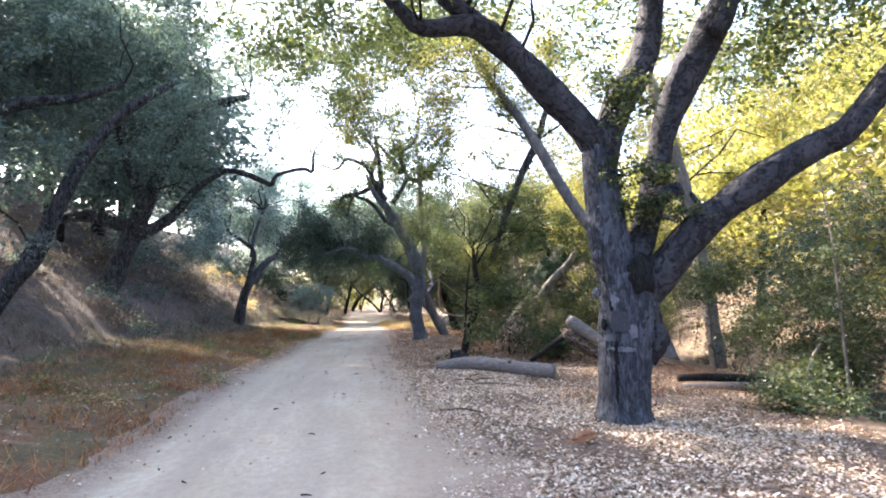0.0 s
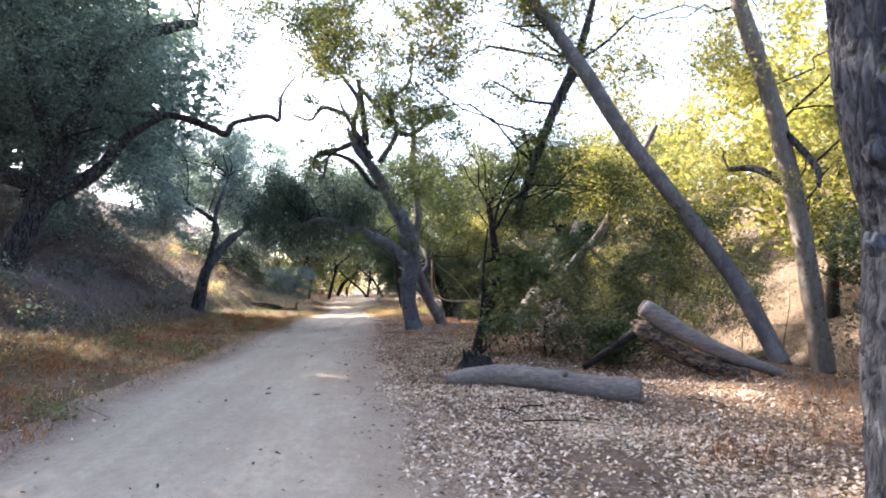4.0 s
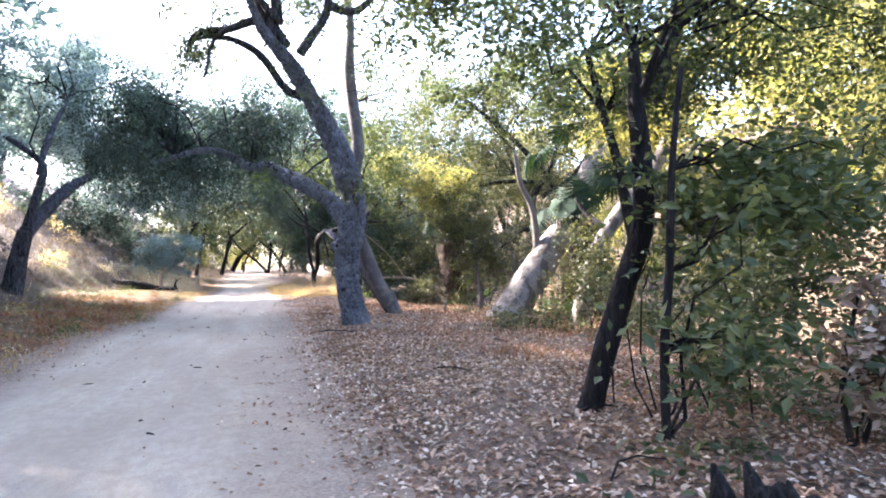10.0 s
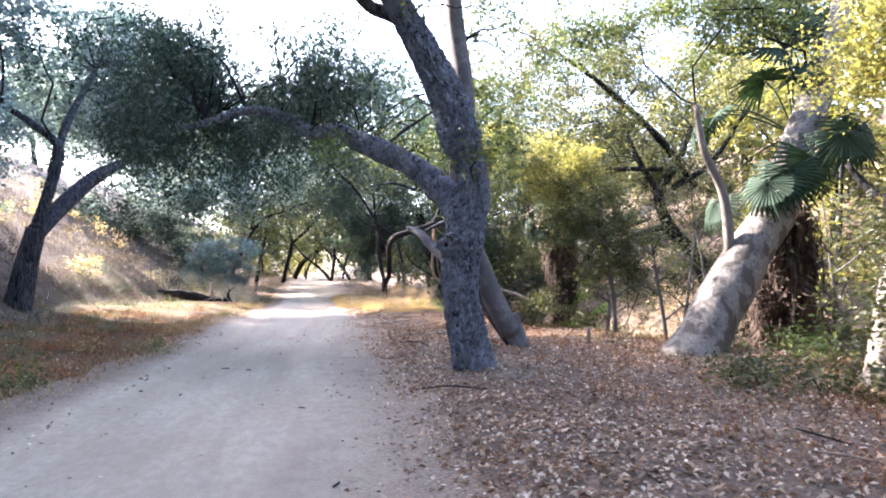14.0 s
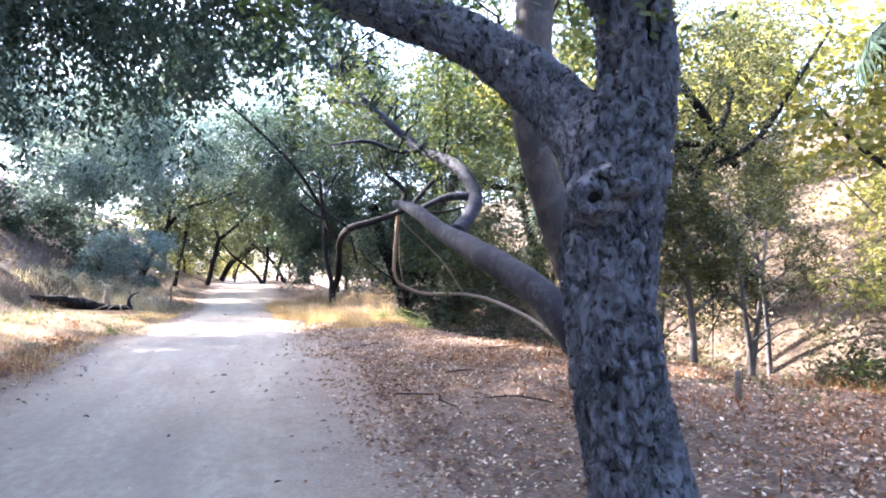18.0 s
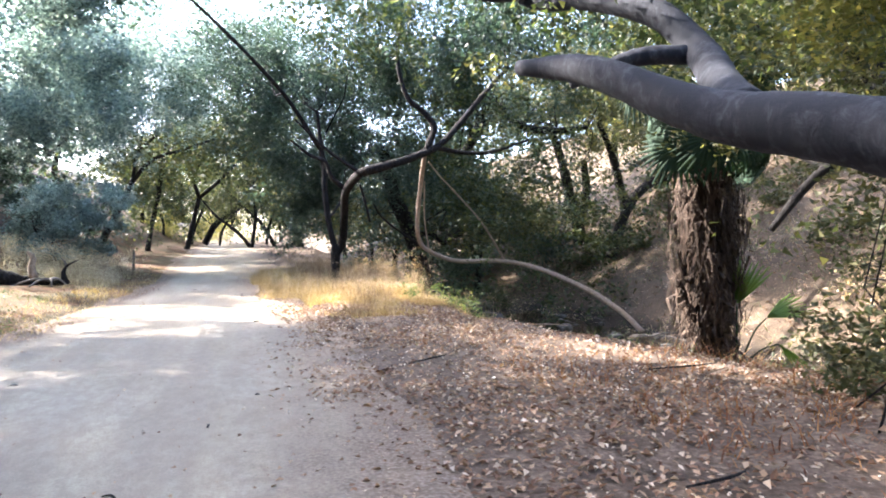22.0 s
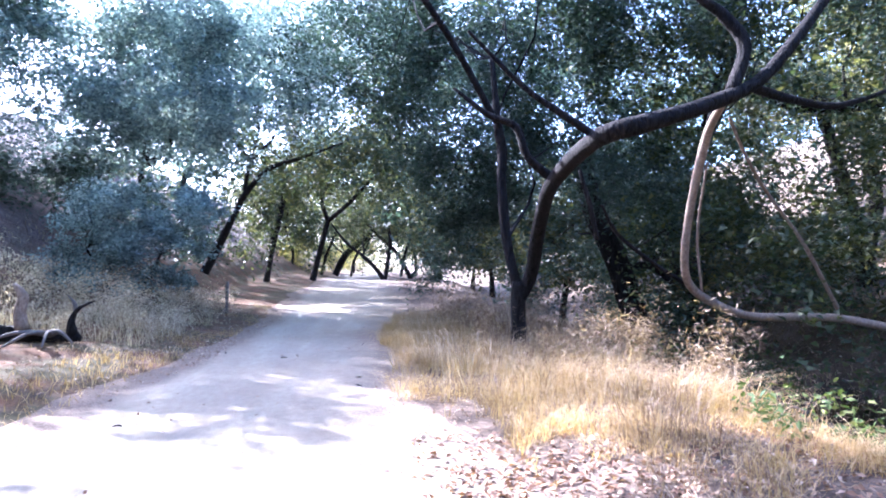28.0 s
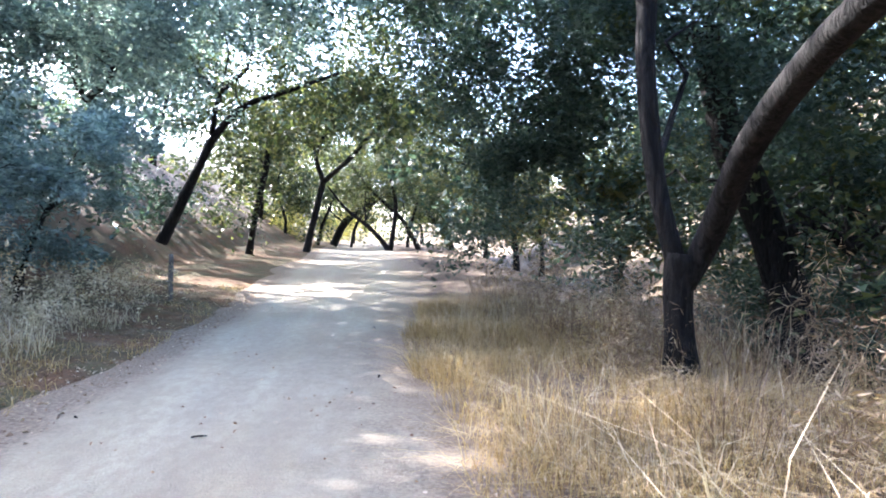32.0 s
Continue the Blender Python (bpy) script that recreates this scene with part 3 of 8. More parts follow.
gx, gy = spread(-450, -13, 16, 450, 0.22, 24), spread(-420, -4, 100, 520, 0.35, 24)
GX, GY = np.meshgrid(gx, gy)
GZ = height(GX, GY)
tl, tr_ = trail_edges(GY.ravel())
inside = np.minimum(GX.ravel() - tl, tr_ - GX.ravel()).reshape(GX.shape)
GZ = GZ - 0.07 * smooth(-0.3, 0.1, inside)
nx, ny = len(gx), len(gy)
ii = (np.arange(ny - 1)[:, None] * nx + np.arange(nx - 1)[None, :]).ravel()
ground = new("ground", mesh_of("ground", np.stack([GX, GY, GZ], -1).reshape(-1, 3), np.stack([ii, ii + 1, ii + nx + 1, ii + nx], 1), EARTH, True))
tagged(ground, "dry brown earth with weeds and leaf litter", "ground", "", "structure")

ty = np.arange(-25, 118, 0.25)
el, er = trail_edges(ty)
cols = np.linspace(0, 1, 40)
TX = (el - 0.7)[:, None] + (er - el + 1.6)[:, None] * cols[None, :]
TY = np.repeat(ty[:, None], 40, 1)
tp = np.stack([TX.ravel(), TY.ravel(), 0 * TX.ravel()], 1)
inset = np.minimum(TX - el[:, None], er[:, None] - TX)
TZ = height(TX, TY) + 0.014 + (0.012 * wave3(tp, 1.3, 41) + 0.006 * wave3(tp, 5, 42)).reshape(TX.shape)
TZ = TZ - 0.06 * smooth(-0.35, -0.75, inset) + 0.008 * smooth(-0.2, 0.3, inset)
ii = (np.arange(len(ty) - 1)[:, None] * 40 + np.arange(39)[None, :]).ravel()
trail = new("trail", mesh_of("trail", np.stack([TX, TY, TZ], -1).reshape(-1, 3), np.stack([ii, ii + 1, ii + 41, ii + 40], 1), DUST, True))
edge = trail.data.attributes.new("edge", "FLOAT", "POINT")
edge.data.foreach_set("value", (np.clip(np.minimum((TX - el[:, None]) / 0.5, (er[:, None] - TX) / 1.5), -1.5, 1).ravel() - 0.5).astype(np.float32))
tagged(trail, "pale packed-dirt footpath", "path", "", "structure")

wy = np.arange(36, 75, 1.0)
we = creek_edge(wy)
wv = np.concatenate([np.stack([we + 2.2, wy, 0 * wy - 1.07 + 0 * we], 1), np.stack([we + 6.6, wy, 0 * wy - 1.07], 1)])
n = len(wy)
water = new("water", mesh_of("water", wv, [(i, i + n, i + n + 1, i + 1) for i in range(n - 1)], WATER))
tagged(water, "shallow dark creek water", "water", "", "structure")


# the great oak beside the trail
oak = tree("oak_tree", (3.40, 8.85, -0.20), "large old live oak with grey cracked bark and heavy limbs", "tree")
limb(oak, "trunk", [(3.61, 9.17, -0.53, 0.650), (3.61, 9.17, -0.27, 0.473), (3.61, 9.17, -0.11, 0.409), (3.62, 9.17, 0.07, 0.371), (3.67, 9.17, 0.79, 0.374), (3.73, 9.17, 1.41, 0.400), (3.74, 9.17, 1.91, 0.378)], BARK_GREY, 112, 0.08, "", 0.022, 0.5)
limb(oak, "limb", [(3.64, 9.17, 1.62, 0.283), (3.48, 9.17, 2.46, 0.265), (3.39, 9.17, 3.31, 0.25), (3.36, 9.17, 3.87, 0.235), (3.36, 9.17, 4.15, 0.177)], BARK_GREY, 80, 0.08, "", 0.022, 0.4)
limb(oak, "limb", [(3.42, 9.17, 3.70, 0.248), (3.08, 9.11, 4.15, 0.238), (2.58, 9.04, 4.62, 0.229), (2.14, 8.98, 5.05, 0.196), (1.80, 8.92, 5.30, 0.178), (1.42, 8.84, 5.46, 0.146), (0.72, 8.78, 5.38, 0.128), (0.45, 8.72, 5.57, 0.105), (0.20, 8.66, 5.82, 0.090), (-0.11, 8.59, 6.26, 0.059)], BARK_LIMB, 20, 0.13)
limb(oak, "limb", [(1.84, 8.91, 5.28, 0.148), (1.35, 8.91, 5.69, 0.139), (0.98, 8.91, 5.98, 0.116), (0.38, 8.91, 6.63, 0.077)], BARK_LIMB, 16, 0.1)
limb(oak, "limb", [(3.42, 9.17, 3.60, 0.232), (3.72, 9.28, 4.40, 0.213), (4.24, 9.40, 5.34, 0.210), (4.47, 9.51, 6.33, 0.197), (4.67, 9.63, 7.55, 0.158), (4.58, 9.74, 8.81, 0.090)], BARK_LIMB, 20, 0.13)
limb(oak, "limb", [(3.79, 9.17, 1.95, 0.205), (4.11, 9.23, 2.72, 0.193), (4.34, 9.30, 3.52, 0.188), (4.54, 9.37, 4.25, 0.191), (5.04, 9.44, 5.20, 0.245), (5.52, 9.50, 5.99, 0.232), (5.98, 9.57, 6.91, 0.202), (6.28, 9.64, 8.04, 0.116)], BARK_LIMB, 20, 0.13)
limb(oak, "limb", [(3.88, 9.17, 1.58, 0.284), (4.16, 8.99, 1.90, 0.256), (4.53, 8.81, 2.38, 0.230), (5.01, 8.63, 2.84, 0.222), (5.53, 8.45, 3.22, 0.234), (6.11, 8.27, 3.59, 0.210), (6.55, 8.09, 3.85, 0.177), (7.07, 7.91, 4.51, 0.155), (7.57, 7.73, 5.09, 0.124), (8.17, 7.55, 5.99, 0.066)], BARK_LIMB, 24, 0.13)
crown(oak, [(3.6, 8.85, 3.4, 0.3, 0.25, 0.7), (4.5, 8.5, 2.75, 0.3, 0.3, 0.15), (3.5, 8.9, 4.6, 0.4, 0.4, 0.5), (3.9, 8.8, 2.9, 0.3, 0.3, 0.25), (4.25, 8.8, 3.3, 0.25, 0.25, 0.2)], 4600, 0.042, LEAF_BUSH, clump=0.12)
crown(oak, [(-0.7, 8.5, 5.7, 1.1, 1.5, 0.4), (1.9, 8.5, 6.2, 2.1, 2.0, 0.6), (4.8, 9.2, 7.3, 2.3, 2.2, 0.8), (6.7, 7.5, 5.7, 1.1, 1.8, 0.8), (0.0, 8.0, 5.8, 1.3, 1.6, 0.4), (5.8, 9.0, 5.9, 0.7, 0.8, 0.3)], 22000, 0.06, LEAF_OAK, clump=0.3)
# crown mostly above the view, added to shade the brush and litter below
crown(oak, [(0.5, 18.5, 9.6, 2.8, 2.8, 1.1), (3.5, 16.0, 9.2, 2.6, 2.6, 1.1), (-2.5, 21.5, 10.4, 2.6, 2.6, 1.1), (5.0, 9.0, 7.6, 2.6, 2.8, 1.2), (8.0, 8.5, 7.2, 2.6, 3.0, 1.4), (7.0, 12.0, 7.8, 2.8, 2.6, 1.3), (10.0, 11.0, 7.0, 2.2, 2.6, 1.3), (3.0, 6.0, 8.2, 2.4, 2.4, 1.0), (9.0, 5.0, 6.8, 2.4, 2.6, 1.3)], 30000, 0.11, LEAF_OAK, clump=0.4)
limb(oak, "limb", [(5.14, 8.91, 5.52, 0.121), (5.98, 9.12, 6.75, 0.109), (7.09, 9.32, 8.28, 0.088), (8.22, 9.53, 10.36, 0.055)], BARK_LIMB, 12, 0.1)

# leaning trunks behind the fallen log
lean = tree("leaning_tree", (5.50, 17.20, 0.00), "slender brown tree leaning over the brush", "tree")
limb(lean, "trunk", [(8.22, 17.20, -0.08, 0.193), (8.10, 17.58, 0.65, 0.177), (7.67, 17.96, 1.78, 0.172), (6.59, 18.33, 3.50, 0.164), (5.93, 18.71, 4.65, 0.163), (5.35, 19.09, 5.93, 0.161), (5.05, 19.47, 6.69, 0.159), (4.66, 19.84, 7.55, 0.144), (4.04, 20.22, 8.58, 0.127), (3.31, 20.60, 10.00, 0.082)], BARK_SMOOTH, 16, 0.1)
limb(lean, "limb", [(5.44, 20.40, 6.84, 0.136), (4.93, 20.40, 5.86, 0.121), (4.34, 20.40, 4.42, 0.107), (3.87, 20.40, 3.01, 0.099)], BARK, 10, 0.1)
limb(lean, "limb", [(5.48, 20.50, 6.95, 0.110), (5.79, 20.50, 7.95, 0.083), (6.11, 20.50, 9.11, 0.056)], BARK, 8, 0.1)
crown(lean, [(-0.7, 24.0, 12.1, 3.4, 2.0, 1.5), (2.2, 23.0, 10.5, 2.3, 1.8, 1.7), (-1.3, 26.0, 9.9, 1.6, 1.5, 1.4), (2.2, 23.0, 6.8, 1.4, 1.5, 1.1), (-0.3, 24.0, 8.8, 1.8, 1.8, 1.1)], 38000, 0.075, LEAF_OAK, clump=0.28, gap=0.3)
crown(lean, [(3.8, 20.5, 8.0, 2.3, 1.8, 1.1), (1.2, 22.0, 8.5, 2.0, 1.8, 1.0), (6.9, 21.0, 8.2, 2.3, 1.8, 1.3), (3.3, 21.0, 6.5, 1.2, 1.2, 0.8), (7.7, 22.0, 6.5, 1.5, 1.5, 1.1), (4.8, 20.0, 9.3, 3.5, 2.0, 1.2)], 40000, 0.07, LEAF_GOLD, clump=0.3, gap=0.4)
pale = tree("pale_trunk_tree", (9.00, 19.40, -0.10), "tall pale grey straight-trunked tree among yellow leaves", "tree")
limb(pale, "trunk", [(10.78, 19.40, -0.51, 0.258), (10.59, 19.40, 1.04, 0.233), (10.28, 19.40, 3.25, 0.209), (9.77, 19.40, 5.77, 0.197), (9.10, 19.40, 8.04, 0.185), (8.62, 19.40, 9.93, 0.120)], BARK_PALE, 14, 0.1)
limb(pale, "limb", [(10.17, 19.40, 3.78, 0.105), (9.70, 19.95, 4.28, 0.095), (9.32, 20.50, 4.38, 0.070)], BARK, 8, 0.1)
limb(pale, "limb", [(9.89, 19.40, 5.23, 0.092), (10.31, 18.80, 4.19, 0.076), (9.95, 18.20, 3.57, 0.048)], BARK, 8, 0.1)
crown(pale, [(9.3, 21.0, 7.7, 2.2, 2.0, 1.8), (11.9, 21.0, 8.1, 2.2, 2.0, 1.9), (11.8, 20.0, 4.6, 1.7, 1.6, 1.5), (10.7, 23.0, 4.7, 1.6, 1.6, 1.1), (15.6, 19.0, 10.3, 3.0, 2.0, 2.6), (13.4, 21.0, 8.4, 2.2, 1.6, 2.2), (10.1, 20.0, 9.7, 3.6, 2.4, 1.3)], 58000, 0.07, LEAF_GOLD, clump=0.32, gap=0.42)

# dark oak over the brush and the young trees by the trail
sap = tree("young_oak", (2.85, 19.90, 0.00), "young dark-trunked oak standing in leaf litter", "tree")
limb(sap, "trunk", [(2.79, 19.90, -0.01, 0.155), (2.81, 19.86, 0.16, 0.112), (2.92, 19.82, 0.60, 0.101), (3.08, 19.79, 1.11, 0.098), (3.21, 19.75, 1.47, 0.098), (3.26, 19.71, 1.76, 0.090), (3.24, 19.68, 2.22, 0.082), (3.16, 19.64, 2.70, 0.071), (3.12, 19.60, 3.21, 0.049)], BARK_DARK, 20, 0.1)
limb(sap, "limb", [(3.30, 19.90, 1.51, 0.064), (3.32, 20.07, 1.87, 0.055), (3.35, 20.25, 2.30, 0.049), (3.30, 20.43, 2.84, 0.042), (3.24, 20.60, 3.46, 0.031)], BARK_DARK, 12, 0.1)
crown(sap, [(3.7, 20.0, 3.6, 1.0, 1.4, 0.6), (2.9, 21.0, 3.9, 0.8, 1.2, 0.6), (5.5, 20.5, 4.0, 1.0, 1.4, 0.7), (3.5, 20.0, 4.6, 1.4, 1.6, 0.5), (2.1, 22.0, 4.8, 0.6, 1.0, 0.4), (3.3, 20.6, 3.0, 0.6, 1.0, 0.3), (3.7, 20.5, 3.2, 1.7, 1.2, 0.7), (5.3, 20.6, 3.7, 1.5, 1.1, 0.7), (2.5, 19.8, 3.1, 0.9, 1.2, 0.6), (2.0, 20.4, 3.8, 0.8, 1.1, 0.5)], 46000, 0.038, LEAF_OAK, clump=0.24, gap=0.45)
sap2 = tree("sapling", (3.60, 18.60, 0.00), "thin sapling with sparse leaves", "tree")
limb(sap2, "trunk", [(2.67, 18.60, 0.16, 0.034), (2.67, 18.60, 0.76, 0.032), (2.72, 18.60, 1.29, 0.031), (2.76, 18.60, 1.99, 0.027), (2.85, 18.60, 2.70, 0.020)], BARK_DARK, 8, 0.1)
crown(sap2, [(3.5, 18.6, 1.8, 0.5, 0.7, 0.5), (3.1, 18.4, 0.7, 0.4, 0.5, 0.2)], 3600, 0.06, LEAF_OAK, clump=0.3, gap=0.4)

# brush wall on the leaf-litter side
brush_a = tree("shrub", (11.50, 54.50, -0.40), "dense dark-green evergreen shrub across the creek", "shrub", "brush wall")
crown(brush_a, [(10.4, 53.0, 1.0, 4.6, 2.0, 2.5), (16.6, 56.0, 3.1, 4.1, 2.2, 4.1), (6.6, 56.0, 5.9, 3.5, 2.0, 4.0), (11.8, 55.0, 4.9, 4.4, 2.0, 3.1), (9.2, 54.0, 3.8, 3.3, 2.0, 2.9), (8.1, 56.0, 7.8, 3.0, 2.0, 3.0)], 19000, 0.12, LEAF_BUSH, clump=0.4, gap=0.3)
brush_b = tree("shrub", (5.60, 18.20, 0.00), "tall olive shrub with yellowing leaves behind the log", "shrub", "brush wall")
crown(brush_b, [(5.1, 19.0, 1.7, 1.0, 1.1, 1.0), (5.6, 18.0, 0.6, 0.7, 0.9, 0.7), (4.6, 19.5, 1.5, 0.6, 0.9, 0.7), (6.4, 19.0, 2.3, 0.9, 1.0, 0.9), (7.4, 20.0, 2.3, 1.2, 1.0, 1.1), (9.0, 20.5, 1.6, 1.2, 1.0, 1.1), (10.6, 21.5, 2.8, 1.3, 1.2, 1.2), (4.7, 18.5, 0.4, 0.8, 0.8, 0.5)], 56000, 0.034, LEAF_BUSH, clump=0.22, gap=0.5)
brush_c = tree("shrub", (8.00, 12.00, -0.20), "blue-green leafy shrub crowding the creek side", "shrub", "brush wall")
crown(brush_c, [(7.8, 10.5, -0.2, 1.1, 0.8, 0.4), (8.5, 9.6, -0.5, 1.0, 0.8, 0.5), (8.0, 12.0, 0.0, 0.7, 0.7, 0.5), (8.5, 8.6, -0.7, 0.6, 0.7, 0.4), (10.8, 12.0, 0.7, 1.5, 1.0, 1.0), (9.0, 15.0, 0.7, 0.8, 0.9, 0.8), (13.2, 12.5, 1.6, 1.5, 1.0, 1.1), (9.4, 13.0, 1.2, 1.4, 1.2, 1.1), (9.2, 14.5, 2.0, 1.2, 1.2, 1.5), (11.1, 14.0, 2.6, 1.5, 1.2, 1.2), (9.8, 14.0, 0.3, 1.0, 1.0, 1.3), (9.8, 12.5, 0.1, 1.3, 1.0, 0.9), (12.9, 14.5, 1.7, 2.1, 1.3, 1.4), (12.6, 16.0, 2.5, 1.8, 1.2, 1.2)] + [(11.7, 11.5, -0.3, 1.2, 1.0, 1.2)], 70000, 0.042, LEAF_DARK, clump=0.24, gap=0.35)
brush_f = tree("shrub", (5.60, 11.60, -0.10), "dark leafy thicket beside the great oak", "shrub", "brush wall")
crown(brush_f, [(7.9, 12.5, 0.9, 0.7, 1.0, 0.7), (8.7, 12.0, 1.3, 0.9, 1.0, 1.0), (8.9, 11.0, 1.7, 0.8, 1.0, 1.1), (6.3, 9.6, 0.1, 0.7, 0.6, 0.3), (6.6, 9.0, -0.1, 0.6, 0.5, 0.3), (10.6, 13.5, 0.7, 0.7, 0.9, 1.0), (8.1, 14.0, 1.8, 0.8, 1.0, 0.8), (9.0, 12.0, 1.0, 0.8, 0.9, 0.7), (7.4, 11.0, 0.2, 0.6, 0.6, 0.3)], 40000, 0.042, LEAF_BUSH, clump=0.2, gap=0.35)
dead_shrub = tree("shrub", (3.95, 18.30, 0.00), "dry shrub with curled pale-brown dead leaves", "shrub")
limb(dead_shrub, "stem", [(3.95, 18.3, -0.05, 0.03), (3.9, 18.35, 0.5, 0.022), (4.0, 18.3, 1.1, 0.012)], BARK_DARK, 8, 0.1)
limb(dead_shrub, "stem", [(3.95, 18.3, -0.05, 0.025), (4.15, 18.3, 0.4, 0.018), (4.3, 18.2, 0.8, 0.01)], BARK_DARK, 8, 0.1)
crown(dead_shrub, [(4.0, 18.3, 0.75, 0.2, 0.2, 0.35), (4.2, 18.2, 0.5, 0.16, 0.2, 0.2)], 900, 0.06, LITTER, clump=0.14)
brush_g = tree("shrub", (4.60, 17.60, 0.00), "low dark-green shrub behind the fallen log", "shrub", "brush wall")
crown(brush_g, [(4.7, 17.4, 0.5, 0.5, 0.5, 0.4), (5.3, 17.0, 0.3, 0.5, 0.5, 0.3), (3.2, 19.4, 1.9, 0.4, 0.4, 0.3), (2.5, 18.2, 0.1, 0.4, 0.4, 0.06), (2.0, 17.6, 0.06, 0.3, 0.3, 0.04)], 7000, 0.05, LEAF_BUSH, clump=0.16)
brush_d = tree("shrub", (9.50, 47.00, -0.90), "grey-green undergrowth along the creek", "shrub", "brush wall")
crown(brush_d, [(9.5, 48.0, 5.8, 2.6, 2.0, 1.2), (12.8, 50.0, 6.3, 2.6, 2.0, 2.3), (15.9, 52.0, 3.9, 2.2, 2.0, 2.5), (10.5, 48.0, 6.7, 3.5, 2.0, 2.5), (11.7, 52.0, 8.4, 3.6, 2.0, 1.8), (19.3, 56.0, 7.0, 3.1, 2.0, 3.8), (14.9, 56.0, 2.9, 2.0, 1.6, 2.0)], 11000, 0.12, LEAF_OLIVE, clump=0.4)
brush_e = tree("shrub", (9.60, 27.50, 0.20), "thin weedy shrub in dappled light", "shrub", "brush wall")
crown(brush_e, [(6.1, 26.0, 1.0, 0.8, 1.0, 0.6), (7.5, 27.0, 1.9, 0.7, 1.0, 0.7), (8.2, 24.0, 1.5, 0.9, 1.0, 1.0), (6.4, 22.5, 0.8, 0.7, 0.8, 0.4), (5.4, 27.5, 0.1, 1.1, 0.8, 0.2)], 16000, 0.05, LEAF_OLIVE, clump=0.3)

# the trail-side oak with the arching limb
oak2 = tree("oak_tree", (2.14, 30.00, -0.02), "gnarled oak with deeply furrowed bark arching over the trail", "tree")
limb(oak2, "trunk", [(2.34, 30.00, -0.30, 0.443), (2.31, 30.00, -0.13, 0.361), (2.22, 30.00, 0.40, 0.289), (2.10, 30.00, 1.05, 0.265), (2.07, 30.00, 1.56, 0.271), (2.12, 30.00, 1.99, 0.286), (2.21, 30.00, 2.32, 0.274), (2.27, 30.00, 2.66, 0.247), (2.24, 30.00, 3.14, 0.219), (2.10, 30.00, 3.48, 0.281), (1.94, 30.00, 4.01, 0.251), (1.60, 30.00, 4.72, 0.221), (1.22, 30.00, 5.38, 0.191), (0.75, 30.00, 6.12, 0.162), (0.19, 30.00, 6.84, 0.113), (-0.18, 30.00, 7.66, 0.056)], BARK_PLATED, 128, 0.1, "", 0.05, 1.0)
limb(oak2, "limb", [(2.11, 29.95, 1.80, 0.232), (2.16, 30.25, 2.21, 0.246), (2.1, 30.56, 2.56, 0.228), (1.8, 30.86, 3.0, 0.205), (1.43, 31.17, 3.33, 0.190), (1.03, 31.47, 3.58, 0.173), (0.66, 31.77, 3.8, 0.149), (0.32, 32.08, 4.01, 0.135), (-0.16, 32.38, 4.06, 0.113), (-0.67, 32.69, 4.40, 0.097), (-1.32, 32.99, 4.54, 0.079), (-2.11, 33.30, 4.37, 0.053), (-2.74, 33.60, 4.28, 0.027)], BARK_PLATED, 84, 0.1, "", 0.036, 0.5)
limb(oak2, "limb", [(0.80, 30.00, 6.00, 0.146), (0.23, 30.12, 7.05, 0.117), (-0.55, 30.25, 6.89, 0.095), (-1.26, 30.38, 6.74, 0.065), (-1.48, 30.50, 6.32, 0.036)], BARK, 10, 0.1)
limb(oak2, "limb", [(1.60, 30.00, 7.57, 0.118), (2.27, 30.00, 7.47, 0.097), (2.91, 30.00, 8.06, 0.068), (3.58, 30.00, 8.84, 0.038)], BARK, 8, 0.1)
limb(oak2, "limb", [(1.46, 30.00, 7.80, 0.126), (0.84, 30.30, 8.69, 0.097), (0.23, 30.60, 9.51, 0.061)], BARK, 8, 0.1)
limb(oak2, "limb", [(0.51, 30.00, 6.99, 0.087), (0.01, 29.80, 7.65, 0.064), (-0.34, 29.60, 8.27, 0.049), (-0.54, 29.40, 8.73, 0.028)], BARK, 8, 0.1)
limb(oak2, "limb", [(-0.55, 30.00, 6.81, 0.065), (-0.90, 30.20, 6.53, 0.051), (-1.08, 30.40, 5.80, 0.029)], BARK, 7, 0.1)
limb(oak2, "limb", [(0.51, 30.00, 7.02, 0.146), (0.40, 30.00, 8.35, 0.117), (0.22, 30.00, 9.53, 0.088)], BARK, 10, 0.1)
crown(oak2, [(-3.0, 35.0, 6.0, 1.8, 1.7, 0.9), (-1.7, 36.0, 5.9, 1.6, 1.5, 0.7), (-0.3, 34.0, 6.0, 1.4, 1.4, 0.6), (-1.8, 34.0, 6.0, 2.1, 1.4, 1.2), (-3.9, 36.0, 6.6, 0.9, 1.0, 1.3), (0.7, 33.0, 5.2, 1.1, 1.0, 0.5), (-4.5, 37.0, 5.5, 1.0, 1.2, 0.9), (-2.5, 34.0, 4.6, 1.1, 1.4, 0.4), (-1.3, 34.5, 4.6, 0.6, 1.1, 0.5)], 38000, 0.07, LEAF_DARK, clump=0.24, droop=1.2, gap=0.45)
crown(oak2, [(1.1, 30.0, 7.8, 2.2, 1.8, 1.2), (0.6, 30.0, 9.1, 2.6, 1.6, 1.0), (-1.2, 31.0, 6.6, 0.8, 0.8, 0.6), (-0.9, 30.0, 7.2, 1.0, 0.8, 0.7), (2.2, 29.6, 3.2, 0.3, 0.6, 0.5), (2.6, 30.0, 8.5, 1.2, 1.0, 0.9)], 15000, 0.055, LEAF_OAK, clump=0.25, gap=0.45)
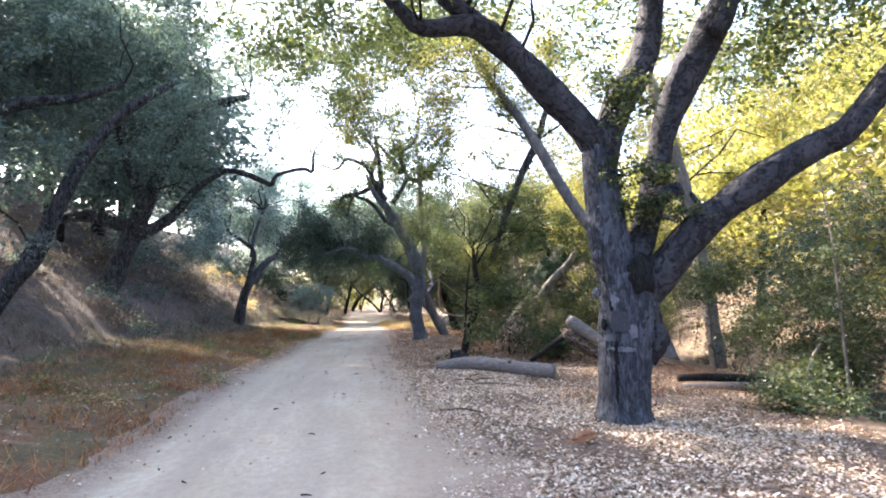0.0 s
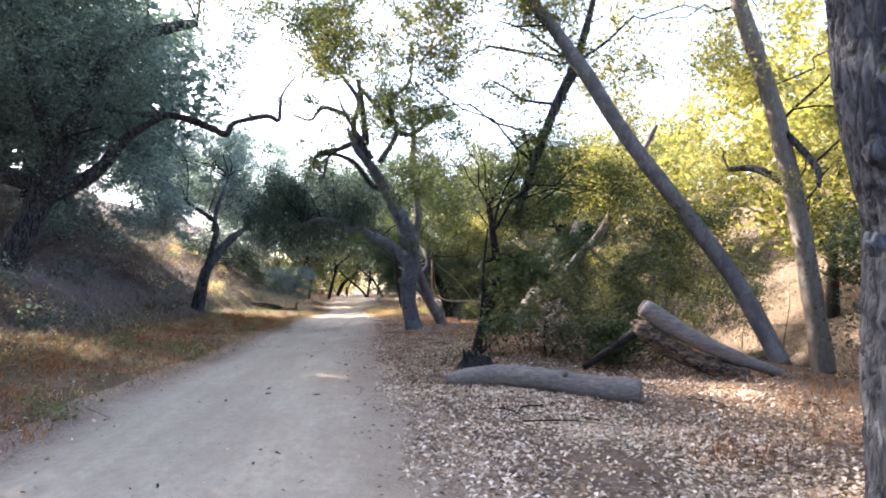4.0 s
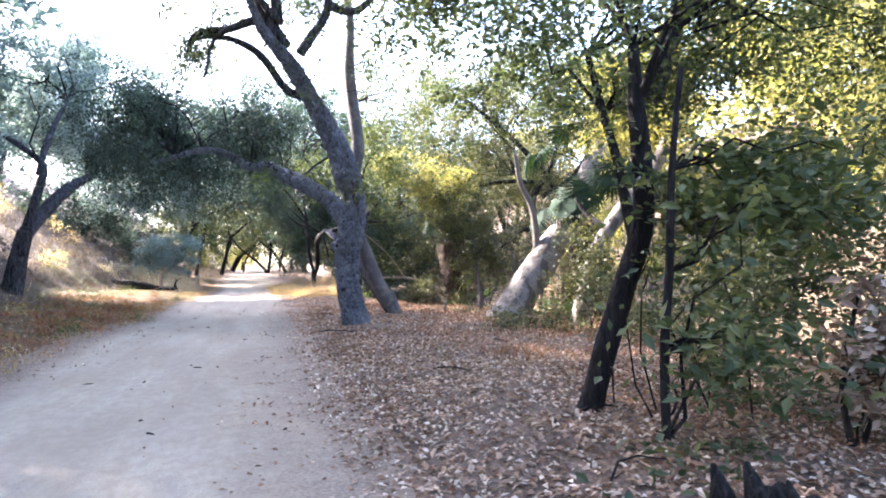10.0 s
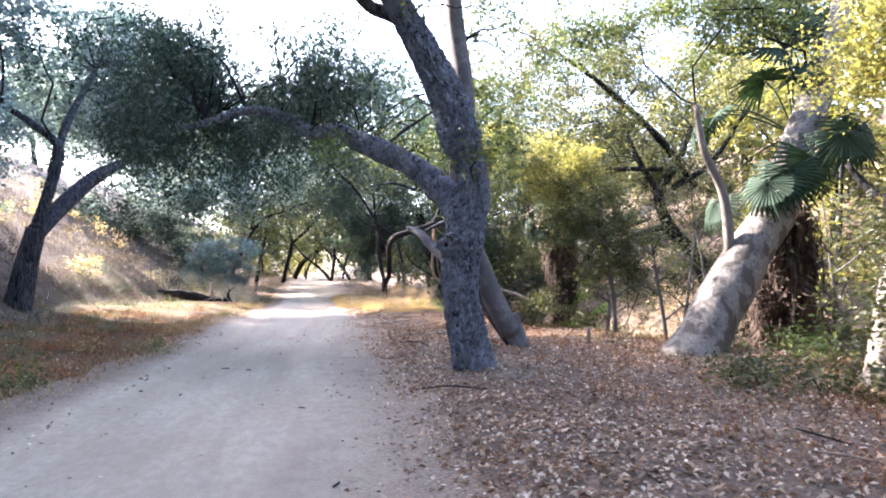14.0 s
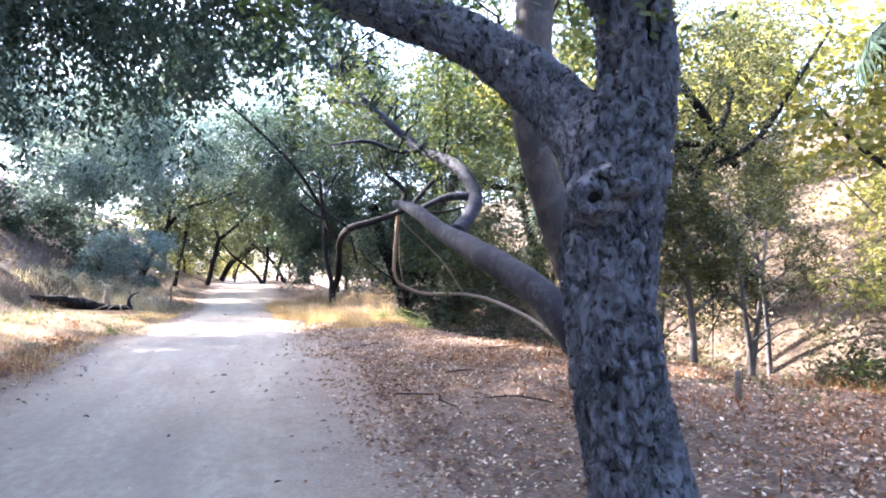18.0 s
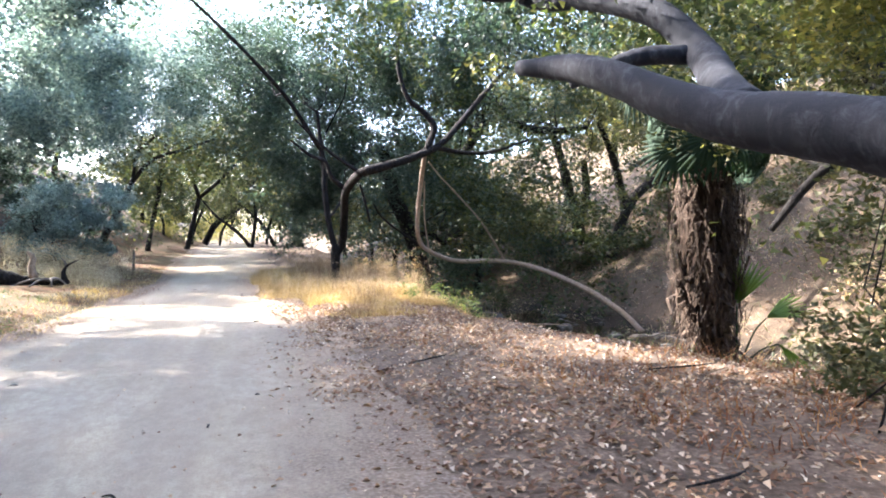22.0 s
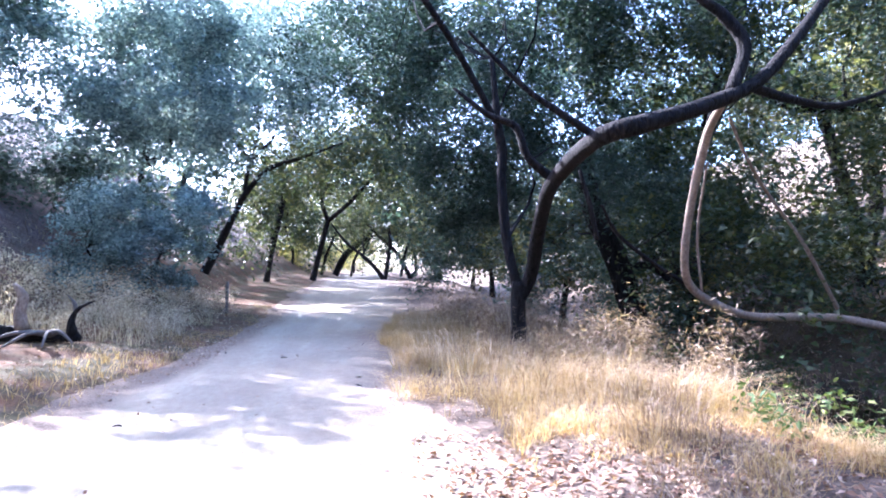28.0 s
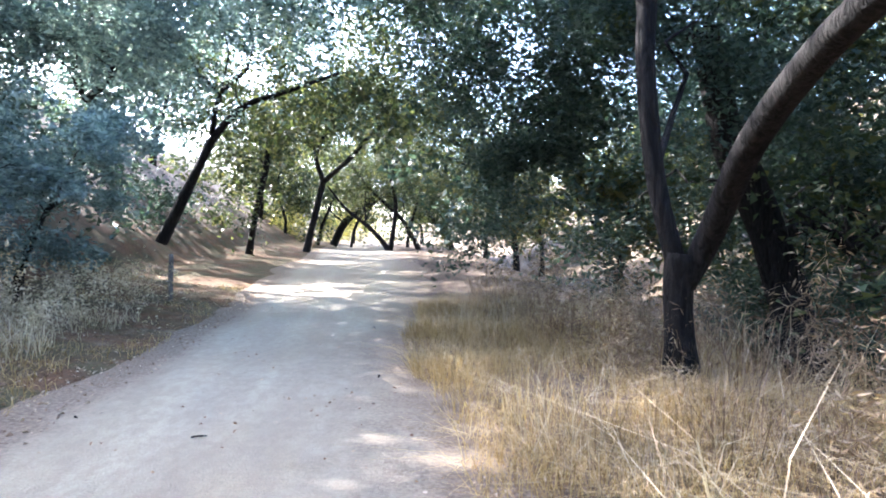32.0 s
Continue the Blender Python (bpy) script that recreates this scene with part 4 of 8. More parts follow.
crown(oak2, [(-2.2, 34.4, 5.3, 1.1, 0.9, 0.3), (-0.9, 33.4, 5.1, 0.9, 0.8, 0.25), (-3.3, 35.4, 5.3, 0.9, 0.9, 0.3), (0.2, 32.6, 5.0, 0.6, 0.6, 0.2)], 15000, 0.05, LEAF_DARK, clump=0.13, droop=1.9, narrow=0.35)
crown(oak2, [(0.4, 31.3, 3.9, 0.3, 0.4, 0.2), (1.5, 31.3, 3.8, 0.3, 0.4, 0.2)], 900, 0.055, LEAF_BRIGHT, clump=0.2, droop=0.6, narrow=0.3)
limb(oak2, "limb", [(1.81, 30.00, 4.25, 0.128), (1.26, 30.12, 5.24, 0.121), (0.70, 30.24, 5.58, 0.105), (0.06, 30.36, 6.42, 0.090), (-0.76, 30.48, 6.76, 0.065), (-1.57, 30.60, 6.61, 0.041)], BARK, 9, 0.1)
limb(oak2, "limb", [(0.69, 30.00, 6.50, 0.145), (0.05, 30.23, 7.70, 0.122), (0.25, 30.45, 8.79, 0.099), (-0.28, 30.67, 9.71, 0.075), (-0.96, 30.90, 10.47, 0.051)], BARK, 9, 0.1)
limb(oak2, "limb", [(1.01, 30.00, 6.35, 0.129), (1.65, 29.90, 7.48, 0.105), (1.41, 29.80, 8.58, 0.088), (2.13, 29.70, 9.39, 0.064), (2.28, 29.60, 10.51, 0.040)], BARK, 9, 0.1)
limb(oak2, "limb", [(-0.11, 30.00, 8.11, 0.096), (-1.08, 30.27, 8.50, 0.081), (-1.58, 30.53, 8.08, 0.057), (-2.25, 30.80, 8.32, 0.041)], BARK, 8, 0.1)
crown(oak2, [(-0.8, 31.0, 10.8, 2.6, 1.5, 1.3), (2.1, 31.0, 10.1, 1.8, 1.4, 2.1), (0.7, 31.0, 12.3, 2.1, 1.4, 1.3), (-0.6, 31.0, 9.0, 2.0, 1.5, 1.0), (1.7, 30.5, 8.9, 1.5, 1.3, 1.0), (3.3, 31.0, 8.3, 1.2, 1.2, 1.2), (-1.6, 31.0, 6.7, 1.0, 1.0, 0.7), (3.9, 33.0, 5.7, 0.8, 1.2, 1.0), (1.5, 30.0, 5.8, 1.2, 1.2, 0.5)], 17000, 0.07, LEAF_OAK, clump=0.25, gap=0.4)

# smooth twin-stemmed tree behind the oak
twin = tree("twin_stem_tree", (3.60, 32.15, 0.00), "smooth grey-barked twin-stemmed tree, one stem leaning low", "tree")
limb(twin, "trunk", [(3.68, 32.15, -0.12, 0.250), (3.60, 32.17, 0.25, 0.200), (3.45, 32.20, 0.70, 0.180)], BARK_SMOOTH, 24, 0.06)
limb(twin, "limb", [(3.48, 32.10, 0.40, 0.188), (3.19, 32.10, 0.95, 0.196), (2.98, 32.10, 1.48, 0.176), (2.75, 32.10, 2.05, 0.162), (2.58, 32.10, 2.61, 0.165), (2.51, 32.10, 3.09, 0.169), (2.54, 32.10, 3.59, 0.162)], BARK_SMOOTH, 24, 0.06)
limb(twin, "limb", [(2.53, 32.10, 3.40, 0.190), (2.56, 32.10, 4.00, 0.185), (2.66, 32.10, 4.70, 0.175), (2.55, 32.20, 5.80, 0.160), (2.46, 32.20, 6.80, 0.140), (2.50, 32.30, 8.20, 0.110), (2.30, 32.30, 9.60, 0.070)], BARK_SMOOTH, 20, 0.06)
limb(twin, "limb", [(3.60, 32.15, 0.20, 0.2), (3.35, 32.60, 0.75, 0.205), (3.08, 33.20, 1.30, 0.185), (2.73, 34.36, 1.83, 0.155), (2.62, 35.30, 2.10, 0.13), (2.40, 36.10, 2.50, 0.095), (2.22, 36.73, 2.67, 0.050)], BARK_NAVY, 24, 0.07)
limb(twin, "limb", [(2.75, 35.20, 2.08, 0.12), (3.20, 35.90, 2.42, 0.115), (3.50, 36.45, 2.80, 0.12), (3.46, 36.95, 3.25, 0.115), (3.36, 37.80, 3.65, 0.1), (3.18, 38.67, 3.96, 0.09), (2.60, 39.40, 4.70, 0.075), (1.75, 40.10, 5.74, 0.06), (0.80, 40.80, 7.00, 0.03)], BARK_NAVY, 16, 0.1)
limb(twin, "limb", [(3.44, 36.50, 2.80, 0.07), (3.10, 36.70, 2.80, 0.06), (2.70, 36.90, 2.62, 0.03)], BARK_NAVY, 10, 0.1)
limb(twin, "limb", [(3.20, 38.60, 3.95, 0.05), (2.70, 38.70, 3.92, 0.045), (2.10, 38.80, 4.10, 0.035), (1.4, 38.9, 4.0, 0.015)], BARK_NAVY, 8, 0.12)
limb(twin, "limb", [(3.10, 38.60, 3.98, 0.03), (3.60, 38.50, 4.60, 0.025), (4.20, 38.40, 5.30, 0.012)], BARK_SMOOTH, 8, 0.1)
limb(twin, "limb", [(2.30, 39.60, 5.00, 0.03), (1.60, 39.20, 4.95, 0.02), (0.80, 39.00, 4.70, 0.01)], BARK_SMOOTH, 8, 0.1)
crown(twin, [(3.4, 37.0, 5.1, 1.3, 1.4, 0.5), (2.4, 42.0, 5.5, 1.2, 1.5, 1.2), (3.0, 40.0, 5.9, 1.1, 1.3, 0.6), (3.9, 38.0, 4.1, 0.8, 1.3, 0.4), (5.7, 38.5, 4.7, 1.1, 1.5, 0.5), (4.7, 38.0, 4.9, 0.8, 1.0, 0.6), (3.5, 33.0, 5.1, 0.6, 1.0, 1.0), (4.1, 33.0, 7.0, 1.1, 1.0, 1.4)], 17000, 0.075, LEAF_OAK, clump=0.3, droop=0.6)

# sycamores and palms by the creek
syc = tree("sycamore_tree", (6.70, 31.60, -0.10), "pale mottled sycamore leaning over a fan palm", "tree")
limb(syc, "trunk", [(6.20, 30.75, -0.35, 0.62), (6.51, 30.90, 0.10, 0.50), (7.19, 31.20, 0.96, 0.44), (8.00, 31.45, 1.89, 0.40), (8.85, 31.70, 2.88, 0.37), (9.43, 31.90, 4.04, 0.33), (10.10, 32.20, 5.02, 0.30), (11.05, 32.60, 6.77, 0.25), (12.30, 33.20, 8.90, 0.18)], BARK_SYC, 32, 0.12)
limb(syc, "limb", [(7.45, 31.40, 1.35, 0.10), (7.52, 31.40, 2.10, 0.095), (7.40, 31.40, 3.00, 0.085), (7.05, 31.40, 3.74, 0.07), (6.90, 31.40, 4.60, 0.05)], BARK_PALE, 12, 0.1)
crown(syc, [(11.5, 33.5, 7.4, 1.6, 1.2, 0.9), (9.1, 33.5, 7.0, 1.1, 1.0, 0.7), (10.7, 33.5, 7.9, 2.3, 1.5, 0.8), (6.4, 33.6, 6.9, 0.9, 1.2, 0.6), (7.6, 33.0, 7.6, 1.1, 1.3, 0.7), (8.9, 32.6, 6.9, 0.9, 1.0, 0.6)], 26000, 0.075, LEAF_OAK, clump=0.28)
syc2 = tree("sycamore_tree", (6.35, 27.05, 0.00), "slim white-barked sycamore bending away from the trail", "tree")
limb(syc2, "trunk", [(6.55, 27.20, -0.10, 0.21), (6.62, 27.20, 0.40, 0.185), (6.83, 27.30, 1.05, 0.17), (7.12, 27.35, 1.72, 0.165), (7.52, 27.40, 2.28, 0.165), (8.05, 27.50, 2.85, 0.16), (8.60, 27.60, 3.35, 0.15), (9.20, 27.80, 4.20, 0.14), (9.75, 28.00, 5.20, 0.13), (10.45, 28.20, 6.20, 0.12), (11.30, 28.40, 7.60, 0.08)], BARK_SYC, 22, 0.1)
limb(syc2, "limb", [(8.30, 27.60, 2.95, 0.07), (8.80, 27.90, 2.55, 0.06), (9.5, 28.3, 2.1, 0.04)], BARK_SYC, 8, 0.1)
limb(syc2, "limb", [(7.40, 27.40, 2.15, 0.067), (7.15, 27.80, 2.5, 0.060), (6.95, 28.00, 2.9, 0.039)], BARK_DARK, 8, 0.1)
crown(syc2, [(9.1, 29.0, 5.4, 0.8, 1.2, 0.8), (9.4, 28.0, 5.4, 1.1, 1.4, 0.9), (9.2, 30.0, 4.8, 0.7, 0.8, 0.4)], 16000, 0.07, LEAF_GOLD, clump=0.35)

# left bank: big oak with sweeping dark limbs
bank_oak = tree("oak_tree", (-10.60, 27.00, 1.20), "broad dark oak leaning off the shady bank", "tree")
limb(bank_oak, "trunk", [(-10.72, 27.00, 1.19, 0.514), (-10.36, 27.00, 2.39, 0.448), (-9.77, 27.00, 3.78, 0.400), (-9.24, 27.00, 5.19, 0.368), (-8.86, 27.00, 6.27, 0.335)], BARK, 20, 0.14)
limb(bank_oak, "limb", [(-9.15, 27.00, 4.84, 0.298), (-9.97, 26.83, 4.98, 0.277), (-11.01, 26.67, 5.28, 0.256), (-12.31, 26.50, 5.06, 0.168)], BARK, 14, 0.1)
limb(bank_oak, "limb", [(-9.38, 27.00, 4.48, 0.262), (-8.46, 27.12, 4.96, 0.230), (-7.85, 27.25, 5.53, 0.197), (-7.06, 27.38, 6.58, 0.146), (-5.89, 27.50, 7.38, 0.074)], BARK, 14, 0.1)
limb(bank_oak, "limb", [(-8.86, 27.00, 6.18, 0.300), (-8.41, 27.25, 7.61, 0.270), (-7.86, 27.50, 9.01, 0.239), (-6.73, 27.75, 10.11, 0.206), (-5.18, 28.00, 10.67, 0.154)], BARK, 14, 0.1)
limb(bank_oak, "limb", [(-7.87, 27.50, 7.53, 0.163), (-6.94, 27.71, 7.39, 0.113), (-5.69, 27.92, 7.37, 0.114), (-4.70, 28.13, 7.06, 0.116), (-4.26, 28.34, 6.92, 0.110), (-4.03, 28.56, 7.37, 0.095), (-2.97, 28.77, 7.70, 0.089), (-2.58, 28.98, 7.63, 0.074), (-2.51, 29.19, 8.58, 0.050), (-2.00, 29.40, 9.44, 0.034)], BARK, 12, 0.1)
limb(bank_oak, "limb", [(-9.09, 27.00, 5.73, 0.264), (-9.66, 26.67, 7.76, 0.226), (-10.05, 26.33, 9.74, 0.189), (-10.09, 26.00, 11.34, 0.136)], BARK, 14, 0.1)
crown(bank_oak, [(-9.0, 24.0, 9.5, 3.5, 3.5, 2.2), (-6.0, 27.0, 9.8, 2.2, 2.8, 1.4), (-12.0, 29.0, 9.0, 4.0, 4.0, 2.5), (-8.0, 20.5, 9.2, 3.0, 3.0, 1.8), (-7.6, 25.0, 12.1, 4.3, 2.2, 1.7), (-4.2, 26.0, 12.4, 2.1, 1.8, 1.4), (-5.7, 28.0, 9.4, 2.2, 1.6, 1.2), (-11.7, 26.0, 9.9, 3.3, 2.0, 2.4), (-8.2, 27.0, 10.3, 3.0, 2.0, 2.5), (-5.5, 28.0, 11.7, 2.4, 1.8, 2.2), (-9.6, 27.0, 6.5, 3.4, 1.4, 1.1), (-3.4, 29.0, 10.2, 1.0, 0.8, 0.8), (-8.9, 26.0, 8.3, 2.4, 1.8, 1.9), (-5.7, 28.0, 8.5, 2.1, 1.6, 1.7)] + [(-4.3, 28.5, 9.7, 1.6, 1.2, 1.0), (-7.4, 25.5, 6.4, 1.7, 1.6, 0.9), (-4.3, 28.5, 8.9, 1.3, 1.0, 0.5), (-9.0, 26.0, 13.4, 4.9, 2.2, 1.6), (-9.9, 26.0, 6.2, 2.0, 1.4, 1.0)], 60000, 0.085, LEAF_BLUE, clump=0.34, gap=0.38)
bank_oak2 = tree("oak_tree", (-9.60, 16.50, 0.90), "dark leaning oak on the near bank", "tree")
limb(bank_oak2, "trunk", [(-9.10, 16.50, 1.42, 0.267), (-8.63, 16.50, 2.08, 0.242), (-8.03, 16.50, 2.88, 0.217), (-7.44, 16.50, 4.26, 0.192), (-6.96, 16.50, 5.24, 0.166), (-6.07, 16.50, 6.39, 0.126), (-4.74, 16.50, 7.29, 0.071)], BARK, 14, 0.12)
limb(bank_oak2, "limb", [(-9.69, 16.50, 5.90, 0.205), (-8.95, 16.50, 6.41, 0.179), (-8.19, 16.50, 6.63, 0.152), (-7.27, 16.50, 6.73, 0.111), (-6.09, 16.50, 7.11, 0.056)], BARK, 12, 0.1)
# dense high foliage, added up the sun's path to shade the near trail
crown(bank_oak2, [(-8.0, 17.0, 11.2, 3.0, 3.6, 0.8), (-10.5, 25.5, 11.5, 3.0, 3.4, 0.9), (-11.5, 27.5, 11.8, 3.0, 2.6, 0.8), (-11.0, 27.0, 10.4, 2.6, 2.4, 0.6), (-12.5, 26.5, 11.0, 3.2, 4.2, 0.9), (-9.5, 21.5, 11.8, 3.2, 3.4, 0.9), (-13.0, 31.5, 11.2, 3.0, 3.4, 0.9), (-12.8, 27.0, 12.6, 3.4, 3.4, 0.7), (-10.5, 28.5, 12.8, 3.4, 3.4, 0.7)], 34000, 0.17, LEAF_DARK, clump=0.4, gap=0.0)
# the oak's own crown, plus blobs added to take sun dapples off the trail
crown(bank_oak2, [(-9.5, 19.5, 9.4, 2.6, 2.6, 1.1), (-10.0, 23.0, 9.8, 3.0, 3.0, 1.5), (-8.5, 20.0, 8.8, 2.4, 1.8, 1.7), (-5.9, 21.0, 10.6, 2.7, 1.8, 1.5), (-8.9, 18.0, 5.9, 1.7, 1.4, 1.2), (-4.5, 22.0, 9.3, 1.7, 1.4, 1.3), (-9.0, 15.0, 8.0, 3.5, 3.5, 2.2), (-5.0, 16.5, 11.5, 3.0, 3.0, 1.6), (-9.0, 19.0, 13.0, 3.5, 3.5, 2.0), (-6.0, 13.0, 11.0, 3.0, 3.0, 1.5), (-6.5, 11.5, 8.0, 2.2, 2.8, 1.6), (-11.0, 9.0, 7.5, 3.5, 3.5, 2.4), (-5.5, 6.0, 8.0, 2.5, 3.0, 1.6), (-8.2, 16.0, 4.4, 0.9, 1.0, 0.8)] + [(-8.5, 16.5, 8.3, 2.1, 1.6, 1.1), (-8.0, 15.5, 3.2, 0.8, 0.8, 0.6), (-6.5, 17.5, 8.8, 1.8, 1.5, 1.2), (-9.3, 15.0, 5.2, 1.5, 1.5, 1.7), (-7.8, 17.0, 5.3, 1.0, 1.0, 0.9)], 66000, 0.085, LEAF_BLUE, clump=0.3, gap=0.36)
bank_brush = tree("shrub", (-11.50, 33.00, 1.60), "hazy grey-green brush covering the bank", "shrub")
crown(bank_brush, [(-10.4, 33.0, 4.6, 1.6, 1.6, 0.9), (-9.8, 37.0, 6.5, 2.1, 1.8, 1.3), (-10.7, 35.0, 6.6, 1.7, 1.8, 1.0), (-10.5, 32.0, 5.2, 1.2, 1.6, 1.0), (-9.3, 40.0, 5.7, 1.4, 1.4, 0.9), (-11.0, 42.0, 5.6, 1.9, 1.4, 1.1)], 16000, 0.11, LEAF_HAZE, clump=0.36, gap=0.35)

# slender forked oak at the foot of the bank
fork_oak = tree("oak_tree", (-7.67, 39.30, 0.60), "small forked oak at the foot of the bare bank", "tree")
limb(fork_oak, "trunk", [(-7.77, 39.30, 0.37, 0.367), (-7.67, 39.30, 0.93, 0.304), (-7.48, 39.30, 2.05, 0.273), (-7.31, 39.30, 2.77, 0.257)], BARK, 16, 0.12)
limb(fork_oak, "limb", [(-7.31, 39.30, 2.69, 0.225), (-7.02, 40.20, 3.46, 0.228), (-6.59, 41.10, 4.33, 0.213), (-5.83, 42.00, 5.12, 0.131)], BARK, 12, 0.1)
limb(fork_oak, "limb", [(-7.36, 39.30, 2.61, 0.145), (-7.08, 39.47, 3.85, 0.147), (-6.92, 39.65, 4.94, 0.124), (-7.59, 39.83, 5.62, 0.099), (-8.49, 40.00, 6.21, 0.074)], BARK, 12, 0.1)
limb(fork_oak, "limb", [(-7.15, 40.00, 4.75, 0.109), (-7.14, 41.00, 6.16, 0.106), (-6.79, 42.00, 7.89, 0.084)], BARK, 8, 0.1)
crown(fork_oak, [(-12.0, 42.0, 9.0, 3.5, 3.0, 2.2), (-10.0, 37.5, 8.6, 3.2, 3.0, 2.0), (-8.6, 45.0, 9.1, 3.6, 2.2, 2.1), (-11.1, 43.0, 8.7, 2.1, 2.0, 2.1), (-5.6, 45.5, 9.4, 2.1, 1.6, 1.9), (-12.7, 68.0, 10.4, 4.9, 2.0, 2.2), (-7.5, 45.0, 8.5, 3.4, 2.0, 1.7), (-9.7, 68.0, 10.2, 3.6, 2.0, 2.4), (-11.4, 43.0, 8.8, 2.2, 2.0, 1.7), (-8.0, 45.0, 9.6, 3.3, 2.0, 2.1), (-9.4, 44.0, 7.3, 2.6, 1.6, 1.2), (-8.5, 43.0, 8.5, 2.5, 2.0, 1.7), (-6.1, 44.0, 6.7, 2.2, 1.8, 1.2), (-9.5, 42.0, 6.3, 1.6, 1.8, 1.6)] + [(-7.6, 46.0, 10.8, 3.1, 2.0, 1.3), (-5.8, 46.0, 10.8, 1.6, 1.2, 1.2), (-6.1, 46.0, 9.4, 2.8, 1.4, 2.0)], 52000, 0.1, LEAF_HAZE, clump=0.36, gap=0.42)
# foliage added between sun and trail: sparse for streaks of light, dense for shade
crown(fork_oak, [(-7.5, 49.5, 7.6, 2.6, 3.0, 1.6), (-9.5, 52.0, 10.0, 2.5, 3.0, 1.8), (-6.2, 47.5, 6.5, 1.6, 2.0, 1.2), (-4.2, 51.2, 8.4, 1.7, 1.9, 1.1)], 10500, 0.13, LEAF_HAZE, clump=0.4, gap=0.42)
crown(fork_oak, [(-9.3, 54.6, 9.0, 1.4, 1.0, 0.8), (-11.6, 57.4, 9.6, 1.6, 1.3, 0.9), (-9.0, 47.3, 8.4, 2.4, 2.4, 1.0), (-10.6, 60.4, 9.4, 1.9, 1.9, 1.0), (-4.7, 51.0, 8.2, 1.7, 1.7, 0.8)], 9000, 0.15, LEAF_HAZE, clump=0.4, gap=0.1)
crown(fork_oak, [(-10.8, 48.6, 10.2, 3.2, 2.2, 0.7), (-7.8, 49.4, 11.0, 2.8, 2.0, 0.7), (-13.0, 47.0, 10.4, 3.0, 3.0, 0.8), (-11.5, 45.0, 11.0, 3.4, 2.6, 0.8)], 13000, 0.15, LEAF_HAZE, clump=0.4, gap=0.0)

# round bush and the trees beyond the sunny gap
round_bush = tree("shrub", (-5.30, 57.80, ground_z(-5.3, 57.8)), "rounded blue-grey evergreen bush by dry grass", "shrub")
limb(round_bush, "trunk", [(-5.1, 57.9, 0.2, 0.09), (-5.0, 57.8, 1.0, 0.07), (-4.6, 57.7, 1.9, 0.03)], BARK_DARK, 10, 0.1)
limb(round_bush, "trunk", [(-5.3, 57.9, 0.2, 0.08), (-5.7, 57.8, 1.0, 0.06), (-6.3, 57.7, 2.0, 0.03)], BARK_DARK, 10, 0.1)
crown(round_bush, [(-5.2, 57.8, 2.3, 1.5, 1.4, 1.0), (-4.1, 57.6, 2.0, 0.8, 0.9, 0.7), (-6.3, 57.6, 1.9, 0.8, 1.0, 0.8), (-4.9, 58.2, 3.1, 1.1, 1.1, 0.6), (-5.9, 58.0, 2.9, 0.9, 1.0, 0.6), (-5.2, 57.4, 1.2, 1.3, 0.9, 0.4)], 26000, 0.06, LEAF_HAZE, clump=0.15, gap=0.3)
far_a = tree("oak_tree", (-3.20, 81.50, 1.00), "dark leaning oak over the far trail", "tree", "far oaks")
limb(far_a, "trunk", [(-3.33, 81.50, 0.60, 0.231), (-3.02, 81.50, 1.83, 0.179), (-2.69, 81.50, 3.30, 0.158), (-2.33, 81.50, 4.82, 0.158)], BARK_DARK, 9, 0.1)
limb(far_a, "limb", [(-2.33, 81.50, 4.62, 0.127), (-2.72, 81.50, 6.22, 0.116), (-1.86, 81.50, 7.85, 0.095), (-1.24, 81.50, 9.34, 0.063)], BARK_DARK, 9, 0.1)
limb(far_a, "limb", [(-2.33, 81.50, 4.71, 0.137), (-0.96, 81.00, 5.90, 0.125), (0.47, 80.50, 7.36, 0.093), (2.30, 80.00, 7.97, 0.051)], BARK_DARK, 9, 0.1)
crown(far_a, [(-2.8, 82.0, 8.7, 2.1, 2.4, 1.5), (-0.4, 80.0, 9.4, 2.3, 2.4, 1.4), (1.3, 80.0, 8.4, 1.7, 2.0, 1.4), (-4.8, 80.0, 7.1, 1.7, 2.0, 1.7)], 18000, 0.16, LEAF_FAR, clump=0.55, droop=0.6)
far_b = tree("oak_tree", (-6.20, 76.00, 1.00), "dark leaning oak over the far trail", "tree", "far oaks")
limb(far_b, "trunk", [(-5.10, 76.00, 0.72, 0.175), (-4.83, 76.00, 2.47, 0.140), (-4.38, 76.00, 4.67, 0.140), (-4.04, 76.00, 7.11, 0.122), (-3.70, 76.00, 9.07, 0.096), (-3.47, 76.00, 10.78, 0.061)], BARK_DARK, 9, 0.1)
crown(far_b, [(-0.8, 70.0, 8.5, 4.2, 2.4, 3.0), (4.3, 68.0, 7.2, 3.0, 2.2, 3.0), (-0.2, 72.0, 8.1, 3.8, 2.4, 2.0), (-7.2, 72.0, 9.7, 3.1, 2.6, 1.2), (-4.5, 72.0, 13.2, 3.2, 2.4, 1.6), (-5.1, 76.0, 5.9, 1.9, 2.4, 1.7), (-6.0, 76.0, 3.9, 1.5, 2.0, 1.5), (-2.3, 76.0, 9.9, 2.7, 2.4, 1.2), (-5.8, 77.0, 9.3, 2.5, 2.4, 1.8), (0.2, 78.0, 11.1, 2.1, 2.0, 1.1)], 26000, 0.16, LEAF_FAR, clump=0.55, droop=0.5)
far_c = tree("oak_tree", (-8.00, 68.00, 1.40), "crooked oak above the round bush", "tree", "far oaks")
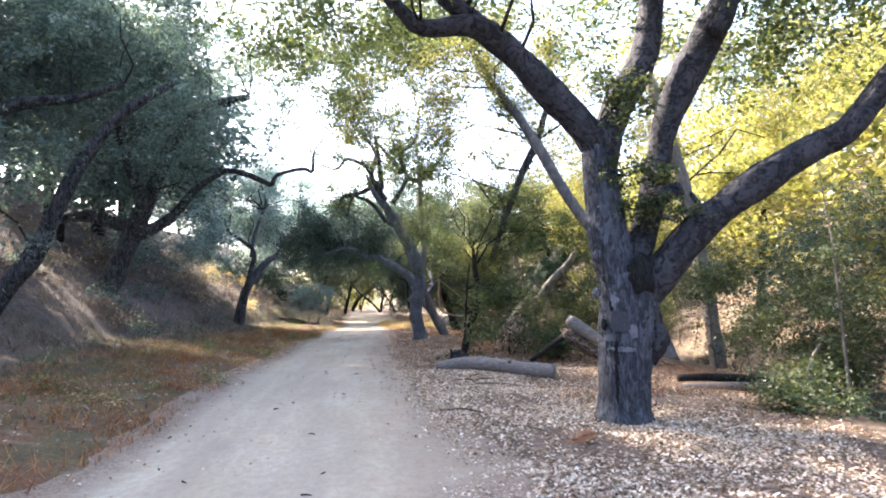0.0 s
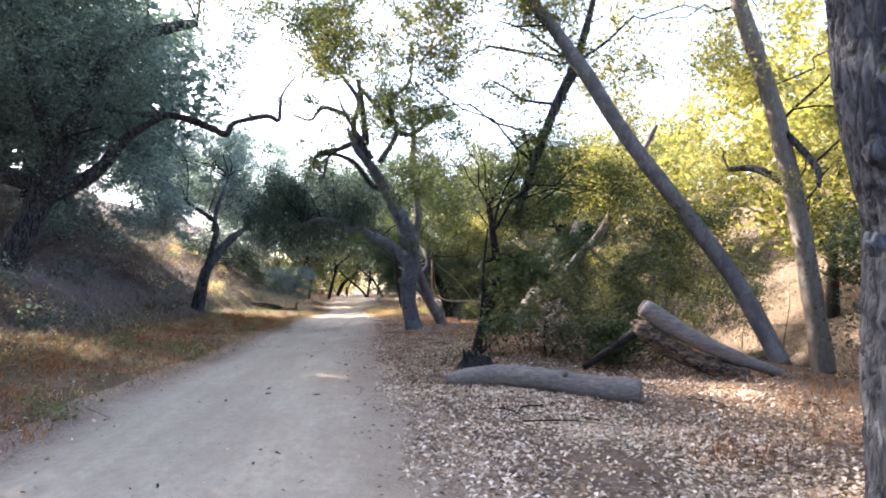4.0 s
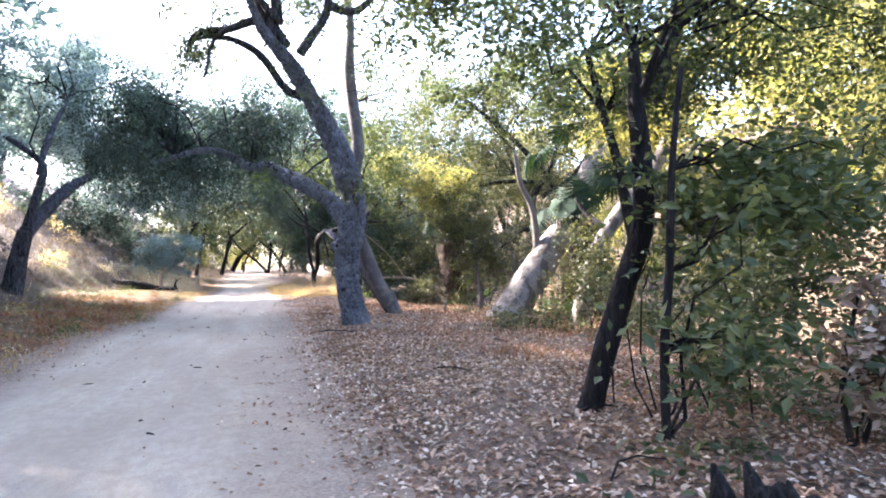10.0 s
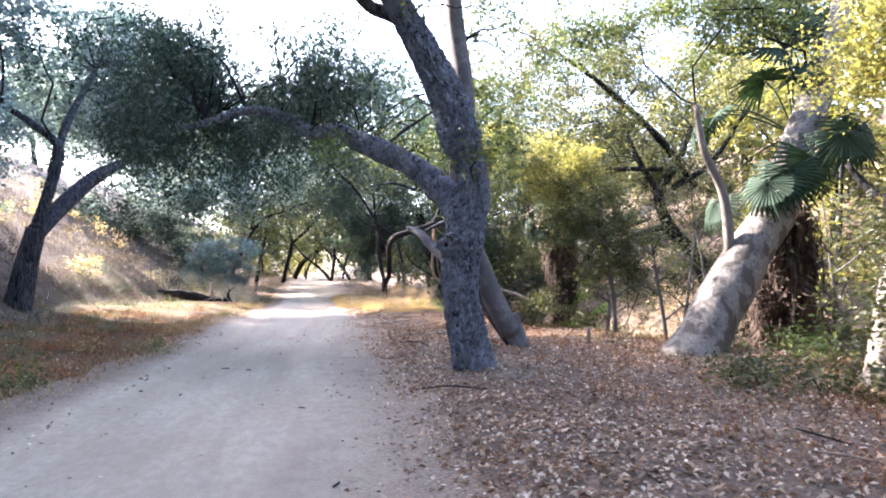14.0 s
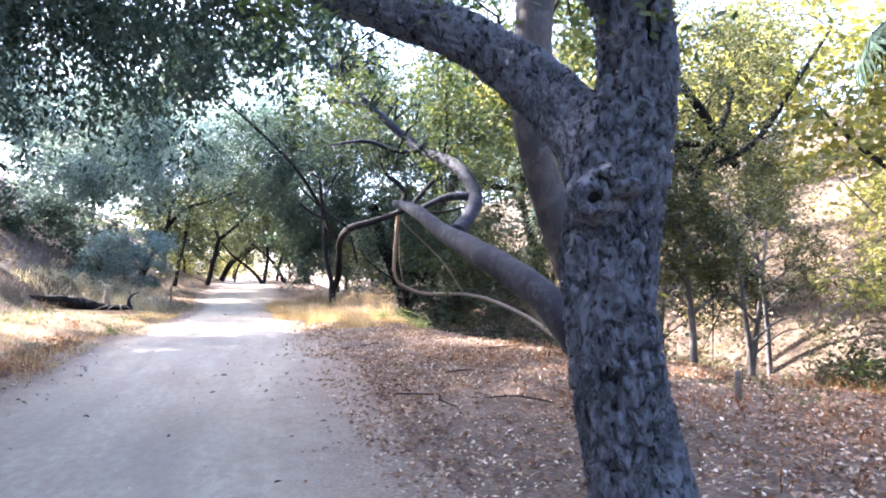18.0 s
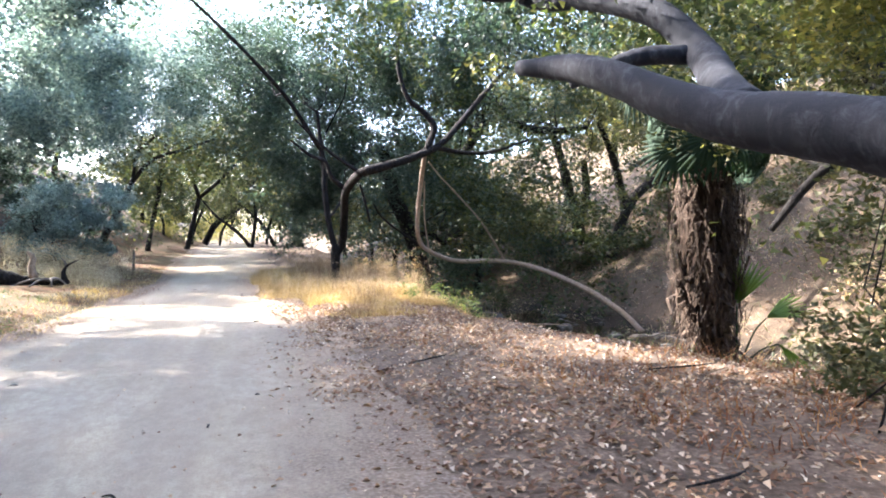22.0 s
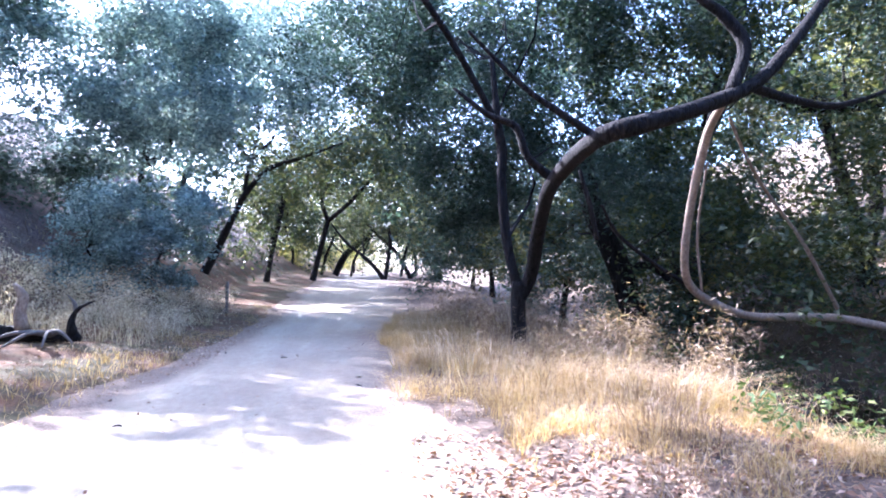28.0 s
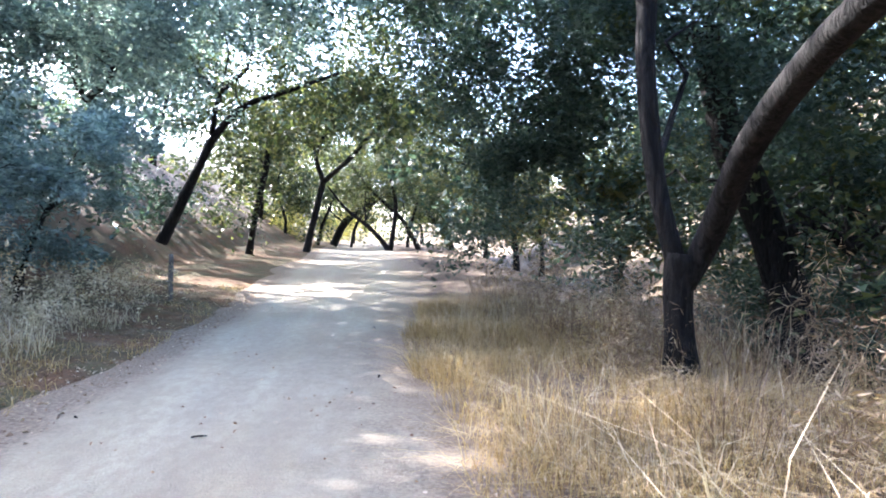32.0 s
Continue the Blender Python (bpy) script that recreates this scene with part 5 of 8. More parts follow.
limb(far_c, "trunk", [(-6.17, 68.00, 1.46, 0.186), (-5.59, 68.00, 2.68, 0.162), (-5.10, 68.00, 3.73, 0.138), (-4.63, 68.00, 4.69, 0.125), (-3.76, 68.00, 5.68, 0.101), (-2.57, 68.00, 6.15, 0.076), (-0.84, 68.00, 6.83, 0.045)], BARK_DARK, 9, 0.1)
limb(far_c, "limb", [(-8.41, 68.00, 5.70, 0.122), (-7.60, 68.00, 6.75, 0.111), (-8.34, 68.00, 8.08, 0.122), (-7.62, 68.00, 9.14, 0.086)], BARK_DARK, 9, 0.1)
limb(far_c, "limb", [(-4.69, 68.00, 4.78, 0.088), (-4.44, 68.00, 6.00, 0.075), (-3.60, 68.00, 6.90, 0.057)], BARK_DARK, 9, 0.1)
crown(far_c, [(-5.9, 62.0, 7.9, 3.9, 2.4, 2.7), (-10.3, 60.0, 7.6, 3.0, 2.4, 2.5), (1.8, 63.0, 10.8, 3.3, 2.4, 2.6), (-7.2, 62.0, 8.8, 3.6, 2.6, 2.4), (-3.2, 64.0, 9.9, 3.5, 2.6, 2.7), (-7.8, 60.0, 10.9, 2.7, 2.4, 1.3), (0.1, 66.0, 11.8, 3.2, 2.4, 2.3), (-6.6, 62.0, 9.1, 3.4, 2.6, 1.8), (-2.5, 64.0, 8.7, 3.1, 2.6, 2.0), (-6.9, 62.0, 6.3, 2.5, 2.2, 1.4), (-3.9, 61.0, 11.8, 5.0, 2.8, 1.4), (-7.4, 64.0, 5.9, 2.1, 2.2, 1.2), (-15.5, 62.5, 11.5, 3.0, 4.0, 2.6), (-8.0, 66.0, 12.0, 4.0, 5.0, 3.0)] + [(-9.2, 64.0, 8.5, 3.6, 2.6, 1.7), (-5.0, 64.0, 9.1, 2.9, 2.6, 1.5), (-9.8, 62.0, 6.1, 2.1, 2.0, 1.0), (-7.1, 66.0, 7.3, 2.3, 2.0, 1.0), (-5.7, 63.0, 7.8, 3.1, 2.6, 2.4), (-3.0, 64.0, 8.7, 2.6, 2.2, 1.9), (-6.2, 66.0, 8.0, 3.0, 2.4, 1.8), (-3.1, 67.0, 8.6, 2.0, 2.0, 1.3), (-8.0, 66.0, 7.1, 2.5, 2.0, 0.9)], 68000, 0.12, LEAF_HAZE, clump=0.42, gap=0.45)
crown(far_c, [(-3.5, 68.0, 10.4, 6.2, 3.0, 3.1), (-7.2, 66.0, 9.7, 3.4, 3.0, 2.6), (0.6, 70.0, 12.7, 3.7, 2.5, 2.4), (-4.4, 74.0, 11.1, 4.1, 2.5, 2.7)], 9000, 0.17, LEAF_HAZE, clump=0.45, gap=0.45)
# extra high foliage, added to keep sun off the trail past the gap
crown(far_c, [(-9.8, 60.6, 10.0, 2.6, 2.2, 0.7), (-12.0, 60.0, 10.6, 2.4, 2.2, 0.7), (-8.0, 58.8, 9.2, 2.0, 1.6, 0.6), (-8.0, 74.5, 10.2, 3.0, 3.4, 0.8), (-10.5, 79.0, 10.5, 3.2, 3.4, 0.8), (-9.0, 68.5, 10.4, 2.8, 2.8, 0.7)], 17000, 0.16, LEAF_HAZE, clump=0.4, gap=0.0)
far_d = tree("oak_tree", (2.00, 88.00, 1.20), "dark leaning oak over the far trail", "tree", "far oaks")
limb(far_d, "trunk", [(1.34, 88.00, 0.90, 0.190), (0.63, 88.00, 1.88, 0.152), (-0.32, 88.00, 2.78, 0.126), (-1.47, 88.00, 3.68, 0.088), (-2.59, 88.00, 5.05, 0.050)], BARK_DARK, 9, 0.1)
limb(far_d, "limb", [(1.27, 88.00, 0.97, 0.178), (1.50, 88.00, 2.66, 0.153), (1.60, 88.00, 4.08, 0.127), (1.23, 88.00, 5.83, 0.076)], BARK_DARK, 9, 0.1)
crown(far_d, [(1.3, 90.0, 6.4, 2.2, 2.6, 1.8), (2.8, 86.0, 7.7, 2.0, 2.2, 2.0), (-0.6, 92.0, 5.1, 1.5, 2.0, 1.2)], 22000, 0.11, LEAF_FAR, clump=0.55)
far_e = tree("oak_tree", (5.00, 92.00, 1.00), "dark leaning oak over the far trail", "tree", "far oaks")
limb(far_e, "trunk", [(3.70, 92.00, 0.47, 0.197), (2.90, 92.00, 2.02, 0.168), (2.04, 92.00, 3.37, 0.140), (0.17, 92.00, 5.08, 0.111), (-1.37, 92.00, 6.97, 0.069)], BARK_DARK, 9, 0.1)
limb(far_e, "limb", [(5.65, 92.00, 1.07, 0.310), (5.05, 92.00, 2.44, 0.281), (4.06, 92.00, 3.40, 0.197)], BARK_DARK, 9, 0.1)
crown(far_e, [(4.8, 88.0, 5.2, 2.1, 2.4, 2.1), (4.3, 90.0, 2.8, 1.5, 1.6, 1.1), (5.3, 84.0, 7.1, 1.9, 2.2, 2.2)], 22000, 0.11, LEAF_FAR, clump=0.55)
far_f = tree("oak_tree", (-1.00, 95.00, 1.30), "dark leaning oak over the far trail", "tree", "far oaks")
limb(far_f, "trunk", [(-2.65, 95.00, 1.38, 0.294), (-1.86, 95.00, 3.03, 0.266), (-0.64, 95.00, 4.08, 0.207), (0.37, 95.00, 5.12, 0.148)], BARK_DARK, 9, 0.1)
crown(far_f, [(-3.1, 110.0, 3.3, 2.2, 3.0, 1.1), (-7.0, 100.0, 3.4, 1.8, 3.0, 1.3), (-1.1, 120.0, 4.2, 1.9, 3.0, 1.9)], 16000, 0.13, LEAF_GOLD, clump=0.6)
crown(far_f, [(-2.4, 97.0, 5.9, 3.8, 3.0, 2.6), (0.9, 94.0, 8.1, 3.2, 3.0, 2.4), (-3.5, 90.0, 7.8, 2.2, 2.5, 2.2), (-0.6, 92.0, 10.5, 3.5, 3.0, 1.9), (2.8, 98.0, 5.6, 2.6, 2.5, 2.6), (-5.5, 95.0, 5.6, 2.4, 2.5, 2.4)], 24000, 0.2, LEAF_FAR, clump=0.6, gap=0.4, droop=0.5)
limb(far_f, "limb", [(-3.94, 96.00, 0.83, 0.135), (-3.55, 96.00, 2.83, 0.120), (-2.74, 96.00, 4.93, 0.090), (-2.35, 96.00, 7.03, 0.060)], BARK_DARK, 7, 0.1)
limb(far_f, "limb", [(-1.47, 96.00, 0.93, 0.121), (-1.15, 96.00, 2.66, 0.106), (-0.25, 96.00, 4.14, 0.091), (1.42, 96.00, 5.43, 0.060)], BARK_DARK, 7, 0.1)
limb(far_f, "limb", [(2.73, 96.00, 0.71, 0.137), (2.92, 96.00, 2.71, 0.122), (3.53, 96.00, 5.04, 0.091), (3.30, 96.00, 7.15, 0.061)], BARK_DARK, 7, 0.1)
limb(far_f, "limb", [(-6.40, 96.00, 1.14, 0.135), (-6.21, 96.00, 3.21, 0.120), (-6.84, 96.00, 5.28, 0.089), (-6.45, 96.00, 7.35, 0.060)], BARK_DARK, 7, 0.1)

far_woods = tree("far_woods", (0.0, 118.0, 2.0), "dense dim oak woods closing the end of the trail", "woods")
crown(far_woods, [(-9, 100, 4.2, 4.0, 3.0, 2.8), (-6, 112, 5.0, 4.0, 3.0, 3.0), (9, 100, 4.5, 4.5, 3.0, 3.0), (6.5, 112, 5.5, 3.5, 3.0, 3.0), (0, 124, 6.5, 5.0, 3.0, 3.4), (-12, 92, 8.5, 4.0, 3.0, 3.0), (0, 110, 10.5, 8.0, 3.0, 3.5), (-5, 104, 9.5, 5.0, 3.0, 3.0), (6, 104, 9.5, 5.0, 3.0, 3.0), (-16, 84, 6.0, 4.0, 4.0, 3.5), (13, 90, 6.0, 4.0, 3.0, 4.0), (0, 112, 15.0, 9.0, 4.0, 3.0)], 34000, 0.3, LEAF_FAR, clump=0.7, gap=0.1)
crown(far_woods, [(-9.0, 70, 2.6, 1.6, 2.2, 1.1), (-8.0, 64.5, 3.0, 1.4, 1.6, 1.3), (-10.5, 63, 4.2, 1.8, 2.2, 1.6), (-9.8, 76, 3.6, 2.0, 2.2, 1.4), (-11.5, 69, 5.0, 2.0, 2.4, 1.8), (-12.5, 60, 5.0, 2.0, 2.4, 1.6)], 22000, 0.14, LEAF_DARK, clump=0.4)

# dark oaks on the creek side of the sunny gap
creek_oak = tree("oak_tree", (3.30, 53.40, 0.10), "dark multi-stemmed oak in tall dry grass", "tree")
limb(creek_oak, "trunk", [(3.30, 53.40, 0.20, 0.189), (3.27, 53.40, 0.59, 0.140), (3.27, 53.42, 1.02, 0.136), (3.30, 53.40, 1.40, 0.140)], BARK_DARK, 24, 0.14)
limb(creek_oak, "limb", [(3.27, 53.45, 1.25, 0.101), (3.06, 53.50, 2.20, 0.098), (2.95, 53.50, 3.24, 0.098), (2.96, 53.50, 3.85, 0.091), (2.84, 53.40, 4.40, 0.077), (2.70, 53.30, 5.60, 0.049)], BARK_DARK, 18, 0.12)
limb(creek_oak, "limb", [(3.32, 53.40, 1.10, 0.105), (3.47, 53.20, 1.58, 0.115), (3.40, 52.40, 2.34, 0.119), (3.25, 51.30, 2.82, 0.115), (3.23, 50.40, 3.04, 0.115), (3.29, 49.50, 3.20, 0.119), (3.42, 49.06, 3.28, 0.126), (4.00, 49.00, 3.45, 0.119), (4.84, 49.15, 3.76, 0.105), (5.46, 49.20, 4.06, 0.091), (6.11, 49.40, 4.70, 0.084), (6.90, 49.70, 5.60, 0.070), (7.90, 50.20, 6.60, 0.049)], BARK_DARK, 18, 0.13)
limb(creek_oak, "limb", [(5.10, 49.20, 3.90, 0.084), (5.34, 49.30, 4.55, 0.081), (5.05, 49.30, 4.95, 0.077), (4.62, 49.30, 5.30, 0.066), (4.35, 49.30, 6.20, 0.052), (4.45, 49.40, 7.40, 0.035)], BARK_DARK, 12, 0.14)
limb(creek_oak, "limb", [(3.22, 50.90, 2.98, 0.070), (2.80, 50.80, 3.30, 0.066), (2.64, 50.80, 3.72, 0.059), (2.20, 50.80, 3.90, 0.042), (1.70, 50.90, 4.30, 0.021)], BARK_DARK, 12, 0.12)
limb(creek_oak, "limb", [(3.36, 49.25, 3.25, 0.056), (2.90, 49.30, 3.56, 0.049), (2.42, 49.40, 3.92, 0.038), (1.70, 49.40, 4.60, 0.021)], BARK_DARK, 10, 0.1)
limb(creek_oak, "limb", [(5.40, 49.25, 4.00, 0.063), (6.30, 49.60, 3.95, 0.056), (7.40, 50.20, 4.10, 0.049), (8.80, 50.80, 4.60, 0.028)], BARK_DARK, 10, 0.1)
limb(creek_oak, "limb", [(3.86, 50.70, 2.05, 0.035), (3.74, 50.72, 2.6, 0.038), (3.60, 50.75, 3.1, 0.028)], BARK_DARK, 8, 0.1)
# limb and foliage reaching over the trail, added to shade the litter beyond
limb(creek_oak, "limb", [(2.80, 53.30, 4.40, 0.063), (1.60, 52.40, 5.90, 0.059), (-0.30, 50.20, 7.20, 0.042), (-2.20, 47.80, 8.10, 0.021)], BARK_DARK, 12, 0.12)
crown(creek_oak, [(-2.2, 47.6, 8.3, 2.0, 1.8, 0.7), (-0.6, 46.4, 8.2, 1.4, 1.4, 0.6)], 7000, 0.15, LEAF_DARK, clump=0.36, gap=0.15)
crown(creek_oak, [(4.0, 58.0, 8.1, 2.8, 2.0, 2.4), (2.9, 57.0, 11.0, 2.7, 2.0, 1.4), (4.6, 56.0, 4.8, 2.0, 1.8, 1.5), (6.9, 53.0, 8.8, 2.8, 2.0, 2.0), (1.3, 58.0, 8.6, 2.4, 2.0, 1.3), (4.9, 56.0, 7.8, 2.5, 2.0, 1.3), (4.3, 58.0, 4.9, 1.8, 1.8, 1.3), (4.1, 56.0, 10.3, 3.8, 2.4, 1.2), (3.5, 58.0, 5.0, 1.3, 1.8, 0.9), (2.3, 64.0, 7.3, 1.2, 1.6, 0.7), (0.3, 58.0, 7.0, 2.2, 1.8, 1.3), (1.8, 57.0, 5.7, 1.8, 1.7, 1.1), (3.0, 56.0, 6.7, 1.4, 1.6, 1.0), (2.8, 60.0, 4.1, 1.0, 1.4, 1.5)] + [(4.4, 60.0, 4.1, 1.3, 1.4, 1.3), (2.5, 59.0, 4.8, 1.2, 1.6, 1.1), (2.6, 60.5, 3.0, 0.7, 1.3, 1.3), (3.6, 60.5, 2.5, 1.0, 1.3, 0.9), (3.9, 59.0, 3.9, 0.9, 1.4, 1.1), (6.0, 56.0, 4.5, 1.2, 1.5, 0.5), (1.8, 56.0, 6.6, 1.9, 1.8, 1.2), (0.4, 57.0, 7.5, 1.7, 1.7, 1.1), (7.4, 57.0, 7.7, 2.2, 1.5, 0.9), (2.4, 61.0, 1.9, 0.6, 1.0, 0.6)], 100000, 0.085, LEAF_DARK, clump=0.3, gap=0.36)
crown(creek_oak, [(7.5, 58.0, 4.3, 1.4, 1.8, 1.1), (9.9, 60.0, 2.4, 1.1, 1.6, 1.1), (8.1, 62.0, 2.9, 1.5, 1.5, 1.2), (9.5, 60.0, 3.4, 1.3, 1.5, 1.4), (9.6, 62.0, 5.1, 2.3, 1.6, 2.1), (12.0, 60.0, 8.4, 2.1, 1.5, 1.4)], 22000, 0.09, LEAF_DARK, clump=0.4)
creek_oak2 = tree("oak_tree", (6.40, 57.30, -0.30), "near-black leaning oak trunk above the creek", "tree")
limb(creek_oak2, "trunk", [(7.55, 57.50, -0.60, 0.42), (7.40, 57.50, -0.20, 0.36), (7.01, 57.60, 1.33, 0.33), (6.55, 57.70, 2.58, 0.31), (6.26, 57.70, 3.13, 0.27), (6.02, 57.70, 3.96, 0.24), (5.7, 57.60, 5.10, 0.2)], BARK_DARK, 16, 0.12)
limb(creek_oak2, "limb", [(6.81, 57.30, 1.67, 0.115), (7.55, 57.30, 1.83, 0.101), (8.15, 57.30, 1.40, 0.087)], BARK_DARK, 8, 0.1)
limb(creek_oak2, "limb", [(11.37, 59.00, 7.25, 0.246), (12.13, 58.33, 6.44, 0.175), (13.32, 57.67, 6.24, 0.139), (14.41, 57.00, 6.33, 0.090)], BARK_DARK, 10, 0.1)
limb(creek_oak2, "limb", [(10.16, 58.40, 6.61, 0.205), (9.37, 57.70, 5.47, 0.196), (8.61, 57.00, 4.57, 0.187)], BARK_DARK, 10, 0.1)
crown(creek_oak2, [(8.4, 55.0, 8.1, 2.5, 2.0, 1.2), (11.8, 54.0, 7.7, 2.4, 2.0, 1.1), (15.4, 62.0, 7.0, 3.0, 1.8, 1.5), (11.7, 55.0, 10.5, 4.3, 2.4, 1.2), (7.1, 57.0, 6.1, 1.7, 1.5, 1.0), (9.5, 56.0, 7.7, 1.9, 1.6, 1.1), (11.7, 56.0, 7.1, 1.5, 1.5, 1.0), (8.7, 54.0, 7.2, 2.2, 1.5, 1.2), (5.5, 56.0, 5.5, 1.5, 1.4, 0.9), (9.3, 60.0, 4.3, 1.5, 1.2, 1.2), (14.4, 60.0, 4.9, 1.6, 1.3, 1.6)], 26000, 0.085, LEAF_DARK, clump=0.3, droop=0.7, gap=0.45)
crown(creek_oak2, [(8.9, 60.0, 1.0, 1.6, 1.6, 1.1), (8.9, 62.0, 0.1, 1.2, 1.4, 0.8), (10.5, 60.0, 2.6, 1.9, 1.5, 1.2), (5.8, 62.0, 1.3, 0.8, 1.3, 0.8), (12.5, 59.0, 1.9, 1.8, 1.4, 1.1), (8.6, 58.0, 0.3, 0.9, 1.3, 0.6)], 20000, 0.1, LEAF_DARK, clump=0.4)
crown(creek_oak2, [(6.4, 67.0, 9.2, 3.4, 2.5, 1.8), (15.4, 67.0, 9.2, 3.8, 2.5, 2.3), (6.2, 73.0, 8.9, 6.2, 3.0, 3.7), (2.5, 75.0, 12.1, 4.2, 3.0, 2.3), (5.1, 76.0, 14.6, 8.1, 3.0, 3.2), (5.7, 73.0, 4.1, 3.2, 2.5, 2.1), (12.2, 68.0, 7.9, 3.8, 3.0, 2.3), (16.4, 68.0, 5.2, 2.9, 3.0, 2.9), (10.3, 68.0, 3.1, 2.3, 3.0, 1.9), (17.2, 70.0, 8.0, 6.6, 3.0, 3.2), (13.3, 68.0, 1.3, 3.8, 2.5, 1.5), (8.1, 70.0, 3.2, 1.6, 2.5, 2.2)], 19000, 0.28, LEAF_DARK, clump=0.6)
willow = tree("creek_tree", (14.00, 42.00, 0.60), "crooked slope tree with thin yellow-green leaves", "tree")
limb(willow, "trunk", [(14.29, 42.00, 0.40, 0.294), (13.51, 42.00, 2.04, 0.258), (12.51, 42.00, 3.14, 0.230), (12.08, 42.00, 4.40, 0.187), (12.88, 42.00, 5.64, 0.120), (13.41, 42.00, 6.90, 0.069)], BARK_DARK, 10, 0.1)
limb(willow, "limb", [(12.51, 42.00, 3.22, 0.136), (11.33, 42.50, 2.89, 0.103), (10.46, 43.00, 1.69, 0.070)], BARK_DARK, 8, 0.1)
limb(willow, "limb", [(12.17, 42.00, 4.24, 0.136), (11.56, 42.50, 5.68, 0.104), (11.12, 43.00, 7.37, 0.071)], BARK_DARK, 8, 0.1)
limb(willow, "limb", [(12.61, 42.00, 4.60, 0.120), (13.91, 41.67, 5.46, 0.094), (15.07, 41.33, 7.18, 0.069), (16.03, 41.00, 8.71, 0.043)], BARK_DARK, 8, 0.1)
crown(willow, [(11.1, 42.0, 6.6, 1.9, 2.0, 1.7), (14.2, 43.0, 5.7, 2.0, 2.0, 1.8), (10.8, 44.0, 6.5, 2.1, 2.0, 1.1), (12.9, 43.0, 5.9, 1.6, 2.0, 1.3), (17.2, 44.0, 4.5, 1.6, 1.6, 1.4), (11.9, 45.0, 4.5, 1.4, 1.6, 1.6), (13.2, 42.0, 8.5, 2.6, 2.0, 1.2), (7.2, 42.0, 6.4, 1.3, 1.6, 0.7)], 30000, 0.085, LEAF_OLIVE, clump=0.34, gap=0.42, droop=0.35)
limb(willow, "limb", [(13.51, 42.00, 4.68, 0.124), (12.06, 41.75, 6.25, 0.122), (10.65, 41.50, 7.35, 0.099), (9.08, 41.25, 8.40, 0.078), (7.77, 41.00, 9.02, 0.048)], BARK_DARK, 8, 0.1)
limb(willow, "limb", [(12.18, 42.00, 5.28, 0.102), (10.47, 41.67, 5.18, 0.090), (8.85, 41.33, 4.89, 0.068), (7.71, 41.00, 5.19, 0.038)], BARK_DARK, 8, 0.1)
crown(willow, [(7.2, 41.0, 7.8, 1.3, 1.6, 1.9), (9.6, 41.0, 8.3, 1.9, 1.8, 1.5), (8.3, 41.0, 4.8, 2.1, 1.4, 1.1), (11.1, 42.0, 6.3, 1.6, 1.5, 1.2), (6.8, 41.0, 9.5, 1.1, 1.3, 0.9)], 17000, 0.085, LEAF_OLIVE, clump=0.3, gap=0.38, droop=0.3)
crown(twin, [(2.0, 42.0, 7.2, 1.6, 1.2, 0.9), (4.2, 42.5, 6.8, 1.5, 1.2, 1.0), (5.6, 42.0, 6.0, 1.2, 1.2, 0.9), (3.2, 41.5, 8.2, 1.6, 1.2, 0.8), (1.0, 41.0, 8.4, 1.2, 1.0, 0.7)], 15000, 0.062, LEAF_DARK, clump=0.24, droop=0.9, gap=0.35)
crown(creek_oak2, [(3.9, 64.0, 8.6, 1.6, 1.6, 1.1), (6.0, 64.0, 7.4, 1.6, 1.6, 1.2), (8.3, 64.0, 6.2, 1.5, 1.6, 1.1), (7.8, 64.0, 8.6, 1.5, 1.5, 1.0)], 11000, 0.11, LEAF_DARK, clump=0.4, gap=0.1)
crown(far_c, [(-8.6, 62.0, 7.4, 1.8, 1.5, 1.0), (-6.4, 62.0, 7.6, 1.8, 1.5, 1.1), (-4.6, 62.0, 6.6, 1.3, 1.4, 1.0), (-7.6, 62.0, 6.0, 1.5, 1.4, 0.9)], 13000, 0.1, LEAF_HAZE, clump=0.36, gap=0.15)
# clumps mostly out of view, added to break up sun on trail and grass
crown(far_c, [(-9.6, 56.2, 8.0, 1.1, 0.9, 0.5), (-8.3, 56.4, 8.1, 1.0, 0.9, 0.5), (-4.3, 52.6, 8.0, 1.1, 1.2, 0.5)], 4400, 0.12, LEAF_DARK, clump=0.34, gap=0.5)
crown(creek_oak2, [(8.6, 60.0, 8.4, 1.6, 1.4, 1.0), (11.4, 60.0, 6.8, 1.7, 1.4, 1.1), (14.6, 60.0, 8.6, 1.8, 1.4, 1.2), (12.0, 60.0, 9.6, 1.8, 1.4, 1.0)], 9000, 0.11, LEAF_OLIVE, clump=0.4, gap=0.15)
crown(willow, [(6.5, 44.0, 8.9, 1.5, 1.3, 0.9), (9.6, 44.5, 8.8, 1.6, 1.3, 1.0), (12.6, 44.0, 9.4, 1.7, 1.3, 1.0), (16.0, 44.0, 8.6, 1.7, 1.3, 1.1), (14.2, 44.0, 7.4, 1.4, 1.3, 0.9)], 14000, 0.1, LEAF_OLIVE, clump=0.36, gap=0.3, droop=0.3)
# clumps added to cast shade on the trail just before the sunny stretch
crown(fork_oak, [(-10.2, 49.3, 8.0, 1.1, 1.0, 0.5), (-8.7, 49.2, 8.1, 1.1, 1.0, 0.5), (-7.3, 49.4, 8.0, 0.9, 0.9, 0.4)], 6000, 0.12, LEAF_BLUE, clump=0.34, gap=0.15)
